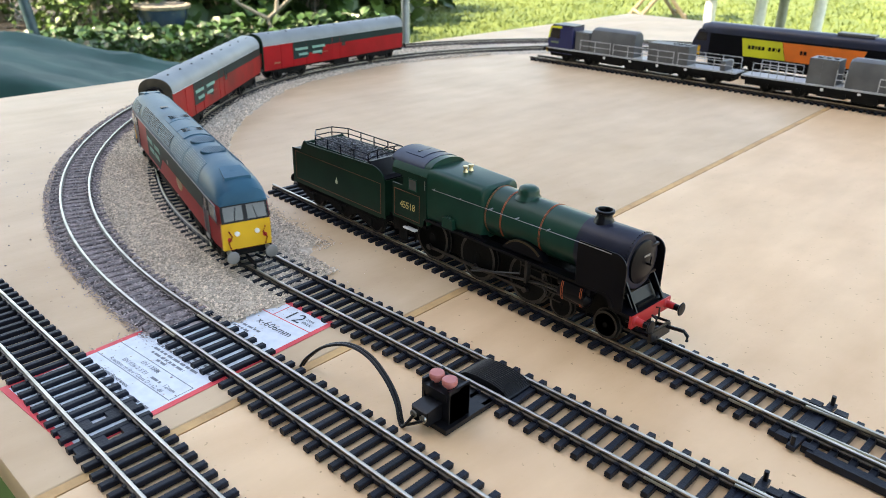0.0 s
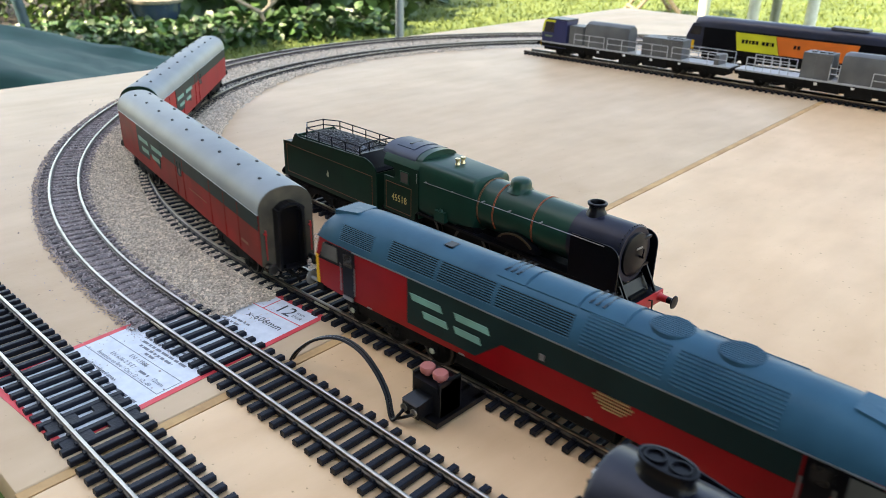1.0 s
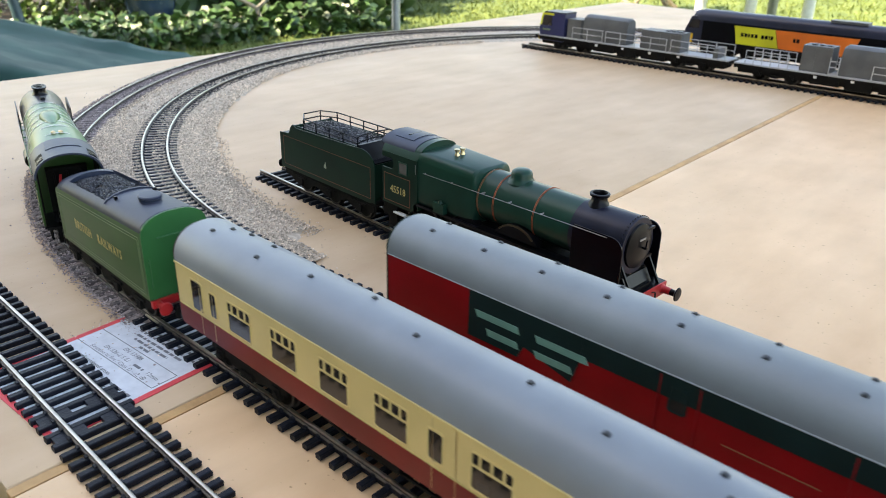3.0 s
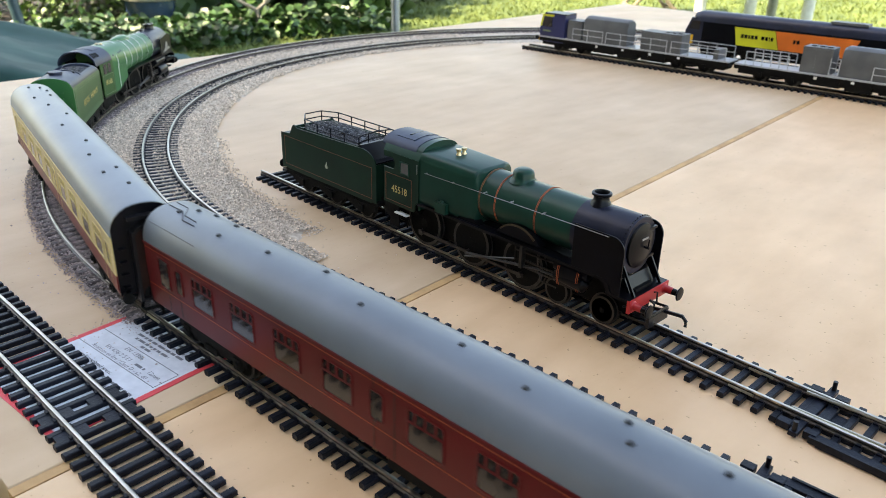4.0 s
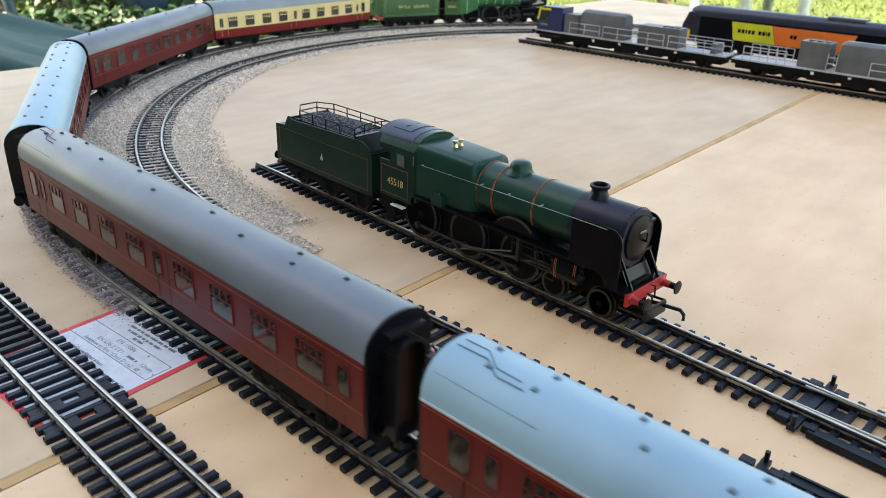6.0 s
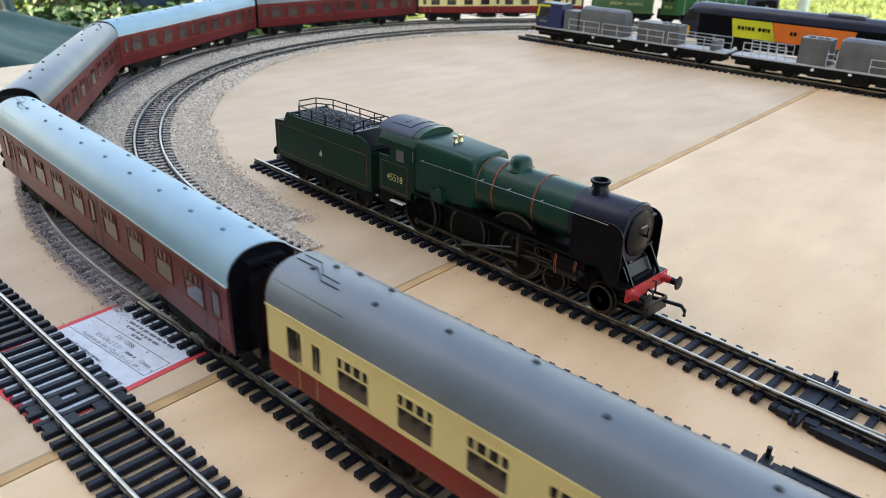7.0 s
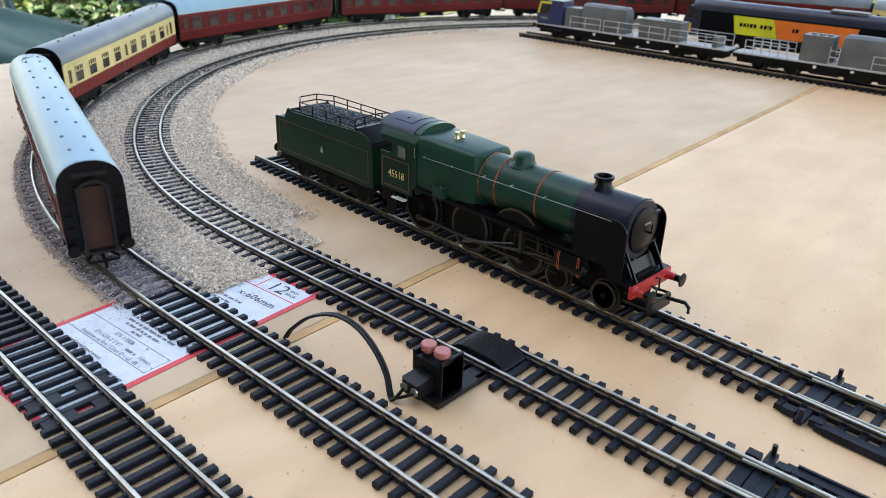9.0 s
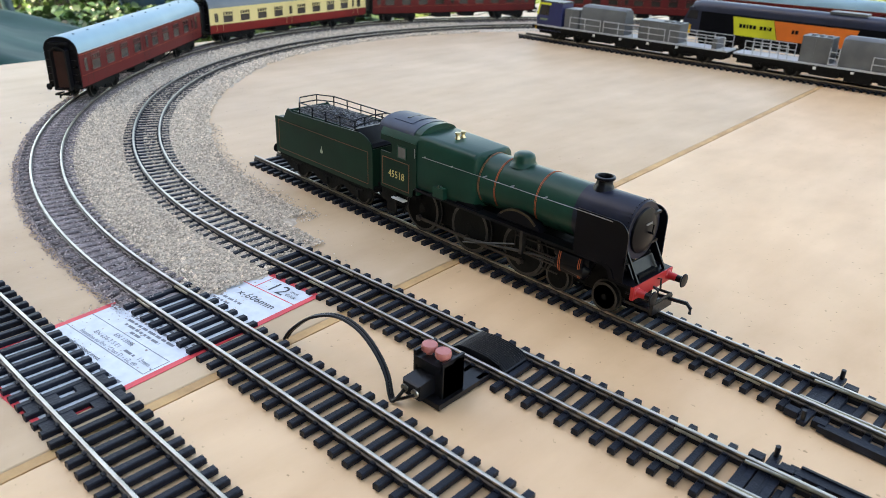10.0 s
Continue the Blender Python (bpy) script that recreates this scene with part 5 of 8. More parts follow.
def patriot():
    """The dark green three-cylinder steam engine with its tender, standing on the siding; x is along the engine."""
    X = 0.0125
    e = thing("steam_locomotive", "dark green steam locomotive with black smokebox, red buffer beam", "locomotive")
    # boiler: firebox, barrel, smokebox
    zc = 0.0350

    def ring(x, r, sq=2.0, n=28, low=None):
        out = []
        for i in range(n):
            f = 2 * math.pi * i / n
            c, s = math.cos(f), math.sin(f)
            p = 2 / sq
            z = zc + r * math.copysign(abs(s) ** p, s)
            out.append((x, r * math.copysign(abs(c) ** p, c), max(z, low) if low else z))
        return out
    bm = bm_new()
    loft(bm, [ring(X + 0.016, 0.0121), ring(X + 0.0750, 0.0117)])
    part("boiler", bm, GREEN, e, smooth=30)
    bm = bm_new()
    loft(bm, [ring(X - 0.0165, 0.0140, 7.5, low=0.0205), ring(X + 0.0190, 0.0131, 7.0, low=0.0205), ring(X + 0.0202, 0.0128, 5.5, low=0.0208), ring(X + 0.0212, 0.0122, 2.8, low=0.0215)])
    part("firebox", bm, GREEN, e, smooth=28)
    bm = bm_new()
    loft(bm, [ring(X + 0.0742, 0.0121), ring(X + 0.0995, 0.0121), ring(X + 0.1003, 0.0117)])
    sb = part("smokebox", bm, NAVY_BLACK, e, "black smokebox")
    bm = bm_new()
    spin(bm, [(0.0095, X + 0.1002), (0.0092, X + 0.1012), (0.006, X + 0.1022), (0.001, X + 0.1026)], (0, 0, zc), 24, "X")
    rod(bm, (X + 0.102, 0, zc), (X + 0.1048, 0, zc), 0.0005, 6)
    tube(bm, [(X + 0.1042, 0, zc), (X + 0.1042, 0.0005, zc + 0.0035)], 0.0004, 5)
    for z in (0.006, -0.006):
        box(bm, X + 0.1005, X + 0.1018, 0.0005, 0.0098, zc + z - 0.0005, zc + z + 0.0005)
    part("smokebox_door", bm, BLACK, sb)
    bm = bm_new()
    box(bm, X + 0.1020, X + 0.1026, -0.0022, 0.0022, zc + 0.0030, zc + 0.0038)
    part("number_plate", bm, GREY_METAL, sb, "small pale bar of a plate", smooth=0)
    bm = bm_new()
    for i in range(30):
        f = radians(-30 + 240 * i / 29)
        box(bm, X + 0.0992, X + 0.0996, 0.0122 * math.cos(f) - 0.0002, 0.0122 * math.cos(f) + 0.0002, zc + 0.0122 * math.sin(f) - 0.0002, zc + 0.0122 * math.sin(f) + 0.0003)
    part("rivets", bm, BLACK, sb, smooth=0)
    bm = bm_new()
    spin(bm, [(0.0050, 0.0470 - 0.0016), (0.0040, 0.0478), (0.0034, 0.0486), (0.0033, 0.0503), (0.0042, 0.0507), (0.0043, 0.0515), (0.0040, 0.0518), (0.0033, 0.0519), (0.0029, 0.0510), (0.0029, 0.0490), (0.0003, 0.0490)], (X + 0.0800, 0, 0), 24)
    part("chimney", bm, BLACK, e, smooth=35)
    bm = bm_new()
    spin(bm, [(0.0068, 0.0455), (0.0054, 0.0470), (0.0050, 0.0480), (0.0049, 0.0494), (0.0044, 0.0506), (0.0030, 0.0514), (0.0012, 0.0516)], (X + 0.0380, 0, 0), 24)
    part("dome", bm, GREEN, e, smooth=60)
    bm = bm_new()
    for y in (-0.0019, 0.0019):
        spin(bm, [(0.0013, 0.0475), (0.0013, 0.0490), (0.0009, 0.0495), (0.0009, 0.0505), (0.0014, 0.0508), (0.0014, 0.0516), (0.0003, 0.0518)], (X - 0.0015, y, 0), 12)
    part("safety_valve", bm, BRASS, e, "pair of brass safety valves")
    for x, m in ((0.0222, DIM_ORANGE), (0.0318, ORANGE), (0.0548, ORANGE)):
        for dx in (-0.0003, 0.0003):
            band(e, X + x + dx, zc, 0.0121 - 0.0075 * max(0, x - 0.016), m, 0.00010)
    for sgn in (-1, 1):
        bm = bm_new()
        tube(bm, [(X - 0.012, sgn * 0.0147, zc + 0.0046), (X + 0.016, sgn * 0.0138, zc + 0.0046), (X + 0.077, sgn * 0.0129, zc + 0.0048)], 0.00017, 5)
        for x in (-0.011, 0.007, 0.026, 0.042, 0.060):
            rod(bm, (X + x, sgn * 0.0105, zc + 0.0046), (X + x, sgn * (0.0145 if x < 0.012 else 0.0134), zc + 0.0047), 0.00034, 6)
        part("hand_rail", bm, GREY_METAL, e, "thin metal handrail")
    # running plate with its drop at the front
    for sgn in (-1, 1):
        bm = bm_new()
        y0, y1 = sorted((sgn * 0.0090, sgn * 0.0148))
        slab(bm, [(X - 0.017, 0.0218), (X + 0.0925, 0.0218), (X + 0.0950, 0.0208), (X + 0.0960, 0.0185), (X + 0.0978, 0.0168), (X + 0.1000, 0.0164), (X + 0.1065, 0.0164), (X + 0.1065, 0.0176), (X + 0.0995, 0.0176), (X + 0.0978, 0.0186), (X + 0.0972, 0.0212), (X + 0.0945, 0.0230), (X - 0.017, 0.0230)], y0, y1)
        part("running_plate", bm, BLACK, e, smooth=0)
        # splashers with nameplate
        for x, r in ((0.0470, 0.0180), (0.0163, 0.0132), (-0.0165, 0.0128)):
            q = bm_new()
            prof = [(X + x + r * 0.92 * math.cos(radians(a)), 0.0125 + r * math.sin(radians(a))) for a in range(40, 141, 10)]
            y0, y1 = sorted((sgn * 0.0085, sgn * 0.0128))
            slab(q, prof, y0, y1)
            part("splasher", q, BLACK, e)
        q = bm_new()
        n = 12
        rings = []
        for i in range(n + 1):
            f = radians(52 + 76 * i / n)
            a, b = 0.0173, 0.0181
            rings.append([(X + 0.0470 + r * math.cos(f) * 0.9, sgn * 0.0132 + d, 0.0125 + r * math.sin(f)) for r, d in ((a, -0.0004), (b, -0.0004), (b, 0.0004), (a, 0.0004))])
        loft(q, rings)
        part("nameplate", q, DIM_BRASS, e, "arched brass nameplate", smooth=0)
        # smoke deflector
        q = bm_new()
        y0, y1 = sorted((sgn * 0.0141, sgn * 0.0147))
        slab(q, [(X + 0.0782, 0.0230), (X + 0.0782, 0.0412), (X + 0.0786, 0.0415), (X + 0.0970, 0.0415)] + [(X + 0.0970 + 0.0055 * math.sin(radians(a)), 0.0360 + 0.0055 * math.cos(radians(a))) for a in range(15, 91, 15)] + [(X + 0.1025, 0.0250), (X + 0.1025, 0.0177), (X + 0.0990, 0.0177), (X + 0.0974, 0.0214), (X + 0.0945, 0.0230)], y0, y1)
        part("smoke_deflector", q, BLACK, e, "black smoke deflector plate")
        # cylinders
        q = bm_new()
        y = sgn * 0.0118
        casing = [(0.0082, 0.0112), (0.0115, 0.0108), (0.0138, 0.0118), (0.0147, 0.0140), (0.0148, 0.0180), (0.0142, 0.0206), (0.0130, 0.0216), (0.0082, 0.0216)]
        prism(q, [(sgn * a, b) for a, b in casing], X + 0.0708, X + 0.0832)
        spin(q, [(0.0008, X + 0.0680), (0.0026, X + 0.0685), (0.0026, X + 0.0860), (0.0008, X + 0.0865)], (0, sgn * 0.0112, 0.0195), 16, "X")
        spin(q, [(0.0008, X + 0.0690), (0.0030, X + 0.0695), (0.0034, X + 0.0840), (0.0008, X + 0.0858)], (0, y, 0.0150), 16, "X")
        cy = part("cylinder", q, BLACK, e, smooth=35)
        for x in (0.0716, 0.0724, 0.0816, 0.0824):
            l2 = bm_new()
            rim = [(sgn * (a + 0.0002), b) for a, b in casing[2:6]]
            loft(l2, [[(X + x - 0.00013, a, b) for a, b in rim] + [(X + x - 0.00013, a - sgn * 0.0004, b) for a, b in rim[::-1]], [(X + x + 0.00013, a, b) for a, b in rim] + [(X + x + 0.00013, a - sgn * 0.0004, b) for a, b in rim[::-1]]])
            part("lining", l2, ORANGE, cy, smooth=0)
        q = bm_new()
        box(q, X - 0.0347, X - 0.0255, sgn * 0.0132 - 0.0014, sgn * 0.0132 + 0.0014, 0.0130, 0.0137)
        part("white_step", q, WHITE, e, "small white plate under the cab", smooth=0)
        q = bm_new()
        box(q, X - 0.0036, X + 0.0036, sgn * 0.0142 - 0.0014, sgn * 0.0142 + 0.0014, 0.0230, 0.0280)
        spin(q, [(0.0012, 0.0272), (0.0008, 0.0282), (0.0002, 0.0284)], (X, sgn * 0.0142, 0.0008), 8)
        part("sand_box", q, GREEN, e)
        q = bm_new()
        tube(q, [(X + 0.0950, sgn * 0.0149, 0.0408), (X + 0.0785, sgn * 0.0149, 0.0408)], 0.0002, 5)
        part("deflector_rail", q, GREY_METAL, e)
    # front: sloped plate, bracing, beam
    bm = bm_new()
    loft(bm, [[(X + 0.1008, -0.0090, 0.0232), (X + 0.1008, 0.0090, 0.0232), (X + 0.1040, 0.0090, 0.0180), (X + 0.1040, -0.0090, 0.0180)], [(X + 0.0996, -0.0090, 0.0228), (X + 0.0996, 0.0090, 0.0228), (X + 0.1028, 0.0090, 0.0172), (X + 0.1028, -0.0090, 0.0172)]])
    for sgn in (-1, 1):
        slab(bm, [(X + 0.0995, 0.0290), (X + 0.1005, 0.0290), (X + 0.1072, 0.0178), (X + 0.1057, 0.0178)], sgn * 0.0100 - 0.0004, sgn * 0.0100 + 0.0004)
    box(bm, X + 0.0960, X + 0.1075, -0.0146, 0.0146, 0.0166, 0.0178)
    part("front_plate", bm, BLACK, e, smooth=0)
    bm = bm_new()
    box(bm, X + 0.1066, X + 0.1080, -0.0147, 0.0147, 0.0122, 0.0177)
    bb = part("buffer_beam", bm, RED_PAINT, e, "bright red buffer beam")
    for sgn in (-1, 1):
        q = bm_new()
        spin(q, [(0.0022, X + 0.1080), (0.0017, X + 0.1085), (0.0015, X + 0.1120)], (0, sgn * 0.0118, 0.0150), 14, "X")
        part("buffer_shank", q, RED_PAINT, bb)
    buffers(e, X + 0.1108, 0.0150, 0.0118, 0.0046, head=0.0030, mat=BLACK)
    bm = bm_new()
    tube(bm, [(X + 0.1082, 0.0005, 0.0135), (X + 0.1105, 0.0005, 0.0125), (X + 0.1105, 0.0005, 0.0095)], 0.0005, 6)
    tube(bm, [(X + 0.1080, 0.0035, 0.0160), (X + 0.1095, 0.0035, 0.0165), (X + 0.1098, 0.0035, 0.0120)], 0.0004, 6)
    part("front_hook", bm, DARK_METAL, e)
    bm = bm_new()
    box(bm, X + 0.098, X + 0.112, -0.0070, 0.0070, 0.0060, 0.0072)
    box(bm, X + 0.112, X + 0.1135, -0.0075, 0.0075, 0.0052, 0.0098)
    tube(bm, [(X + 0.108, 0.0045, 0.0085), (X + 0.121, 0.0052, 0.0095), (X + 0.123, 0.0050, 0.0080), (X + 0.123, 0.0050, 0.0058)], 0.0008, 6)
    tube(bm, [(X + 0.100, -0.006, 0.0098), (X + 0.113, -0.0068, 0.0102), (X + 0.113, 0.0068, 0.0102), (X + 0.100, 0.006, 0.0098)], 0.0006, 6)
    part("front_coupling", bm, BLACK_PLASTIC, e, smooth=0)
    # cab: sides with a notch at the rear and a framed window, sloped shoulders, arched roof
    for sgn in (-1, 1):
        bm = bm_new()
        y0, y1 = sorted((sgn * 0.0138, sgn * 0.0145))
        notch = [(X - 0.0430, 0.0360), (X - 0.0362, 0.0360), (X - 0.0350, 0.0364), (X - 0.0344, 0.0374), (X - 0.0344, 0.0398), (X - 0.0350, 0.0410), (X - 0.0362, 0.0415), (X - 0.0430, 0.0415)]
        slab(bm, [(X - 0.0430, 0.0443), (X - 0.0165, 0.0443), (X - 0.0165, 0.0225), (X - 0.0180, 0.0222), (X - 0.0190, 0.0210), (X - 0.0192, 0.0185), (X - 0.0202, 0.0173), (X - 0.0430, 0.0175)] + notch, y0, y1)
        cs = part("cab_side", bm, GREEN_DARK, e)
        bm = bm_new()
        loft(bm, [[(x, sgn * 0.0145, 0.0441), (x, sgn * 0.0136, 0.0462), (x, sgn * 0.0122, 0.0480), (x, sgn * 0.0116, 0.0476), (x, sgn * 0.0130, 0.0459), (x, sgn * 0.0139, 0.0441)] for x in (X - 0.0430, X - 0.0165)])
        part("cab_shoulder", bm, GREEN, e, "sloped green shoulder of the cab", smooth=30)
        q = bm_new()
        y = sgn * 0.0145
        a, b = min(y, y + sgn * 0.0002), max(y, y + sgn * 0.0002)
        box(q, X - 0.0297, X - 0.0240, a, b, 0.0355, 0.0408)
        part("cab_window", q, GLASS_CAB, cs, "pale cab window")
        q = bm_new()
        a2, b2 = min(y, y + sgn * 0.0004), max(y, y + sgn * 0.0004)
        for x0, x1, z0, z1 in ((-0.0302, -0.0235, 0.0350, 0.0355), (-0.0302, -0.0235, 0.0408, 0.0413), (-0.0302, -0.0297, 0.0355, 0.0408), (-0.0240, -0.0235, 0.0355, 0.0408)):
            box(q, X + x0, X + x1, a2, b2, z0, z1)
        part("window_frame", q, GREEN, cs, smooth=0)
        q = bm_new()
        for x0, x1, z0, z1 in ((-0.0415, -0.0215, 0.0190, 0.0193), (-0.0415, -0.0215, 0.0331, 0.0334), (-0.0415, -0.0412, 0.0193, 0.0331), (-0.0218, -0.0215, 0.0193, 0.0331)):
            box(q, X + x0, X + x1, a, b, z0, z1)
        part("lining", q, DIM_LINE, cs, smooth=0)
        lettering("45518", 0.0052, GOLD, side(X - 0.0308, sgn * 0.0147, 0.0258, sgn > 0) @ Matrix.Diagonal((0.92, 1, 1, 1)), cs, label="cream cab numerals")
        q = bm_new()
        rod(q, (X - 0.0172, sgn * 0.0150, 0.0378), (X - 0.0172, sgn * 0.0150, 0.0425), 0.0002, 5)
        part("cab_hand_rail", q, GREY_METAL, cs)
    bm = bm_new()
    rc = roof_curve(0.0126, 0.0474, 0.0524, 18, 2.0)
    loft(bm, [[(x, y, z) for y, z in rc] + [(x, y * 0.95, z - 0.0008) for y, z in rc[::-1]] for x in (X - 0.0458, X - 0.0205)])
    cr = part("cab_roof", bm, CAB_ROOF, e, "blue-black cab roof", smooth=30)
    bm = bm_new()
    loft(bm, [[(x, y * 0.985, z - 0.0002) for y, z in rc] + [(x, y * 0.90, z - 0.0012) for y, z in rc[::-1]] for x in (X - 0.0206, X - 0.0160)])
    part("roof_front", bm, GREEN, e, "green front edge of the cab roof", smooth=30)
    bm = bm_new()
    box(bm, X - 0.0335, X - 0.0325, -0.0048, 0.0035, 0.0518, 0.0527)
    part("roof_strap", bm, BLACK, cr, smooth=0)
    bm = bm_new()
    loft(bm, [[(x, y, z + 0.0003) for y, z in rc[5:14]] + [(x, y, z - 0.0004) for y, z in rc[13:4:-1]] for x in (X - 0.0395, X - 0.0262)])
    part("roof_hatch", bm, CAB_ROOF, cr, smooth=30)
    bm = bm_new()
    prism(bm, [(-0.0139, 0.0190), (0.0139, 0.0190), (0.0139, 0.0441), (0.0131, 0.0460), (0.0120, 0.0474)] + [(y * 0.95, z - 0.0004) for y, z in rc[1:-1]] + [(-0.0120, 0.0474), (-0.0131, 0.0460), (-0.0139, 0.0441)], X - 0.0172, X - 0.0162)
    part("cab_front", bm, GREEN, e)
    bm = bm_new()
    box(bm, X - 0.0440, X - 0.0174, -0.0135, 0.0135, 0.0165, 0.0180)
    box(bm, X - 0.0225, X - 0.0175, -0.0100, 0.0100, 0.0180, 0.0410)
    box(bm, X - 0.0500, X - 0.0440, -0.0105, 0.0105, 0.0150, 0.0162)
    part("cab_floor", bm, BLACK_MATT, e)
    # frames and wheels
    bm = bm_new()
    box(bm, X - 0.0420, X + 0.1050, -0.0062, 0.0062, 0.0062, 0.0190)
    box(bm, X - 0.0440, X - 0.0350, -0.0130, 0.0130, 0.0100, 0.0170)
    for sgn in (-1, 1):
        box(bm, X - 0.0400, X - 0.0330, sgn * 0.0125 - 0.0005, sgn * 0.0125 + 0.0005, 0.0045, 0.0170)
        box(bm, X - 0.0400, X - 0.0330, sgn * 0.0130 - 0.0016, sgn * 0.0130 + 0.0016, 0.0045, 0.0050)
        tube(bm, [(X - 0.025, sgn * 0.011, 0.0150), (X - 0.028, sgn * 0.0115, 0.0060)], 0.0005, 5)
    part("frame", bm, BLACK_MATT, e, smooth=0)
    for x in (0.0490, 0.0163, -0.0165):
        driver(e, X + x, 0.0118, DRIVER_SMALL, False)
    for x in (0.0925, 0.0685):
        part("bogie_wheelset", axle_mesh(BOGIE_WHEEL, 0.0062, 0.0084), None, e, at=(X + x, 0, 0.0062))
    valve_gear(e, X + 0.0765, (X + 0.0490, X + 0.0163, X - 0.0165), 0.0118, 0.0142)
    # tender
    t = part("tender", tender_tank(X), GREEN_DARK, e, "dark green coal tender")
    for sgn in (-1, 1):
        q = bm_new()
        y = sgn * 0.0141
        a, b = min(y, y + sgn * 0.00015), max(y, y + sgn * 0.00015)
        for x0, x1, z0, z1 in ((-0.1360, -0.0535, 0.0150, 0.0153), (-0.1360, -0.0535, 0.0318, 0.0321), (-0.1360, -0.1357, 0.0153, 0.0318), (-0.0538, -0.0535, 0.0153, 0.0318)):
            box(q, X + x0, X + x1, a, b, z0, z1)
        part("lining", q, DIM_LINE, t, smooth=0)
        q = bm_new()
        spin(q, [(0.0004, 0), (0.0012, sgn * 0.0001), (0.0010, sgn * 0.0003), (0.0003, sgn * 0.0003)], (X - 0.0942, y, 0.0228), 14, "Y")
        slab(q, [(X - 0.0952, 0.0218), (X - 0.0932, 0.0218), (X - 0.0936, 0.0238), (X - 0.0940, 0.0256), (X - 0.0946, 0.0240)], a, b)
        part("crest", q, LINING, t, "small pale crest")
        for z in (0.0418, 0.0449):
            q = bm_new()
            tube(q, [(X - 0.1250, 0, z + 0.0004), (X - 0.1250, sgn * 0.0060, z + 0.0004), (X - 0.1165, sgn * 0.0122, z), (X - 0.0660, sgn * 0.0124, z), (X - 0.0658, sgn * 0.0095, z + 0.0010), (X - 0.0656, 0, z + 0.0016)], 0.00036, 5)
            part("coal_rail", q, BLACK, t)
        for x, y2, z1 in ((-0.1250, 0.0060, 0.0453), (-0.1165, 0.0122, 0.0449), (-0.1040, 0.0123, 0.0449), (-0.0915, 0.0123, 0.0449), (-0.0788, 0.0124, 0.0449), (-0.0660, 0.0124, 0.0449), (-0.0657, 0.0060, 0.0462)):
            q = bm_new()
            rod(q, (X + x, sgn * y2, 0.0380), (X + x, sgn * y2, z1), 0.00036, 5)
            part("rail_post", q, BLACK, t)
    q = bm_new()
    box(q, X - 0.1384, X - 0.0545, -0.0134, 0.0134, 0.0322, 0.0332)
    loft(q, [[(X - 0.0660, y, 0.0330), (X - 0.0660, y, 0.0415), (X - 0.0640, y, 0.0415), (X - 0.0600, y, 0.0330)] for y in (-0.0125, 0.0125)])
    part("tank_top", q, BLACK, t, "black top of the water tank")
    coal_heap(t, X - 0.1215, X - 0.0665, 0.0112, 0.0386, 0.0012, 1300, 4, 0.0040)
    q = bm_new()
    box(q, X - 0.1385, X - 0.0510, -0.0125, 0.0125, 0.0105, 0.0125)
    for sgn in (-1, 1):
        slab(q, [(X - 0.1370, 0.0105), (X - 0.0525, 0.0105), (X - 0.0525, 0.0070), (X - 0.0600, 0.0050), (X - 0.0700, 0.0050), (X - 0.0770, 0.0082), (X - 0.0840, 0.0050), (X - 0.0980, 0.0050), (X - 0.1060, 0.0082), (X - 0.1130, 0.0050), (X - 0.1270, 0.0050), (X - 0.1330, 0.0085), (X - 0.1370, 0.0080)], sgn * 0.0122 - 0.0006, sgn * 0.0122 + 0.0006)
        for x in (-0.1210, -0.0925, -0.0645):
            box(q, X + x - 0.002, X + x + 0.002, sgn * 0.0130 - 0.001, sgn * 0.0130 + 0.001, 0.0050, 0.0090)
            box(q, X + x - 0.0055, X + x + 0.0055, sgn * 0.0130 - 0.0006, sgn * 0.0130 + 0.0006, 0.0092, 0.0102)
    part("tender_frame", q, BLACK_MATT, t, smooth=0)
    for x in (-0.1210, -0.0925, -0.0645):
        part("tender_wheelset", axle_mesh(WHEEL_SMALL, 0.0066, 0.0082), None, t, at=(X + x, 0, 0.0066))
    buffers(e, X - 0.1393, 0.0128, 0.0112, 0.0048, way=-1)
    return e


def tender_tank(X):
    bm = bm_new()
    W = 0.0141
    box(bm, X - 0.1394, X - 0.0540, -W, W, 0.0125, 0.0325)
    for sgn in (-1, 1):
        y0, y1 = sorted((sgn * W, sgn * (W - 0.0006)))
        curve = [(X - 0.0640 + 0.0140 * math.sin(radians(a)), 0.0290 + 0.0114 * math.cos(radians(a)) ** 1.0 + 0.0036 * a / 90) for a in range(0, 91, 15)]
        slab(bm, [(X - 0.1394, 0.0320), (X - 0.1394, 0.0334), (X - 0.1300, 0.0342), (X - 0.1272, 0.0390), (X - 0.1255, 0.0402), (X - 0.1225, 0.0388), (X - 0.1180, 0.0388)] + curve + [(X - 0.0500, 0.0130), (X - 0.0540, 0.0130), (X - 0.0545, 0.0320)], y0, y1)
        slab(bm, [(X - 0.1235, 0.0322), (X - 0.1235, 0.0392), (X - 0.0660, 0.0402), (X - 0.0650, 0.0322)], sgn * 0.0116 - 0.0003, sgn * 0.0116 + 0.0003)
    slab(bm, [(X - 0.1262, 0.0322), (X - 0.1262, 0.0395), (X - 0.1252, 0.0395), (X - 0.1252, 0.0322)], -0.0135, 0.0135)
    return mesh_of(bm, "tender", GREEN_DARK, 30)

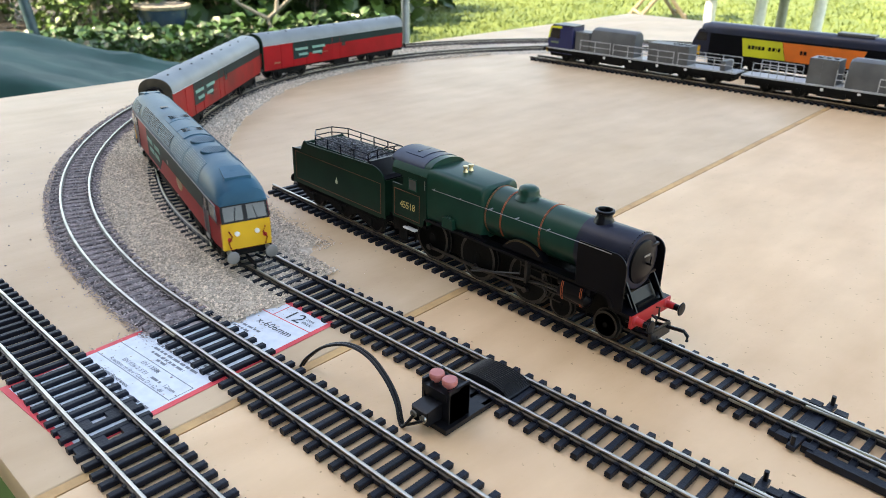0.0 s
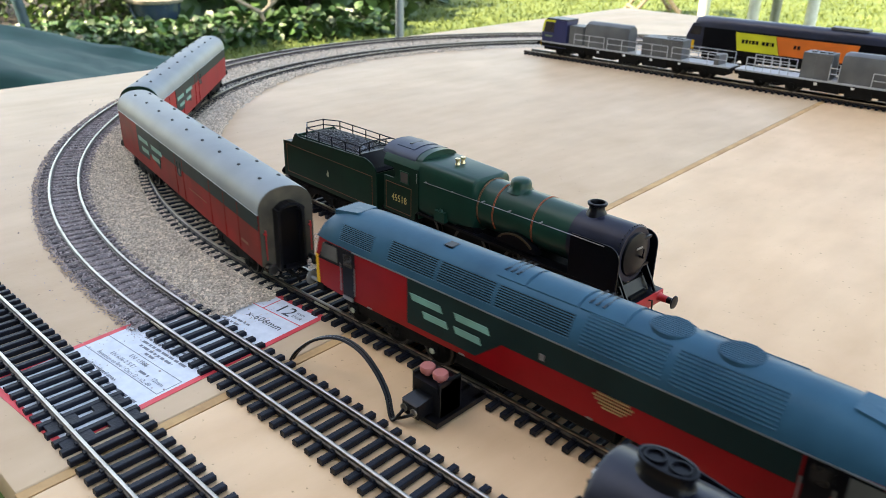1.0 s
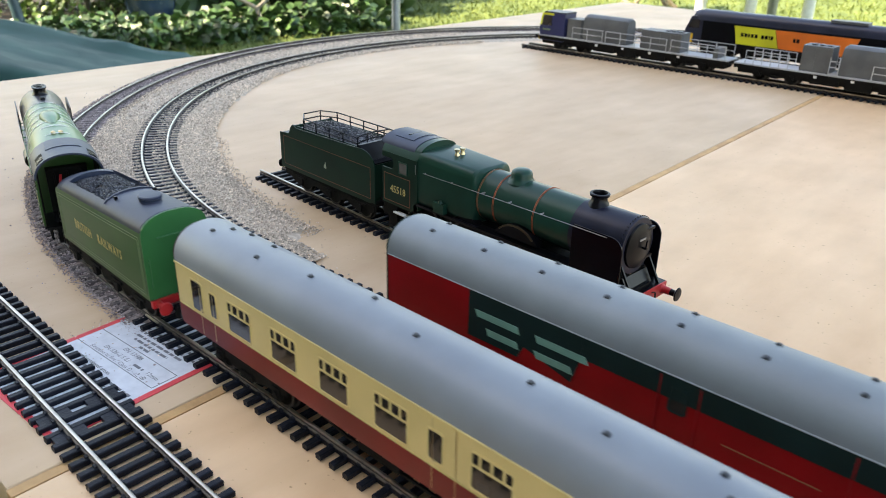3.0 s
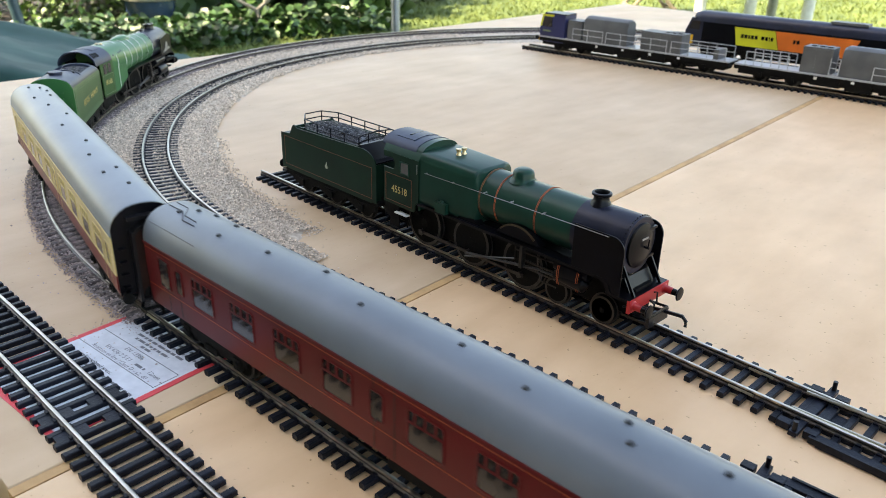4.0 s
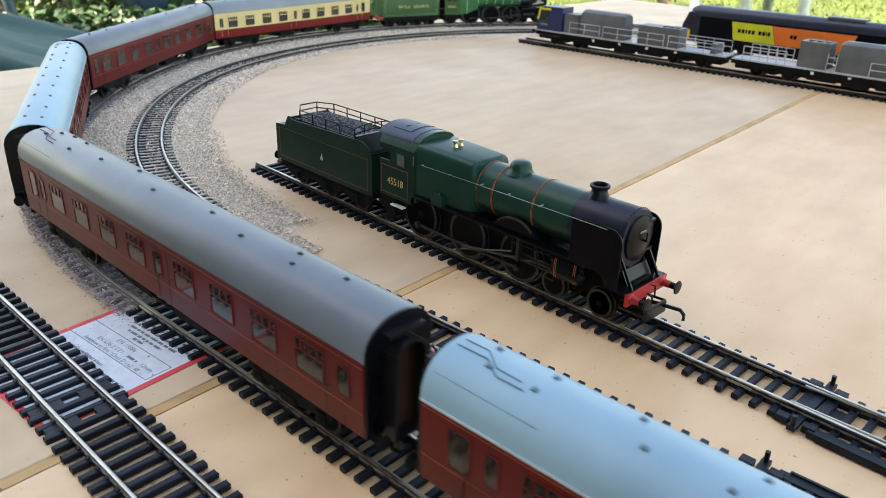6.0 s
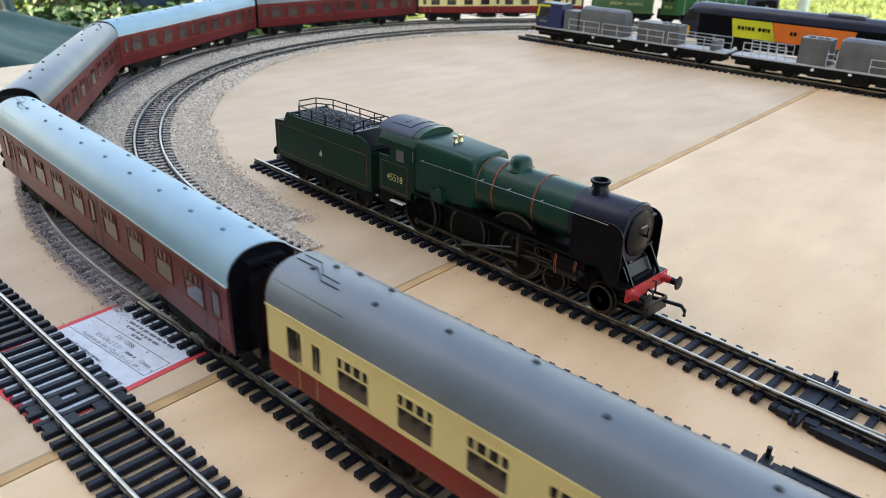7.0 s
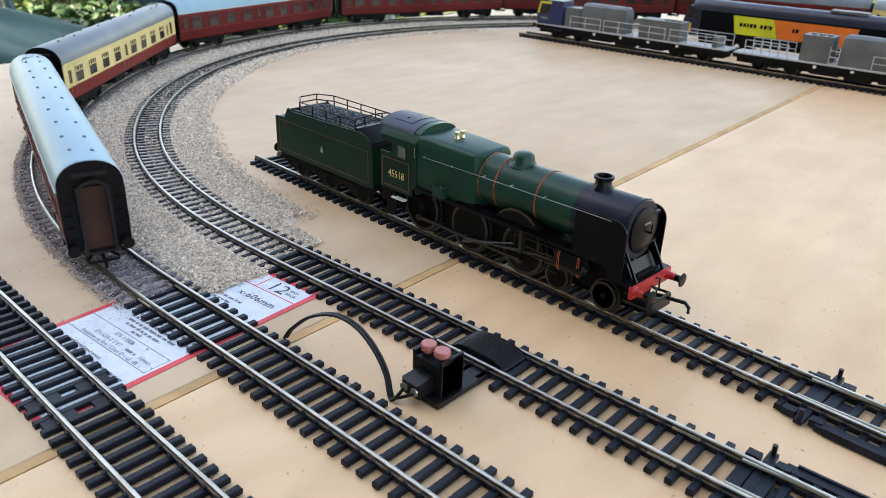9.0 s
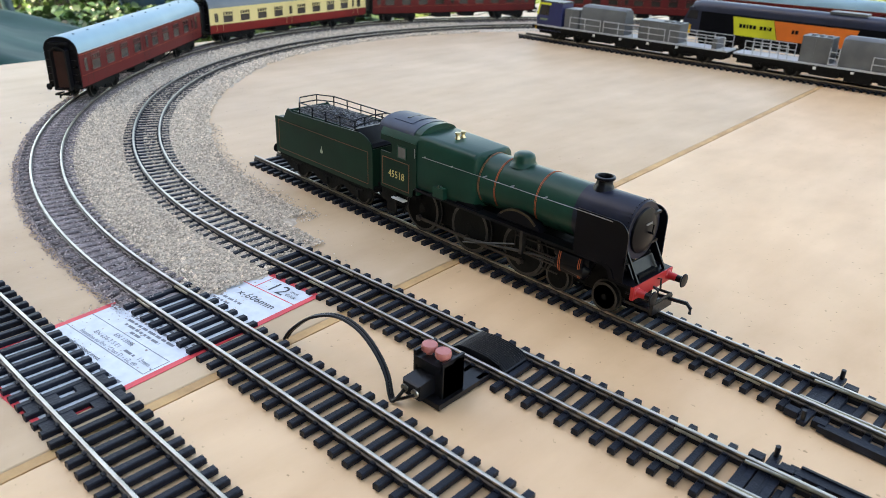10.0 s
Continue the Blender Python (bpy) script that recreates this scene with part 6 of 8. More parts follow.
def pacific():
    """The apple-green express engine; x = 0 is its middle, the front beam at +0.076."""
    e = thing("steam_locomotive", "apple green express steam locomotive with white boiler bands", "locomotive")
    zc = 0.0345

    def ring(x, r, z=zc, sq=2.0, n=28, low=None):
        out = []
        for i in range(n):
            f = 2 * math.pi * i / n
            c, s = math.cos(f), math.sin(f)
            zz = z + r * math.copysign(abs(s) ** (2 / sq), s)
            out.append((x, r * math.copysign(abs(c) ** (2 / sq), c), max(zz, low) if low else zz))
        return out
    bm = bm_new()
    loft(bm, [ring(0.034, 0.0128), ring(0.005, 0.0132), ring(-0.022, 0.0146, zc + 0.0002)])
    part("boiler", bm, APPLE, e, smooth=30)
    bm = bm_new()
    loft(bm, [ring(-0.0215, 0.0147, zc + 0.0002, 2.2, low=0.0215), ring(-0.036, 0.0147, zc + 0.0003, 2.5, low=0.0165), ring(-0.0520, 0.0146, zc + 0.0003, 2.6, low=0.0130)])
    part("firebox", bm, APPLE, e, smooth=40)
    for sgn in (-1, 1):
        bm = bm_new()
        y0, y1 = sorted((sgn * 0.0130, sgn * 0.0146))
        slab(bm, [(-0.0262, 0.0352), (-0.0262, 0.0212), (-0.0320, 0.0184), (-0.0420, 0.0144), (-0.0512, 0.0133), (-0.0512, 0.0352)], y0, y1)
        part("firebox_side", bm, APPLE, e, smooth=0)
    bm = bm_new()
    loft(bm, [ring(0.0345, 0.0130), ring(0.0700, 0.0130), ring(0.0712, 0.0122)])
    sb = part("smokebox", bm, NAVY_BLACK, e, "black smokebox")
    bm = bm_new()
    spin(bm, [(0.0100, 0.0710), (0.0096, 0.0722), (0.006, 0.0734), (0.001, 0.0738)], (0, 0, zc), 24, "X")
    rod(bm, (0.0730, 0, zc), (0.0758, 0, zc), 0.0005, 6)
    part("smokebox_door", bm, BLACK, sb)
    bm = bm_new()
    box(bm, 0.0732, 0.0738, -0.003, 0.003, zc + 0.0045, zc + 0.0058)
    part("number_plate", bm, WHITE, sb, "small white bar of a plate", smooth=0)
    # double chimney with its oval casing and two flues
    bm = bm_new()

    def oval(lx, ly, z, n=24):
        return [(0.0585 + lx * math.copysign(abs(math.cos(2 * math.pi * i / n)) ** 0.8, math.cos(2 * math.pi * i / n)), ly * math.sin(2 * math.pi * i / n), z) for i in range(n)]
    loft(bm, [oval(0.0080, 0.0056, 0.0455), oval(0.0066, 0.0042, 0.0474), oval(0.0060, 0.0036, 0.0486), oval(0.0061, 0.0037, 0.0505), oval(0.0066, 0.0042, 0.0508), oval(0.0066, 0.0042, 0.0516), oval(0.0058, 0.0034, 0.0517), oval(0.0056, 0.0032, 0.0511)])
    for x in (0.0557, 0.0613):
        spin(bm, [(0.0021, 0.0505), (0.0025, 0.0505), (0.0025, 0.0518), (0.0019, 0.0518), (0.0019, 0.0508), (0.0002, 0.0508)], (x, 0, 0), 16)
    part("chimney", bm, BLACK, e, smooth=35)
    bm = bm_new()
    box(bm, 0.0395, 0.0425, -0.0012, 0.0012, 0.0470, 0.0487)
    spin(bm, [(0.0016, 0.0484), (0.0013, 0.0490), (0.0002, 0.0492)], (0.0410, 0, 0), 10)
    part("snifting_valve", bm, BLACK, e)
    bm = bm_new()          # long banjo dome
    loft(bm, [ring(0.0062, 0.0018, 0.0472, 2.6, 16), ring(0.0045, 0.0052, 0.0450, 2.8, 16), ring(-0.0015, 0.0056, 0.0452, 2.8, 16), ring(-0.011, 0.0040, 0.0464, 2.6, 16), ring(-0.0205, 0.0014, 0.0482, 2.2, 16)])
    part("dome", bm, APPLE, e, smooth=50)
    for x, r in ((0.0332, 0.0130), (0.0212, 0.0131), (0.0092, 0.0133), (-0.0024, 0.0138), (-0.0142, 0.0144), (-0.0262, 0.0150), (-0.0412, 0.0151)):
        band(e, x, zc + (0.0002 if x < -0.02 else 0), r, WHITE, 0.00025, -38, 218)
    for x in (-0.0412,):
        bm = bm_new()
        for sgn in (-1, 1):
            box(bm, x - 0.00022, x + 0.00022, sgn * 0.0147 - 0.0001, sgn * 0.0147 + 0.0001, 0.0150, 0.0345)
        part("boiler_band", bm, WHITE, e, smooth=0)
    bm = bm_new()
    for x, y in ((-0.0400, -0.0018), (-0.0400, 0.0018)):
        spin(bm, [(0.0013, 0.0485), (0.0012, 0.0502), (0.0008, 0.0506), (0.0002, 0.0507)], (x, y, 0), 10)
    part("safety_valve", bm, BRASS, e, "pair of brass safety valves")
    for sgn in (-1, 1):
        bm = bm_new()
        tube(bm, [(-0.050, sgn * 0.0156, 0.0330), (-0.022, sgn * 0.0154, 0.0328), (0.058, sgn * 0.0140, 0.0320)], 0.0002, 5)
        for k in range(7):
            x = -0.045 + k * 0.0155
            rod(bm, (x, sgn * 0.0128, 0.0325), (x, sgn * 0.0152, 0.0326), 0.0003, 5)
        part("hand_rail", bm, APPLE, e, "thin green handrail")
        bm = bm_new()
        y0, y1 = sorted((sgn * 0.0085, sgn * 0.0150))
        slab(bm, [(0.0760, 0.0200), (0.0735, 0.0235), (0.0700, 0.0248), (-0.010, 0.0248), (-0.021, 0.0232), (-0.032, 0.0185), (-0.042, 0.0145), (-0.052, 0.0132), (-0.0715, 0.0132), (-0.0715, 0.0122), (-0.052, 0.0122), (-0.043, 0.0134), (-0.033, 0.0173), (-0.021, 0.0221), (-0.010, 0.0237), (0.0695, 0.0237), (0.0728, 0.0222), (0.0750, 0.0190)], y0, y1)
        part("running_plate", bm, BLACK, e, smooth=0)
        bm = bm_new()
        y0, y1 = sorted((sgn * 0.0144, sgn * 0.0150))
        slab(bm, [(0.0700, 0.0250), (0.0455, 0.0250), (0.0455, 0.0395), (0.0630, 0.0425), (0.0682, 0.0412), (0.0700, 0.0375)], y0, y1)
        df = part("smoke_deflector", bm, BLACK, e, "black smoke deflector with pale badge")
        q = bm_new()
        y = sgn * 0.0150
        a, b = min(y, y + sgn * 0.0003), max(y, y + sgn * 0.0003)
        slab(q, [(0.0655, 0.0285), (0.0500, 0.0262), (0.0500, 0.0275), (0.0555, 0.0300), (0.0570, 0.0345), (0.0590, 0.0360), (0.0605, 0.0345), (0.0615, 0.0305), (0.0655, 0.0298)], a, b)
        part("badge", q, GREY_METAL, df, "pale metal badge")
        q = bm_new()
        y = sgn * 0.0120
        spin(q, [(0.0010, 0.0370), (0.0044, 0.0372), (0.0046, 0.0385), (0.0046, 0.0520), (0.0042, 0.0535), (0.0008, 0.0540)], (0, y, 0.0118), 20, "X")
        spin(q, [(0.0008, 0.0350), (0.0026, 0.0355), (0.0026, 0.0560), (0.0008, 0.0565)], (0, sgn * 0.0112, 0.0200), 16, "X")
        part("cylinder", q, BLACK, e, smooth=35)
        # cab side
        bm = bm_new()
        y0, y1 = sorted((sgn * 0.0142, sgn * 0.0150))
        slab(bm, [(-0.0510, 0.0132), (-0.0700, 0.0132), (-0.0712, 0.0150), (-0.0708, 0.0300), (-0.0718, 0.0345), (-0.0730, 0.0405), (-0.0510, 0.0405)], y0, y1)
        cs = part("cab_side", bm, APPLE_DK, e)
        for x0, x1 in ((-0.0602, -0.0553), (-0.0675, -0.0625)):
            q = bm_new()
            y = sgn * 0.0150
            a, b = min(y, y + sgn * 0.0003), max(y, y + sgn * 0.0003)
            box(q, x0, x1, a, b, 0.0312, 0.0385)
            part("cab_window", q, GLASS_DARK, cs)
        q = bm_new()
        for x0, x1, z0, z1 in ((-0.0700, -0.0530, 0.0150, 0.0152), (-0.0700, -0.0530, 0.0298, 0.0300), (-0.0700, -0.0698, 0.0150, 0.0300), (-0.0532, -0.0530, 0.0150, 0.0300)):
            box(q, x0, x1, a, b, z0, z1)
        part("lining", q, DIM_GREEN_LINE, cs, smooth=0)
        lettering("60163", 0.0056, GOLD, side(-0.0615, sgn * 0.0152, 0.0240, sgn > 0) @ Matrix.Diagonal((0.74, 1, 1, 1)), cs, label="gold cab numerals")
    bm = bm_new()
    rc = roof_curve(0.0153, 0.0398, 0.0505, 18, 2.1)
    loft(bm, [[(x, y, z) for y, z in rc] + [(x, y * 0.95, z - 0.0008) for y, z in rc[::-1]] for x in (-0.0785, -0.0525)])
    cr = part("cab_roof", bm, CAB_ROOF, e, "blue-black cab roof", smooth=30)
    bm = bm_new()
    loft(bm, [[(x, y, z + 0.0003) for y, z in rc[6:13]] + [(x, y, z - 0.0004) for y, z in rc[12:5:-1]] for x in (-0.0665, -0.0560)])
    part("roof_hatch", bm, CAB_ROOF, cr, smooth=30)
    for sgn in (-1, 1):
        hole = [(y * sgn, z) for y, z in rc[3:6]]
        # a black patch on the closed roof paints in the hole's inner shade
        bm = bm_new()
        loft(bm, [[(x, y, z + 0.0002) for y, z in hole] + [(x, y, z - 0.0004) for y, z in hole[::-1]] for x in (-0.0712, -0.0672)])
        part("roof_opening", bm, BLACK_MATT, cr, "dark ventilator opening", smooth=0)
        for k in range(6):
            bm = bm_new()
            loft(bm, [[(x, y, z + 0.0005) for y, z in hole] + [(x, y, z - 0.0004) for y, z in hole[::-1]] for x in (-0.0720 - k * 0.0008, -0.0724 - k * 0.0008)])
            part("louvre", bm, BLACK, cr, smooth=0)
    for x, z, y in ((-0.0300, 0.0425, 0.0123), (-0.0330, 0.0423, 0.0125), (-0.0360, 0.0421, 0.0127), (-0.0455, 0.0418, 0.0129)):
        for sgn in (-1, 1):
            bm = bm_new()
            spin(bm, [(0.0002, 0.0), (0.0010, 0.0002), (0.0010, 0.0009), (0.0002, 0.0010)], (0, 0, 0), 10)
            part("washout_plug", bm, GREEN, e, at=Matrix.Translation((x, sgn * y, z)) @ Matrix.Rotation(sgn * -0.95, 4, "X"))
    bm = bm_new()
    prism(bm, [(-0.0142, 0.0132), (0.0142, 0.0132), (0.0142, 0.0398)] + [(y * 0.96, 0.0398 + (z - 0.0398) * 0.95) for y, z in rc[1:-1]] + [(-0.0142, 0.0398)], -0.0535, -0.0510)
    part("cab_front", bm, APPLE_DK, e)
    bm = bm_new()
    box(bm, -0.0730, -0.0510, -0.0140, 0.0140, 0.0118, 0.0131)
    box(bm, -0.0575, -0.0536, -0.0095, 0.0095, 0.0132, 0.0370)
    # black sheets inside the cab sides put in the shade of the interior
    for y in (-0.0139, 0.0133):
        box(bm, -0.0700, -0.0536, y, y + 0.0006, 0.0132, 0.0405)
    for y in (-0.006, 0.0, 0.006):
        rod(bm, (-0.058, y, 0.020), (-0.0600, y, 0.036), 0.0006, 6)
    part("cab_floor", bm, BLACK_MATT, e, smooth=0)
    bm = bm_new()
    tube(bm, [(-0.0585, 0.003, 0.034), (-0.060, 0.004, 0.030), (-0.0585, 0.005, 0.026)], 0.0007, 6)
    part("cab_pipe", bm, RED_PAINT, e)
    bm = bm_new()
    box(bm, -0.0750, 0.0740, -0.0062, 0.0062, 0.0062, 0.0200)
    box(bm, 0.0600, 0.0760, -0.0130, 0.0130, 0.0160, 0.0185)
    loft(bm, [[(0.0705, -0.0085, 0.0235), (0.0705, 0.0085, 0.0235), (0.0755, 0.0085, 0.0180), (0.0755, -0.0085, 0.0180)], [(0.0690, -0.0085, 0.0235), (0.0690, 0.0085, 0.0235), (0.0740, 0.0085, 0.0180), (0.0740, -0.0085, 0.0180)]])
    for sgn in (-1, 1):
        slab(bm, [(-0.050, 0.0118), (-0.072, 0.0118), (-0.071, 0.0060), (-0.060, 0.0045), (-0.051, 0.0065)], sgn * 0.0122 - 0.0006, sgn * 0.0122 + 0.0006)
        tube(bm, [(0.030, sgn * 0.0125, 0.020), (0.022, sgn * 0.0128, 0.012)], 0.0005, 5)
    part("frame", bm, BLACK_MATT, e, smooth=0)
    bm = bm_new()
    box(bm, 0.0752, 0.0765, -0.0140, 0.0140, 0.0115, 0.0165)
    part("buffer_beam", bm, BLACK, e, "black buffer beam")
    buffers(e, 0.0765, 0.0135, 0.0114, 0.0075, head=0.0030, mat=DARK_METAL)
    coupling(e, 0.0765, 1)
    for x in (0.0220, -0.0060, -0.0340):
        driver(e, x, 0.0122, DRIVER, True)
    for x in (0.0640, 0.0400):
        ob = part("bogie_wheelset", axle_mesh(BOGIE_WHEEL, 0.0062, 0.0084), None, e, at=(x, 0, 0.0062))
        TURNING.append((ob, 0.0062, (x, 0, 0.0062)))
    ob = part("trailing_wheelset", axle_mesh(WHEEL_LARGE, 0.0078, 0.0082), None, e, at=(-0.0610, 0, 0.0078))
    TURNING.append((ob, 0.0078, (-0.0610, 0, 0.0078)))
    valve_gear(e, 0.0450, (0.0220, -0.0060, -0.0340), 0.0122, 0.0118)
    return e


def express_tender():
    """The big flush-sided tender; x = 0 is its middle."""
    t = thing("locomotive_tender", "green locomotive tender lettered in gold, filled with coal", "tender")
    L, W, F = 0.0440, 0.0142, 0.0400

    def lean(b):
        """The top falls gently towards the front."""
        for v in b.verts:
            if v.co.z > 0.034:
                v.co.z -= 0.0038 * (v.co.x + L) / (F + L)
        return b

    bm = bm_new()
    prism(bm, [(-W, 0.0132), (W, 0.0132), (W, 0.0405), (W - 0.0004, 0.0415), (-W + 0.0004, 0.0415), (-W, 0.0405)], -L, F)
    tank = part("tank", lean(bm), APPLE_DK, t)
    bm = bm_new()
    rc = roof_curve(W - 0.0003, 0.0408, 0.0482, 18, 2.2)
    prism(bm, rc, -L + 0.0006, -0.0085)
    part("tank_top", lean(bm), CAB_ROOF, t, "blue-black tank top", smooth=30)
    bm = bm_new()      # the rim round the bunker, wide at the front
    for k in (1, -1):
        pr = [(k * y, z) for y, z in rc[:5]]
        pr = pr + [(y * 0.96, z - 0.0014) for y, z in pr[::-1]]
        loft(bm, [[(x, y, z) for y, z in pr] for x in (-0.0090, F - 0.0065)])
    loft(bm, [[(x, y * k, 0.0408 + (z - 0.0408) * h) for y, z in rc] for x, k, h in ((F - 0.0085, 0.90, 0.90), (F - 0.0060, 1, 0.92), (F - 0.0015, 1, 0.74), (F - 0.0002, 0.99, 0.30))])
    part("bunker_rim", lean(bm), CAB_ROOF, t, smooth=35)
    heap = coal_heap(t, -0.0085, F - 0.0062, 0.0108, 0.0436, 0.0010, 1700, 9, 0.0026)
    for v in heap.data.vertices:
        v.co.z -= 0.0038 * (v.co.x + L) / (F + L)
    bm = bm_new()
    loft(bm, [[(-0.0085 - d, y * 1.0, z + 0.0006) for y, z in rc[3:-3]] + [(-0.0085 - d, y * 0.95, z - 0.002) for y, z in rc[-4:2:-1]] for d in (0, 0.0010)])
    part("coal_plate", lean(bm), CAB_ROOF, t)
    bm = bm_new()
    spin(bm, [(0.0045, 0.0455), (0.0045, 0.0482), (0.0048, 0.0484), (0.0048, 0.0491), (0.0044, 0.0494), (0.0004, 0.0495)], (-0.0265, 0, 0), 26)
    part("filler_cap", bm, CAB_ROOF, t, "round water filler lid", smooth=30)
    bm = bm_new()
    for x, y in ((-0.013, 0.0085), (-0.013, -0.0085), (-0.036, 0.006), (-0.036, -0.006)):
        box(bm, x - 0.0006, x + 0.0006, y - 0.0006, y + 0.0006, 0.0440, 0.0468)
    part("lifting_eye", bm, BLACK, t, smooth=0)
    for sgn in (-1, 1):
        y = sgn * W
        a, b = min(y, y + sgn * 0.00018), max(y, y + sgn * 0.00018)
        bm = bm_new()
        for i in (0, 0.0013):
            w = 0.00022 if i == 0 else 0.00014
            x0, x1, z0, z1 = -L + 0.0015 + i, F - 0.0015 - i, 0.0150 + i, 0.0398 - i
            box(bm, x0, x1, a, b, z0, z0 + w)
            box(bm, x0, x1, a, b, z1 - w, z1)
            box(bm, x0, x0 + w, a, b, z0, z1)
            box(bm, x1 - w, x1, a, b, z0, z1)
        part("lining", lean(bm), DIM_GREEN_LINE, t, smooth=0)
        lettering("BRITISH", 0.0060, GOLD, side(0.0135 * sgn, sgn * (W + 0.0002), 0.0258, sgn > 0) @ Matrix.Diagonal((0.68, 1, 1, 1)), tank, label="gold capital letters", spread=1.25)
        lettering("RAILWAYS", 0.0060, GOLD, side(-0.0128 * sgn, sgn * (W + 0.0002), 0.0258, sgn > 0) @ Matrix.Diagonal((0.68, 1, 1, 1)), tank, label="gold capital letters", spread=1.25)
    # rear: flat end under the arched top, steps, lamp irons, handrails
    bm = bm_new()
    prism(bm, [(-W, 0.0132), (W, 0.0132), (W, 0.0405)] + [(y, z) for y, z in rc[1:-1]] + [(-W, 0.0405)], -L - 0.0007, -L)
    end = part("rear_panel", bm, APPLE, t)
    bm = bm_new()
    for y, z in ((0.0060, 0.0335), (0.0060, 0.0270), (0.0040, 0.0225), (0.0060, 0.0175)):
        box(bm, -L - 0.0028, -L - 0.0006, -y - 0.0014, -y + 0.0014, z, z + 0.0006)
        box(bm, -L - 0.0012, -L - 0.0006, -y - 0.0014, -y + 0.0014, z - 0.001, z + 0.0016)
    part("rear_step", bm, APPLE, end, smooth=0)
    bm = bm_new()
    for y in (-0.0125, 0.0125):
        rod(bm, (-L - 0.0016, y, 0.018), (-L - 0.0016, y, 0.031), 0.0003, 5)
    rod(bm, (-L - 0.0014, 0.0005, 0.0150), (-L - 0.0014, 0.0005, 0.0350), 0.0003, 5)
    rod(bm, (-L - 0.0010, -0.008, 0.0385), (-L - 0.0010, 0.008, 0.0385), 0.0003, 5)
    part("hand_rail", bm, APPLE, end)
    bm = bm_new()
    box(bm, -L - 0.0020, -L - 0.0004, -0.0138, 0.0138, 0.0100, 0.0130)
    part("buffer_beam", bm, RED_PAINT, t, "red buffer beam")
    buffers(t, -L - 0.002, 0.0118, 0.0114, 0.0065, head=0.0029, mat=RED_PAINT, way=-1)
    coupling(t, -L - 0.001, -1)
    bm = bm_new()
    box(bm, -L, F + 0.003, -0.0125, 0.0125, 0.0112, 0.0134)
    for sgn in (-1, 1):
        slab(bm, [(-L, 0.0115), (F, 0.0115), (F, 0.0070), (0.036, 0.0060), (0.030, 0.0085), (0.022, 0.0060), (0.013, 0.0060), (0.006, 0.0085), (-0.004, 0.0060), (-0.012, 0.0060), (-0.018, 0.0085), (-0.028, 0.0060), (-0.038, 0.0065), (-L, 0.0085)], sgn * 0.0122 - 0.0006, sgn * 0.0122 + 0.0006)
        for x in (0.0310, 0.0100, -0.0110, -0.0320):
            box(bm, x - 0.002, x + 0.002, sgn * 0.0130 - 0.001, sgn * 0.0130 + 0.001, 0.0050, 0.0090)
            box(bm, x - 0.005, x + 0.005, sgn * 0.0130 - 0.0006, sgn * 0.0130 + 0.0006, 0.0092, 0.0102)
    part("tender_frame", bm, BLACK_MATT, t, smooth=0)
    for x in (0.0310, 0.0100, -0.0110, -0.0320):
        ob = part("tender_wheelset", axle_mesh(WHEEL_SMALL, 0.0066, 0.0082), None, t, at=(x, 0, 0.0066))
        TURNING.append((ob, 0.0066, (x, 0, 0.0066)))
    return t


def on_line(line, x, flip=False, z=ZR):
    """The pose on a straight line at that x, facing along +x, or -x when flipped."""
    s = (line.x[0] - x) / abs(math.cos(line.th[0]))
    px, py, th = line.at(s)
    return Matrix.Translation((px, py, z)) @ Matrix.Rotation(th + (0 if flip else math.pi), 4, "Z")


def handrail(parent, x0, x1, y, z0, h, n):
    bm = bm_new()
    for z in (z0 + h, z0 + h * 0.5):
        rod(bm, (x0, y, z), (x1, y, z), 0.00045, 5)
    for k in range(n + 1):
        x = x0 + (x1 - x0) * k / n
        rod(bm, (x, y, z0), (x, y, z0 + h), 0.00045, 5)
    part("deck_rail", bm, RAIL_GREY, parent, "pale grey deck railing")


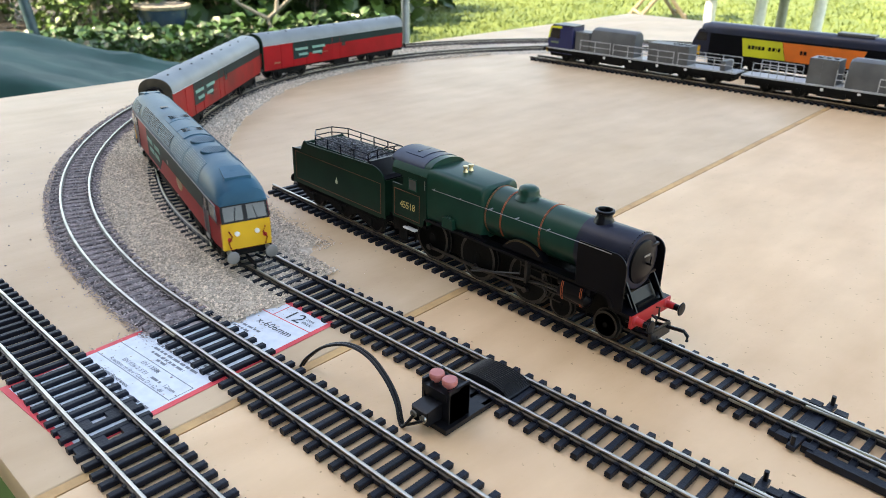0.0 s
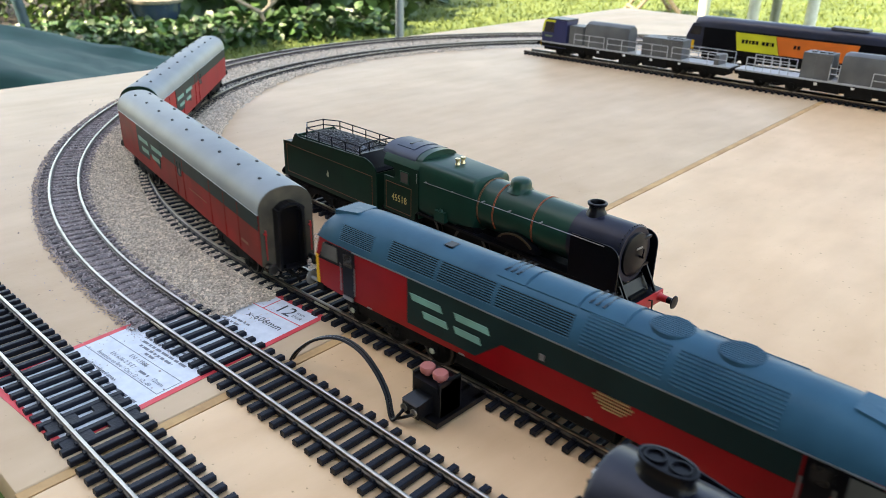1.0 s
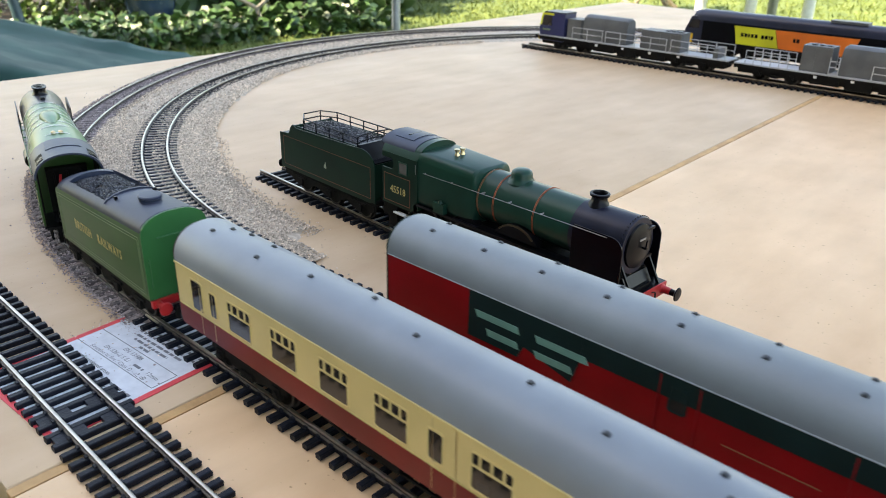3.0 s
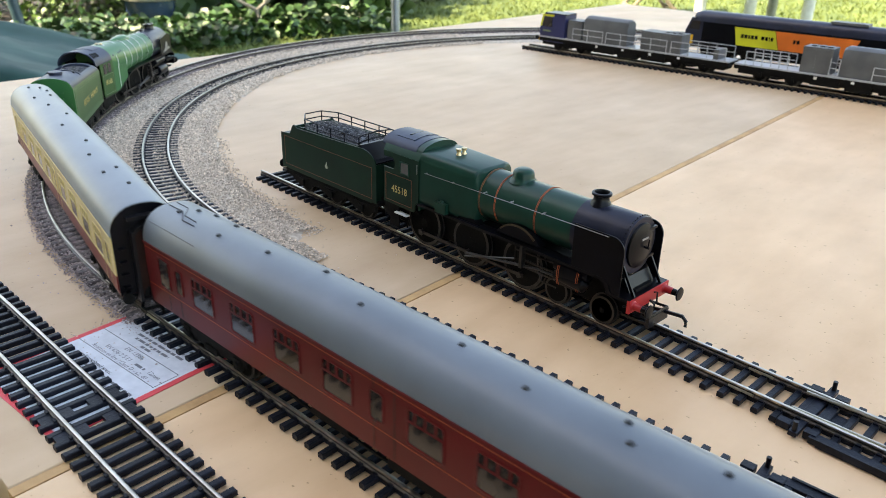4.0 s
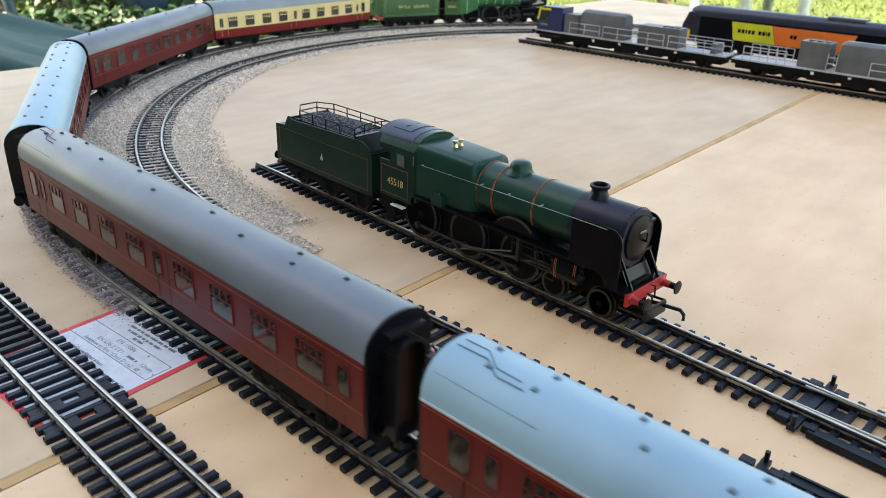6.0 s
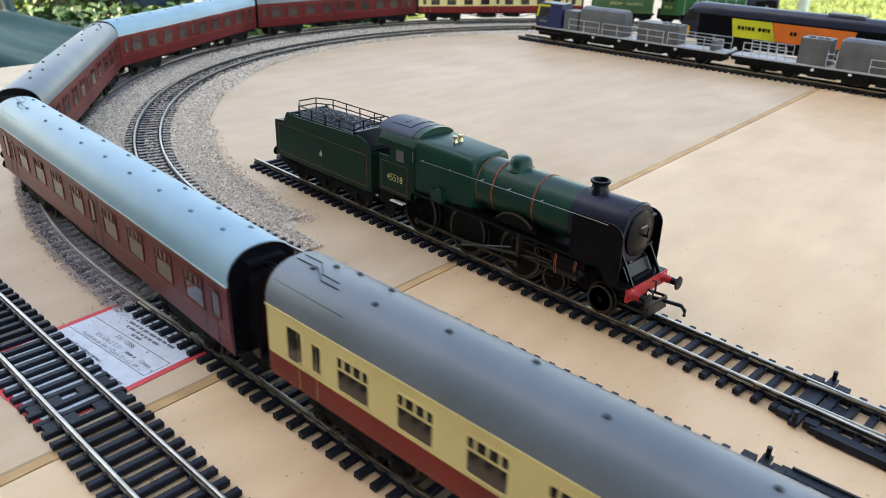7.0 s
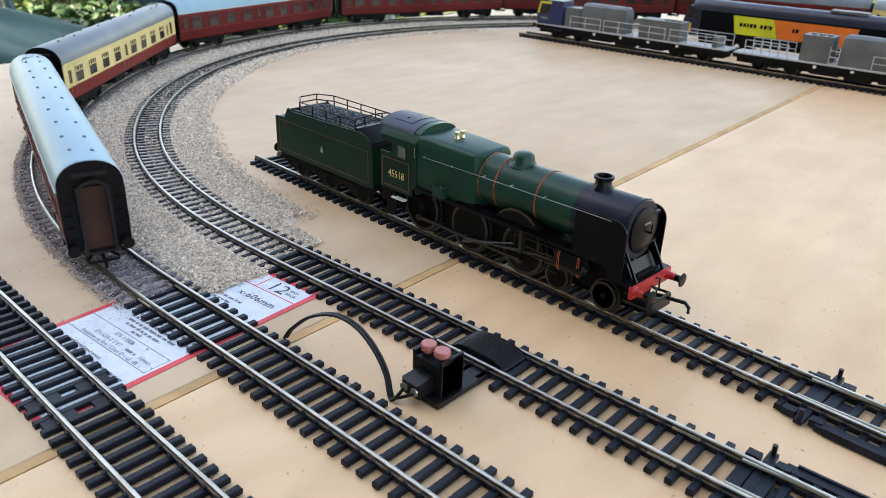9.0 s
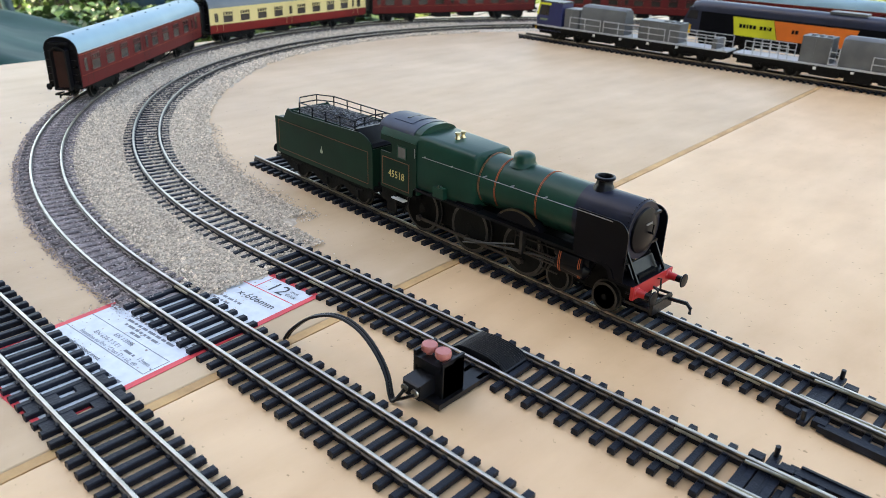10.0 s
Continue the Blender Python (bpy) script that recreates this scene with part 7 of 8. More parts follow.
def works_wagon(cab):
    """One unit of the grey maintenance train: deck, rails, tank, boxes; the outer one has a blue cab at +x."""
    label = "grey maintenance unit with blue cab, tank and railings" if cab else "grey maintenance unit with cabin, tank and railings"
    v = thing("maintenance_wagon", label, "railway wagon", group="maintenance train")
    L = 0.1120
    bm = bm_new()
    box(bm, -L, L, -0.0135, 0.0135, 0.0136, 0.0150)
    part("deck", bm, RAIL_GREY, v, smooth=0)
    bm = bm_new()
    box(bm, -L, L, -0.0134, 0.0134, 0.0098, 0.0135)
    box(bm, -L + 0.004, L - 0.004, -0.0115, 0.0115, 0.0055, 0.0098)
    part("underframe", bm, BLACK_MATT, v, "black underframe", smooth=0)
    for x0, x1, z0 in ((-0.045, -0.018, 0.004), (-0.012, 0.010, 0.003), (0.015, 0.040, 0.0045)):
        for sgn in (-1, 1):
            bm = bm_new()
            box(bm, x0, x1, min(sgn * 0.004, sgn * 0.0128), max(sgn * 0.004, sgn * 0.0128), z0, 0.0097)
            part("equipment", bm, BLACK_MATT, v, smooth=0)
    for k, x in enumerate((-0.060, -0.028, 0.004, 0.036)):
        for sgn in (-1, 1):
            bm = bm_new()
            y = sgn * 0.0134
            box(bm, x - 0.0014, x + 0.0014, min(y, y + sgn * 0.0003), max(y, y + sgn * 0.0003), 0.0105 - 0.0006 * (k % 2), 0.0125)
            part("white_plate", bm, WHITE, v, "small white plate", smooth=0)
    for x in (-0.072, 0.072):
        bogie(v, x, 0.030, 0.0062, WHEEL_SMALL)
    for sgn in (-1, 1):
        y = sgn * 0.0128
        if cab:
            handrail(v, 0.030, 0.068, y, 0.015, 0.0125, 2)
            handrail(v, -0.045, 0.026, y, 0.015, 0.0125, 4)
            handrail(v, -0.108, -0.050, y, 0.015, 0.0125, 3)
        else:
            handrail(v, 0.062, 0.102, y, 0.015, 0.0125, 5)
            handrail(v, -0.100, -0.010, y, 0.015, 0.0125, 6)

    def tank(x0, x1):
        q = bm_new()
        pr = [(-0.0108, 0.0150), (0.0108, 0.0150), (0.0110, 0.0340), (0.0090, 0.0400), (0.0045, 0.0425), (-0.0045, 0.0425), (-0.0090, 0.0400), (-0.0110, 0.0340)]
        loft(q, [[(x, y * k, 0.015 + (z - 0.015) * k) for y, z in pr] for x, k in ((x0, 0.95), (x0 + 0.002, 1), (x1 - 0.002, 1), (x1, 0.95))])
        part("tank", q, MPV_GREY, v, smooth=30)

    def crate(x0, x1, h, w=0.0112):
        q = bm_new()
        box(q, x0, x1, -w, w, 0.015, h)
        crt = part("equipment_box", q, MPV_GREY, v, smooth=0)
        n = max(2, int((x1 - x0) / 0.011))
        for k in range(n):
            a = x0 + (x1 - x0) * (k + 0.08) / n
            b = x0 + (x1 - x0) * (k + 0.92) / n
            for sgn in (-1, 1):
                q = bm_new()
                box(q, a, b, min(sgn * w, sgn * (w + 0.0004)), max(sgn * w, sgn * (w + 0.0004)), 0.017, h - 0.0015)
                part("panel", q, MPV_GREY, crt, smooth=0)
        for k in range(3 if x1 - x0 > 0.02 else 0):
            q = bm_new()
            box(q, x0 + 0.003 + k * 0.007, x0 + 0.007 + k * 0.007, -0.004, 0.004, h, h + 0.0012)
            part("lid", q, MPV_GREY, crt, smooth=0)
    if cab:
        q = bm_new()
        pr = [(0.0790, 0.0090), (0.1110, 0.0090), (0.1120, 0.0240), (0.1085, 0.0390), (0.1060, 0.0405), (0.0790, 0.0405)]
        slab(q, pr, -0.0130, 0.0130)
        cb = part("cab", q, MPV_BLUE, v, "dark blue driving cab")
        q = bm_new()
        for sgn in (-1, 1):
            y = sgn * 0.0130
            slab(q, [(0.0960, 0.0260), (0.1090, 0.0260), (0.1065, 0.0370), (0.0960, 0.0370)], min(y, y + sgn * 0.0003), max(y, y + sgn * 0.0003))
        loft(q, [[(0.1120, -0.0115, 0.0255), (0.1120, 0.0115, 0.0255), (0.1094, 0.0115, 0.0370), (0.1094, -0.0115, 0.0370)], [(0.1110, -0.0115, 0.0255), (0.1110, 0.0115, 0.0255), (0.1084, 0.0115, 0.0370), (0.1084, -0.0115, 0.0370)]])
        part("cab_window", q, GLASS_DARK, cb, smooth=0)
        q = bm_new()
        box(q, 0.1108, 0.1128, -0.0128, 0.0128, 0.0090, 0.0150)
        part("cab_front", q, YELLOW, cb, "yellow lower cab front", smooth=0)
        q = bm_new()
        slab(q, [(0.0785, 0.0400), (0.1075, 0.0400), (0.1060, 0.0418), (0.0785, 0.0418)], -0.0125, 0.0125)
        part("cab_roof", q, FREIGHT_BLUE, cb, "dark cab roof")
        for sgn in (-1, 1):
            y = sgn * 0.0131
            q = bm_new()
            box(q, 0.0975, 0.1075, min(y, y + sgn * 0.0002), max(y, y + sgn * 0.0002), 0.0205, 0.0225)
            part("lettering_bar", q, DIM_GREEN_LINE, cb, smooth=0)
            q = bm_new()
            slab(q, [(0.0940, 0.0378), (0.1072, 0.0378), (0.1098, 0.0262), (0.1118, 0.0262), (0.1088, 0.0398), (0.0940, 0.0402)], min(y, y + sgn * 0.0004), max(y, y + sgn * 0.0004))
            part("cab_stripe", q, LIME, cb, "lime stripe over the cab window", smooth=0)
        crate(0.058, 0.076, 0.0360)
        tank(0.002, 0.056)
        crate(-0.060, -0.015, 0.0345)
        buffers(v, 0.1120, 0.0118, 0.0105, 0.0055)
        crate(-0.1000, -0.0950, 0.0250)
    else:
        crate(0.026, 0.052, 0.0390)
        tank(-0.040, 0.018)
        crate(-0.095, -0.050, 0.0360)
        for sgn in (-1, 1):
            q = bm_new()
            for k in range(3):
                box(q, 0.018, 0.026, sgn * 0.0125 - 0.0005, sgn * 0.0125 + 0.0005, 0.016 + 0.0055 * k, 0.0168 + 0.0055 * k)
            for x in (0.018, 0.026):
                rod(q, (x, sgn * 0.0125, 0.015), (x, sgn * 0.0125, 0.0310), 0.0005, 5)
            part("ladder", q, RAIL_GREY, v, "pale grey step ladder")
    return v


def freight_diesel():
    """The big diesel behind: dark blue roof, yellow and orange sides."""
    d = thing("diesel_locomotive", "freight diesel locomotive, dark blue roof, yellow and orange sides", "locomotive")
    L, W = 0.130, 0.0135
    bm = bm_new()
    prism(bm, [(-W, 0.0120), (W, 0.0120), (W, 0.0400), (-W, 0.0400)], -L + 0.020, L - 0.020)
    part("body", bm, BLACK, d)
    bm = bm_new()
    rc = roof_curve(W + 0.0005, 0.0385, 0.0500, 14, 2.6)
    loft(bm, [[(x, y * k, 0.0385 + (z - 0.0385) * k) for y, z in rc] for x, k in ((-L + 0.008, 0.8), (-L + 0.016, 1), (L - 0.016, 1), (L - 0.008, 0.8))])
    part("roof", bm, FREIGHT_BLUE, d, "dark blue roof", smooth=30)
    bm = bm_new()
    box(bm, -0.055, -0.020, -0.0085, 0.0085, 0.0495, 0.0520)
    part("roof_box", bm, MPV_GREY, d)
    for mat, x0, x1, x2, x3, name in ((LIME, 0.031, 0.074, 0.025, 0.070, "yellow_panel"), (ORANGE_P, -0.052, 0.0305, -0.046, 0.0245, "orange_panel")):
        for sgn in (-1, 1):
            bm = bm_new()
            y = sgn * W
            slab(bm, [(x2, 0.0170), (x3, 0.0170), (x1, 0.0365), (x0, 0.0365)], min(y, y + sgn * 0.0004), max(y, y + sgn * 0.0004))
            part(name, bm, mat, d, "bright painted side panel", smooth=0)
    for sgn in (-1, 1):
        y = sgn * (W + 0.0004)
        a, b = min(y, y + sgn * 0.0002), max(y, y + sgn * 0.0002)
        for x0, x1 in ((0.0660, 0.0630), (0.0620, 0.0590), (0.0580, 0.0560), (0.0550, 0.0520), (0.0510, 0.0480), (0.0440, 0.0410), (0.0400, 0.0370), (0.0360, 0.0350), (0.0340, 0.0315), (0.0110, 0.0085), (0.0075, 0.0045)):
            bm = bm_new()
            box(bm, x1, x0, a, b, 0.0255, 0.0295)
            part("lettering_bar", bm, BLACK, d, "black bar of painted lettering", smooth=0)
    for way in (-1, 1):
        bm = bm_new()
        slab(bm, [(way * (L - 0.020), 0.0120), (way * L, 0.0120), (way * L, 0.0270), (way * (L - 0.006), 0.0420), (way * (L - 0.020), 0.0420)], -0.0128, 0.0128)
        cb = part("cab", bm, FREIGHT_BLUE, d, "dark blue cab")
        bm = bm_new()
        box(bm, min(way * (L - 0.010), way * (L + 0.0004)), max(way * (L - 0.010), way * (L + 0.0004)), -0.0130, 0.0130, 0.0125, 0.0225)
        part("yellow_front", bm, YELLOW, cb, "yellow lower front")
        for sgn in (-1, 1):
            bm = bm_new()
            y = sgn * 0.0128
            slab(bm, [(way * (L - 0.016), 0.0290), (way * (L - 0.003), 0.0290), (way * (L - 0.007), 0.0385), (way * (L - 0.016), 0.0385)], min(y, y + sgn * 0.0003), max(y, y + sgn * 0.0003))
            part("cab_window", bm, GLASS_DARK, cb, smooth=0)
        bogie(d, way * 0.080, 0.046, 0.0070, WHEEL_LARGE)
        buffers(d, way * L, 0.0118, 0.0105, 0.0065, way=way)
    bm = bm_new()
    box(bm, -0.045, 0.045, -0.0120, 0.0120, 0.0050, 0.0120)
    box(bm, -L + 0.003, L - 0.003, -0.0110, 0.0110, 0.0095, 0.0120)
    part("fuel_tank", bm, BLACK_MATT, d, smooth=0)
    return d


# ---- the trains ----
GREEN_ENGINE = patriot()
GREEN_ENGINE.matrix_basis = on_line(SIDING, -0.0095) @ Matrix.Diagonal((1.0366, 1.02, 1.06, 1))

unit_a, unit_b = works_wagon(True), works_wagon(False)
unit_a.matrix_basis = on_line(FAR, -0.232, True) @ Matrix.Diagonal((1.14, 1.0, 1.1, 1))
unit_b.matrix_basis = on_line(FAR, 0.030, True) @ Matrix.Diagonal((1.14, 1.0, 1.1, 1))
FREIGHT = freight_diesel()
FREIGHT.matrix_basis = on_line(FAR_2, -0.065, True) @ Matrix.Diagonal((1.14, 1.0, 1.1, 1))

EXPRESS = pacific()
TENDER = express_tender()
VENTS_A = [(0.108, -0.003), (0.112, 0.003), (0.1, -0.0055), (0.086, -0.005), (0.083, 0.0045), (0.0585, 0.001), (0.034, -0.004), (0.010, 0.003), (-0.026, -0.001), (-0.050, 0.003), (-0.075, -0.003), (-0.079, 0.0035), (-0.099, -0.002)]
VENTS_B = [(0.112, -0.0045), (0.109, 0.004), (0.095, 0.004), (0.094, -0.004), (0.071, -0.0045), (0.066, 0.0045), (0.047, 0.004), (0.043, -0.0045), (0.020, 0.0045), (0.017, -0.0045), (-0.006, 0.004), (-0.010, -0.0045), (-0.032, 0.0045), (-0.036, -0.004), (-0.058, 0.004), (-0.062, -0.0045), (-0.084, 0.0045), (-0.088, -0.0045), (-0.106, 0.004), (-0.110, -0.0045)]
COACHES = []
for kind, silver in (("cream", False), ("maroon", False), ("maroon", True), ("maroon", False), ("maroon", True), ("cream", False), ("maroon", True)):
    if kind == "cream":
        first = not COACHES
        COACHES.append(coach("crimson and cream coach with pale grey roof" if first else "crimson and cream coach with dark grey roof", CREAM, CRIMSON, CREAM, ROOF_MID if first else ROOF_DARK, VENTS_A, True))
    elif silver:
        COACHES.append(coach("maroon coach with shiny pale blue-grey roof", MAROON, MAROON, MAROON, ROOF_LIGHT, VENTS_B, False))
    else:
        COACHES.append(coach("maroon coach with dull dark grey roof", MAROON, MAROON, MAROON, ROOF_DARK, VENTS_A, False))
MAIL = diesel()
VANS = [van("weathered red mail van with grey roof and dusty ends", True), van("red and slate green mail van with grey roof", False)]
for ob, size in ((EXPRESS, (1.15, 1.02, 1.04)), (TENDER, (1.06, 1.02, 1.05)), (MAIL, (1.045, 1.0, 1.02)), *((c, (1.053, 1.0, 1.03)) for c in COACHES), *((v, (1.065, 1.0, 1.02)) for v in VANS)):
    ob.scale = size

# ---- the garden behind ----
GROUND = -0.75
bm = bm_new()
xs = [-300, -60, -20] + [-12 + 0.6 * i for i in range(41)] + [20, 60, 300]
rows_ = [[bm.verts.new((x, y, GROUND + 0.02 * noise.noise((x * 0.8, y * 0.8, 2)))) for y in xs] for x in xs]
for a, b in zip(rows_, rows_[1:]):
    for i in range(len(xs) - 1):
        bm.faces.new((a[i], a[i + 1], b[i + 1], b[i]))
solid("ground", bm, GRASS, "sunlit lawn around the table", "lawn", kind="structure", smooth=60)


def blades(count, seed):
    rng = np.random.default_rng(seed)
    az = rng.uniform(0.42, 1.42, count)
    d = 4.6 + 7.5 * rng.uniform(0, 1, count) ** 1.3
    x, y = 0.24 - d * np.cos(az), -0.15 + d * np.sin(az)
    h, w, a = rng.uniform(0.02, 0.048, count), rng.uniform(0.006, 0.012, count), rng.uniform(0, 6.283, count)
    lx, ly = rng.normal(0, 0.025, count), rng.normal(0, 0.025, count)
    c, s = np.cos(a) * w, np.sin(a) * w
    v = np.stack([np.stack([x - c, y - s, np.full(count, GROUND)], 1), np.stack([x + c, y + s, np.full(count, GROUND)], 1), np.stack([x + lx, y + ly, GROUND + h], 1)], 1).reshape(-1, 3)
    me = bpy.data.meshes.new("grass")
    me.from_pydata(v.tolist(), [], np.arange(3 * count).reshape(-1, 3).tolist())
    me.materials.append(BLADE)
    tagged(new("grass", me), "short sunlit grass of the lawn", "grass", kind="stuff")


blades(26000, 5)


def shrub(x, y, w, h, leaf, count, seed, mat, label):
    """A bushy perennial: stems from the ground and many curled leaves."""
    rng = random.Random(seed)
    t = thing("shrub", label, "shrub", Matrix.Translation((x, y, GROUND)), group="shrubs of the border")
    bm = bm_new()
    for _ in range(14):
        a, r = rng.uniform(0, 6.28), rng.uniform(0.1, 0.8) * w
        tube(bm, [(r * 0.3 * math.cos(a), r * 0.3 * math.sin(a), -0.02), (r * 0.6 * math.cos(a), r * 0.6 * math.sin(a), h * 0.45), (r * math.cos(a), r * math.sin(a), h * rng.uniform(0.6, 0.9))], 0.012, 5, 0.005)
    part("stem", bm, BARK, t)
    verts, faces = [], []
    for _ in range(count):
        a, r = rng.uniform(0, 6.28), w * math.sqrt(rng.random())
        z = h * rng.random() ** 0.75 * (1.08 - 0.55 * (r / w) ** 2)
        s = leaf * rng.uniform(0.55, 1.25)
        q = Euler((rng.uniform(-1.0, 1.0), rng.uniform(-0.9, 0.9), a + rng.uniform(-0.6, 0.6))).to_matrix()
        c = Vector((r * math.cos(a), r * math.sin(a), max(z, 0.03)))
        k = len(verts)
        droop = rng.uniform(0.1, 0.35)
        for u, v in ((0, 0), (0.35, 0.42), (0.75, 0.45), (1.1, 0.0), (0.75, -0.45), (0.35, -0.42), (0.55, 0)):
            verts.append(c + q @ (Vector((u, v, -droop * u * u + 0.18 * abs(v))) * s))
        faces += [(k, k + 1, k + 6), (k + 1, k + 2, k + 6), (k + 2, k + 3, k + 6), (k + 3, k + 4, k + 6), (k + 4, k + 5, k + 6), (k + 5, k, k + 6)]
    me = bpy.data.meshes.new("foliage")
    me.from_pydata([tuple(v) for v in verts], [], faces)
    me.polygons.foreach_set("use_smooth", [True] * len(me.polygons))
    me.materials.append(mat)
    part("foliage", me, None, t)
    return t


def along(px, d):
    """A place d metres from where the camera begins, by its bearing (0 to 1 across the view, left to right)."""
    az = math.radians(163.3 - 59.8 * px)
    return 0.246 + 1.19 * d * math.cos(az), -0.140 + 1.19 * d * math.sin(az)


for i, (f, d, w, h, leaf, cnt, mat, label) in enumerate((
        (0.00, 6.6, 0.55, 1.3, 0.06, 1500, LEAF_LIGHT, "feathery light green bush"), (0.10, 5.9, 0.5, 0.9, 0.05, 2200, LEAF_LIGHT, "fine-leaved light green bush"),
        (0.13, 6.6, 0.55, 1.2, 0.05, 2000, LEAF, "fine-leaved green bush beside the pot"), (0.20, 6.7, 0.55, 1.1, 0.15, 420, LEAF, "broad-leaved dark green shrub"),
        (0.245, 6.1, 0.50, 0.85, 0.19, 300, LEAF, "broad-leaved green shrub with large round leaves"), (0.29, 6.6, 0.6, 1.2, 0.18, 380, LEAF, "broad-leaved dark green shrub"),
        (0.335, 6.2, 0.50, 0.9, 0.18, 320, LEAF, "broad-leaved green shrub with large round leaves"), (0.375, 6.7, 0.6, 1.2, 0.16, 380, LEAF, "broad-leaved dark green shrub"),
        (0.415, 6.4, 0.42, 0.8, 0.15, 300, LEAF_LIGHT, "broad-leaved light green shrub"), (0.45, 7.3, 0.5, 1.0, 0.12, 420, LEAF, "leafy green shrub at the border's end"),
        (0.06, 4.9, 0.45, 0.17, 0.05, 1500, LEAF, "low fine-leaved plants at the border's edge"), (0.13, 5.0, 0.45, 0.17, 0.05, 1700, LEAF, "low fine-leaved plants at the border's edge"), (0.205, 5.0, 0.42, 0.16, 0.06, 1300, LEAF, "low green plants before the pot"), (0.27, 5.3, 0.40, 0.16, 0.08, 800, LEAF, "low green plants under the small tree"), (0.335, 5.4, 0.40, 0.16, 0.08, 800, LEAF, "low green plants at the border's edge"), (0.395, 5.6, 0.40, 0.16, 0.08, 800, LEAF, "low green plants at the border's edge"),
        (0.60, 10.5, 0.7, 1.1, 0.12, 500, LEAF_LIGHT, "leafy shrub beyond the lawn"))):
    x, y = along(f, d)
    shrub(x, y, w, h, leaf, cnt, 40 + i, mat, label)
bm = bm_new()
pts = [along(f, d) for f, d in ((-0.15, 5.9), (0.05, 5.8), (0.2, 5.8), (0.35, 5.8), (0.44, 6.1), (0.47, 7.4), (0.2, 9.0), (-0.2, 9.0))]
vs = [bm.verts.new((x, y, GROUND + 0.028)) for x, y in pts]
lo = [bm.verts.new((x, y, GROUND - 0.05)) for x, y in pts]
bm.faces.new(vs)
for i in range(len(vs)):
    bm.faces.new((vs[i], lo[i], lo[(i + 1) % len(vs)], vs[(i + 1) % len(vs)]))
solid("flower_bed", bm, SOIL, "dark soil of the shrub border", "soil", kind="structure", smooth=0)

# pale branching tree in front of the border
tree = thing("small_tree", "small bare-stemmed tree with pale forked branches", "tree", Matrix.Translation((*along(0.287, 5.2), GROUND)))
bm = bm_new()
tube(bm, [(0, 0, -0.03), (0.01, 0, 0.10), (0.0, 0.0, 0.20)], 0.024, 8, 0.018)
part("trunk", bm, BARK, tree)
for q in (((0, 0, 0.19), (-0.10, -0.18, 0.30), (-0.16, -0.34, 0.46), (-0.2, -0.45, 0.8)), ((0, 0, 0.19), (0.06, 0.12, 0.30), (0.12, 0.26, 0.42), (0.16, 0.4, 0.75)), ((0.03, 0.06, 0.25), (0.02, 0.10, 0.45), (0.02, 0.12, 0.9))):
    bm = bm_new()
    tube(bm, q, 0.016, 7, 0.008)
    part("branch", bm, BARK, tree)
verts, faces = [], []
rng = random.Random(3)
for _ in range(500):
    c = Vector((rng.gauss(-0.02, 0.22), rng.gauss(0, 0.35), rng.uniform(0.75, 1.4)))
    q = Euler((rng.uniform(-1, 1), rng.uniform(-1, 1), rng.uniform(0, 6))).to_matrix()
    k = len(verts)
    for u, v in ((0, 0), (0.5, 0.3), (1, 0), (0.5, -0.3)):
        verts.append(c + q @ (Vector((u, v, -0.1 * u)) * 0.08))
    faces.append((k, k + 1, k + 2, k + 3))
me = bpy.data.meshes.new("crown")
me.from_pydata([tuple(v) for v in verts], [], faces)
me.materials.append(LEAF)
part("crown", me, None, tree)

# blue pot, leaning pipe, steel pole
pot = thing("plant_pot", "dark blue glazed plant pot with cream rim", "plant pot", Matrix.Translation((*along(0.168, 5.6), GROUND)))
bm = bm_new()
spin(bm, [(0.10, 0), (0.15, 0.05), (0.19, 0.16), (0.20, 0.24), (0.18, 0.24), (0.17, 0.10), (0.02, 0.09)], n=24)
part("bowl", bm, POT_BLUE, pot)
bm = bm_new()
spin(bm, [(0.195, 0.225), (0.222, 0.232), (0.225, 0.255), (0.205, 0.262), (0.19, 0.25)], n=24)
part("rim", bm, BARK, pot, "cream rim")
bm = bm_new()
spin(bm, [(0.185, 0.22), (0.12, 0.235), (0.01, 0.24)], n=16)
part("potting_soil", bm, SOIL, pot)
bm = bm_new()
px, py = along(0.035, 5.0)
tube(bm, [(px + 0.03, py, GROUND), (px - 0.02, py - 0.05, GROUND + 0.5), (px - 0.10, py - 0.12, GROUND + 1.4)], 0.035, 10)
solid("leaning_pipe", bm, PIPE_BLUE, "blue-grey pipe leaning at the garden's edge", "pipe")
bm = bm_new()
px, py = along(0.452, 3.4)
spin(bm, [(0.055, 0), (0.055, 0.012), (0.026, 0.018), (0.022, 0.03), (0.022, 2.4)], (px, py, GROUND), 16)
solid("steel_pole", bm, POLE, "grey galvanised steel pole in the grass", "pole")

# white garden table far behind the wagons
gt = thing("garden_table", "white painted garden table on the lawn", "garden table")
for f in (0.812, 0.866, 0.926):
    bm = bm_new()
    px, py = along(f, 3.3)
    spin(bm, [(0.020, 0), (0.026, 0.05), (0.026, 0.66), (0.03, 0.70)], (px, py, GROUND), 16)
    part("leg", bm, POST_WHITE, gt)
bm = bm_new()
px, py = along(0.866, 3.55)
spin(bm, [(0.02, 0.70), (0.48, 0.70), (0.50, 0.71), (0.50, 0.73), (0.49, 0.74), (0.01, 0.74)], (px, py, GROUND), 32)
part("tabletop", bm, POST_WHITE, gt)
bm = bm_new()
px, py = along(0.889, 3.7)
spin(bm, [(0.10, 0), (0.10, 0.03), (0.024, 0.05), (0.024, 0.69)], (px, py, GROUND), 14)
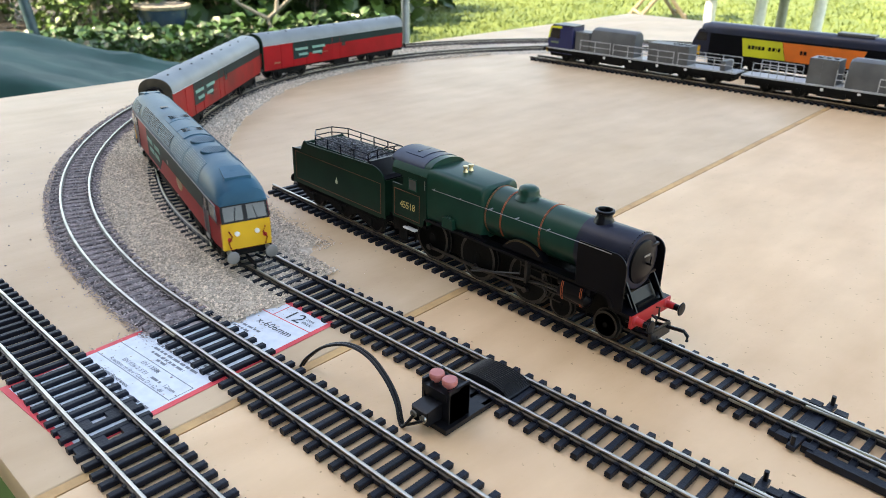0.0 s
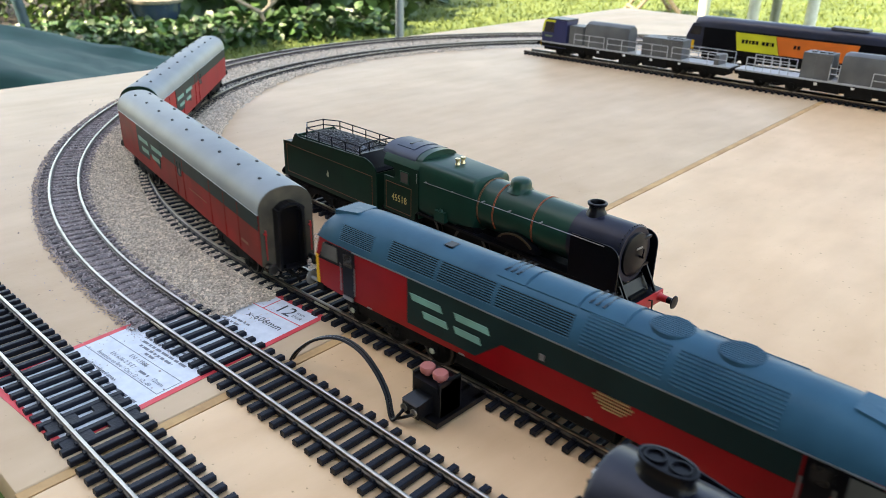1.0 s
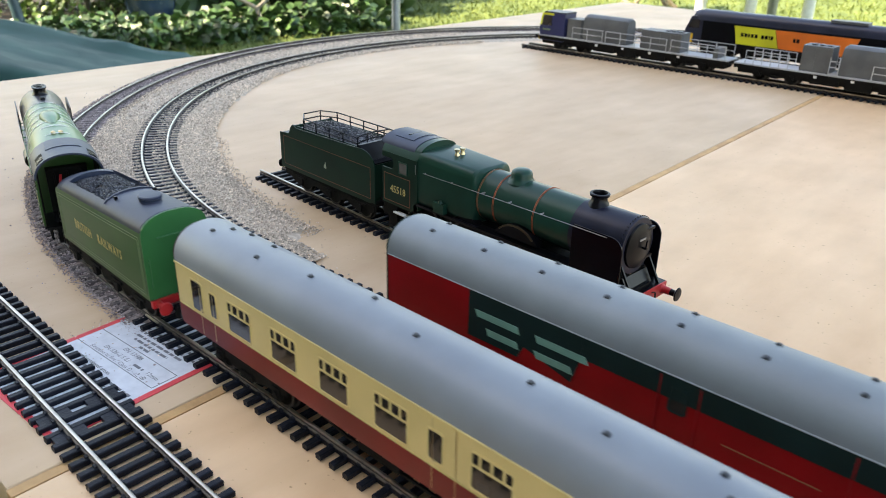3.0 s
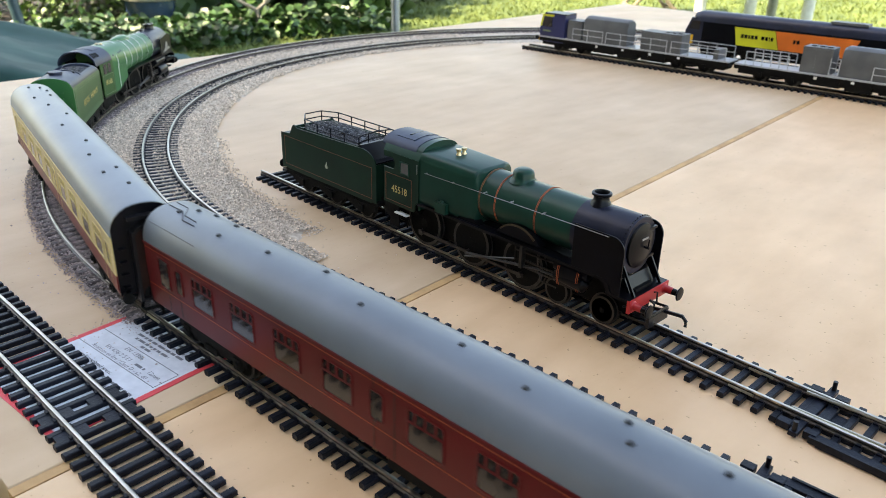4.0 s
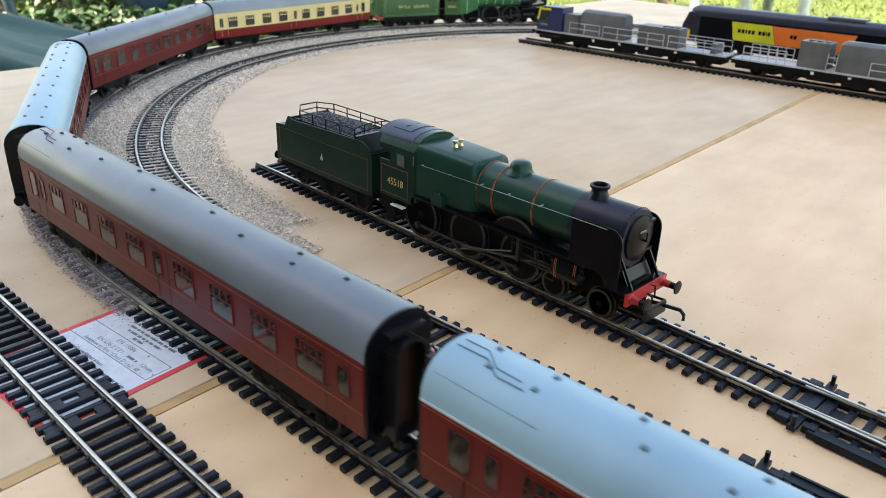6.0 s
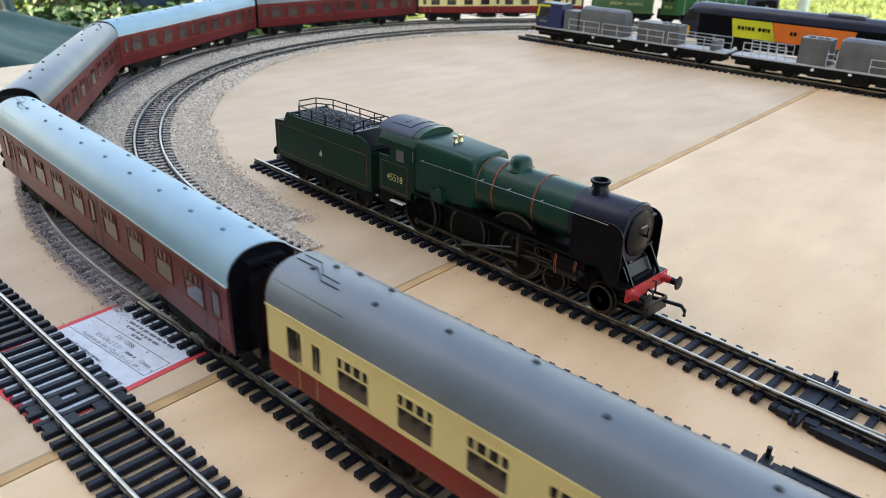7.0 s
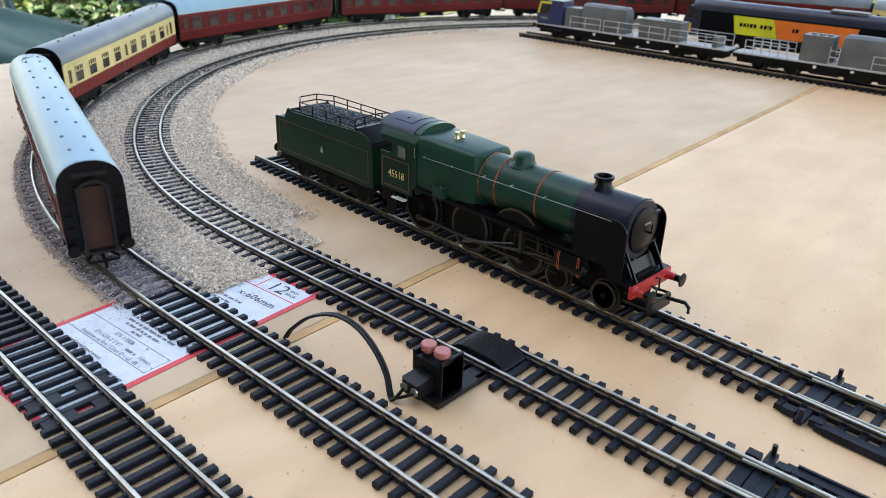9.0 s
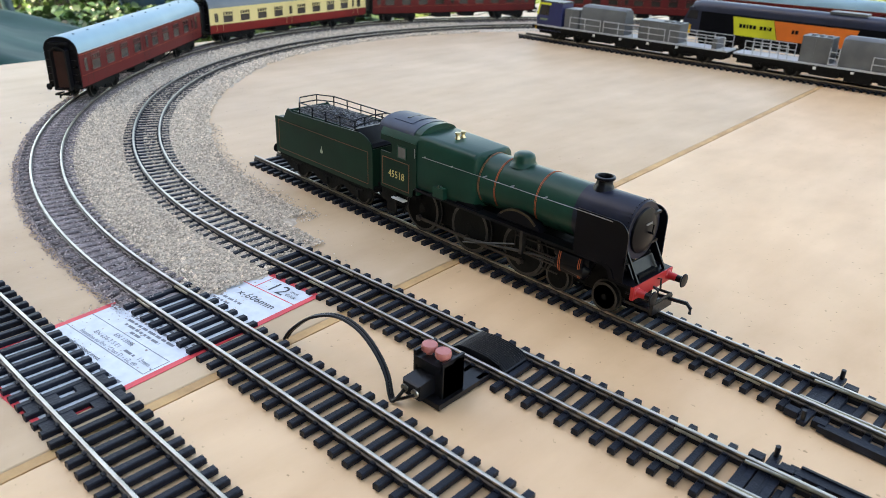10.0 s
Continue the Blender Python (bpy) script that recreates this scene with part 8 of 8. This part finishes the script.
part("centre_post", bm, POLE, gt, "grey steel centre post")

# folding wooden chair on the lawn
ch = thing("folding_chair", "weathered wooden folding chair on the lawn", "chair", Matrix.Translation((*along(0.755, 7.2), GROUND)) @ Matrix.Rotation(0.7, 4, "Z"))
for y in (-0.24, 0.24):
    for x0, x1 in ((-0.26, 0.22), (0.24, -0.26)):
        bm = bm_new()
        tube(bm, [(x0, y, 0.0), (x1, y, 0.62)], 0.022, 6)
        part("leg", bm, WOOD, ch)
for k in range(5):
    bm = bm_new()
    box(bm, -0.22 + k * 0.09, -0.15 + k * 0.09, -0.25, 0.25, 0.44, 0.46)
    part("seat_slat", bm, WOOD, ch)
for x in (-0.23, 0.22):
    bm = bm_new()
    tube(bm, [(x, -0.24, 0.06), (x, 0.24, 0.06)], 0.016, 6)
    part("stretcher", bm, WOOD, ch)
for k in range(3):
    bm = bm_new()
    box(bm, 0.21, 0.23, -0.25, 0.25, 0.62 + k * 0.09, 0.68 + k * 0.09)
    part("back_slat", bm, WOOD, ch)

# tarpaulin over a low stack beside the table
ax, dp = Vector((0.40, 0.917, 0)), Vector((-0.917, 0.40, 0))
c0 = Vector((-1.85, 0.15, 0))
bm = bm_new()
nu, nv = 64, 34
g = []
for i in range(nu + 1):
    r = []
    for j in range(nv + 1):
        u, v = -1.25 + 2.5 * i / nu, -1.5 + 3.0 * j / nv
        du, dv = max(0, abs(u) - 0.80), max(0, abs(v) - 0.75)
        drop = min(0.60, max(0, (du / 0.45) * 0.62, (dv / 0.75) * 0.62)) if du or dv else 0
        uu = max(-0.80, min(0.80, u)) + math.copysign(min(du, 0.45) * 0.22, u)
        vv = (max(-0.75, min(0.75, v)) + math.copysign(min(dv, 0.75) * 0.12, v)) * 0.45
        p = c0 + ax * uu + dp * vv
        wr = 0.034 * noise.noise((u * 3.2, v * 2.2, 1.3)) + 0.020 * abs(noise.noise((u * 7 + v * 3, v * 4, 4))) + 0.008 * noise.noise((u * 16, v * 9, 7))
        p.z = -0.140 - drop + wr * (1.6 if drop else 1) - 0.22 * max(0, uu - 0.30)
        if drop:
            p += dp * math.copysign(abs(wr), v) + ax * wr
        r.append(bm.verts.new(p))
    g.append(r)
for a, b in zip(g, g[1:]):
    for j in range(nv):
        bm.faces.new((a[j], a[j + 1], b[j + 1], b[j]))
tarp = solid("tarpaulin", bm, TARP, "dark green tarpaulin draped over a low stack", "tarpaulin", smooth=60)
sol = tarp.modifiers.new("thickness", "SOLIDIFY")
sol.thickness = 0.004
bm = bm_new()
m = Matrix((( *ax, 0), (*dp, 0), (0, 0, 1, 0), (0, 0, 0, 1))).transposed()
m.translation = c0
box(bm, -0.76, 0.30, -0.28, 0.28, GROUND, -0.26)
solid("timber_stack", bm, WOOD, "stack of timber under the tarpaulin", "timber", m=m)

# trestles that carry the boards
for x in (-0.50, 0.10, 1.0, 2.0, 2.9):
    tr = thing("trestle", "wooden trestle carrying the plywood boards", "trestle", group="trestles")
    bm = bm_new()
    y0 = -0.05 if x < 0 else -0.30
    box(bm, x - 0.03, x + 0.03, y0, 1.25, -0.09 if abs(x - 0.10) > 0.2 else -0.11, -0.0135)
    part("beam", bm, WOOD, tr)
    for y in (y0 + 0.12, 1.12):
        for k in (-1, 1):
            bm = bm_new()
            tube(bm, [(x + k * 0.02, y, -0.08), (x + k * 0.16, y, GROUND)], 0.022, 4)
            part("leg", bm, WOOD, tr)

# an unseen house wall and roof, added behind the camera to shade the table
bm = bm_new()
box(bm, -9.1, 3.2, -4.8, -4.5, GROUND - 0.1, 9.5)
solid("shade_wall", bm, SHADE_WALL, "unseen wall added to shade the table", "wall", kind="structure")
bm = bm_new()
loft(bm, [[(x, -4.1, 9.4), (x, -4.1, 9.55), (x, -7.6, 11.3), (x, -7.6, 11.15)] for x in (-9.3, 3.4)])
solid("shade_eaves", bm, SOIL, "unseen roof added over the shading wall", "roof", kind="structure")

# ---- what moves: where each train is on its line, by time ----
EXPRESS_AT = ((0.0, -0.45), (1.0, -0.264), (1.3, -0.200), (1.7, -0.115), (2.5, 0.073), (3.8, 0.441), (4.5, 0.666), (5.0, 0.831), (5.5, 0.993), (6.8, 1.4401), (7.5, 1.684), (8.5, 2.018), (9.0, 2.186), (9.5, 2.350), (10.0, 2.520))
MAIL_AT = ((0.0, 0.270), (0.5, 0.117), (1.0, -0.0355), (1.5, -0.1775), (2.0, -0.3173), (2.7, -0.514), (4.0, -0.881), (10.0, -2.58))


def smooth_at(table, t):
    """A smooth curve through the table (cubic, with slopes from the neighbours)."""
    ts, vs = [a for a, b in table], [b for a, b in table]
    if len(ts) == 2:
        return vs[0] + (vs[1] - vs[0]) * (t - ts[0]) / (ts[1] - ts[0])
    m = [(vs[min(i + 1, len(ts) - 1)] - vs[max(i - 1, 0)]) / (ts[min(i + 1, len(ts) - 1)] - ts[max(i - 1, 0)]) for i in range(len(ts))]
    i = max(0, min(len(ts) - 2, sum(1 for a in ts if a <= t) - 1))
    h = ts[i + 1] - ts[i]
    u = (t - ts[i]) / h
    return (2 * u ** 3 - 3 * u ** 2 + 1) * vs[i] + (u ** 3 - 2 * u ** 2 + u) * h * m[i] + (-2 * u ** 3 + 3 * u ** 2) * vs[i + 1] + (u ** 3 - u ** 2) * h * m[i + 1]


def stand(line, s, pivot, back):
    """The pose of a vehicle whose middle is at s, carried on two pivots; back: it faces towards lower s."""
    a, b = line.at(s + pivot), line.at(s - pivot)
    x, y = (a[0] + b[0]) / 2, (a[1] + b[1]) / 2
    th = math.atan2(a[1] - b[1], a[0] - b[0])
    return Matrix.Translation((x, y, ZR)) @ Matrix.Rotation(th + (math.pi if back else 0), 4, "Z")


def motions():
    behind = (0, 0.268, 0.536, 0.804, 1.086, 1.362, 1.645)
    # every vehicle: its line, table, middle behind the reference, pivot distance, facing
    stock = [(EXPRESS, OUTER, EXPRESS_AT, 0.2063, 0.050, False), (TENDER, OUTER, EXPRESS_AT, 0.0675, 0.028, False)]
    stock += [(c, OUTER, EXPRESS_AT, -0.1308 - d, 0.089, False) for d, c in zip(behind, COACHES)]
    stock += [(MAIL, INNER, MAIL_AT, 0.1210, 0.0715, True), (VANS[0], INNER, MAIL_AT, 0.3874, 0.079, True), (VANS[1], INNER, MAIL_AT, 0.637, 0.079, True)]
    steps = [i / 10 for i in range(101)]
    for ob, line, table, o, pivot, back in stock:
        walk(ob, [(t, stand(line, smooth_at(table, t) + o, pivot, back)) for t in steps])
    # wheels roll with the way that their train has gone
    sixtieths = [i / 30 for i in range(301)]
    gone = {True: [abs(smooth_at(MAIL_AT, t) - MAIL_AT[0][1]) for t in sixtieths], False: [smooth_at(EXPRESS_AT, t) - EXPRESS_AT[0][1] for t in sixtieths]}
    mail = {MAIL, *VANS}
    for ob, r, place in TURNING:
        top = ob.parent if ob.parent.parent is None else ob.parent.parent
        walk(ob, [(t, pose(*place, 0, math.degrees(g / r) % 360, 0)) for t, g in zip(sixtieths, gone[top in mail])])


motions()
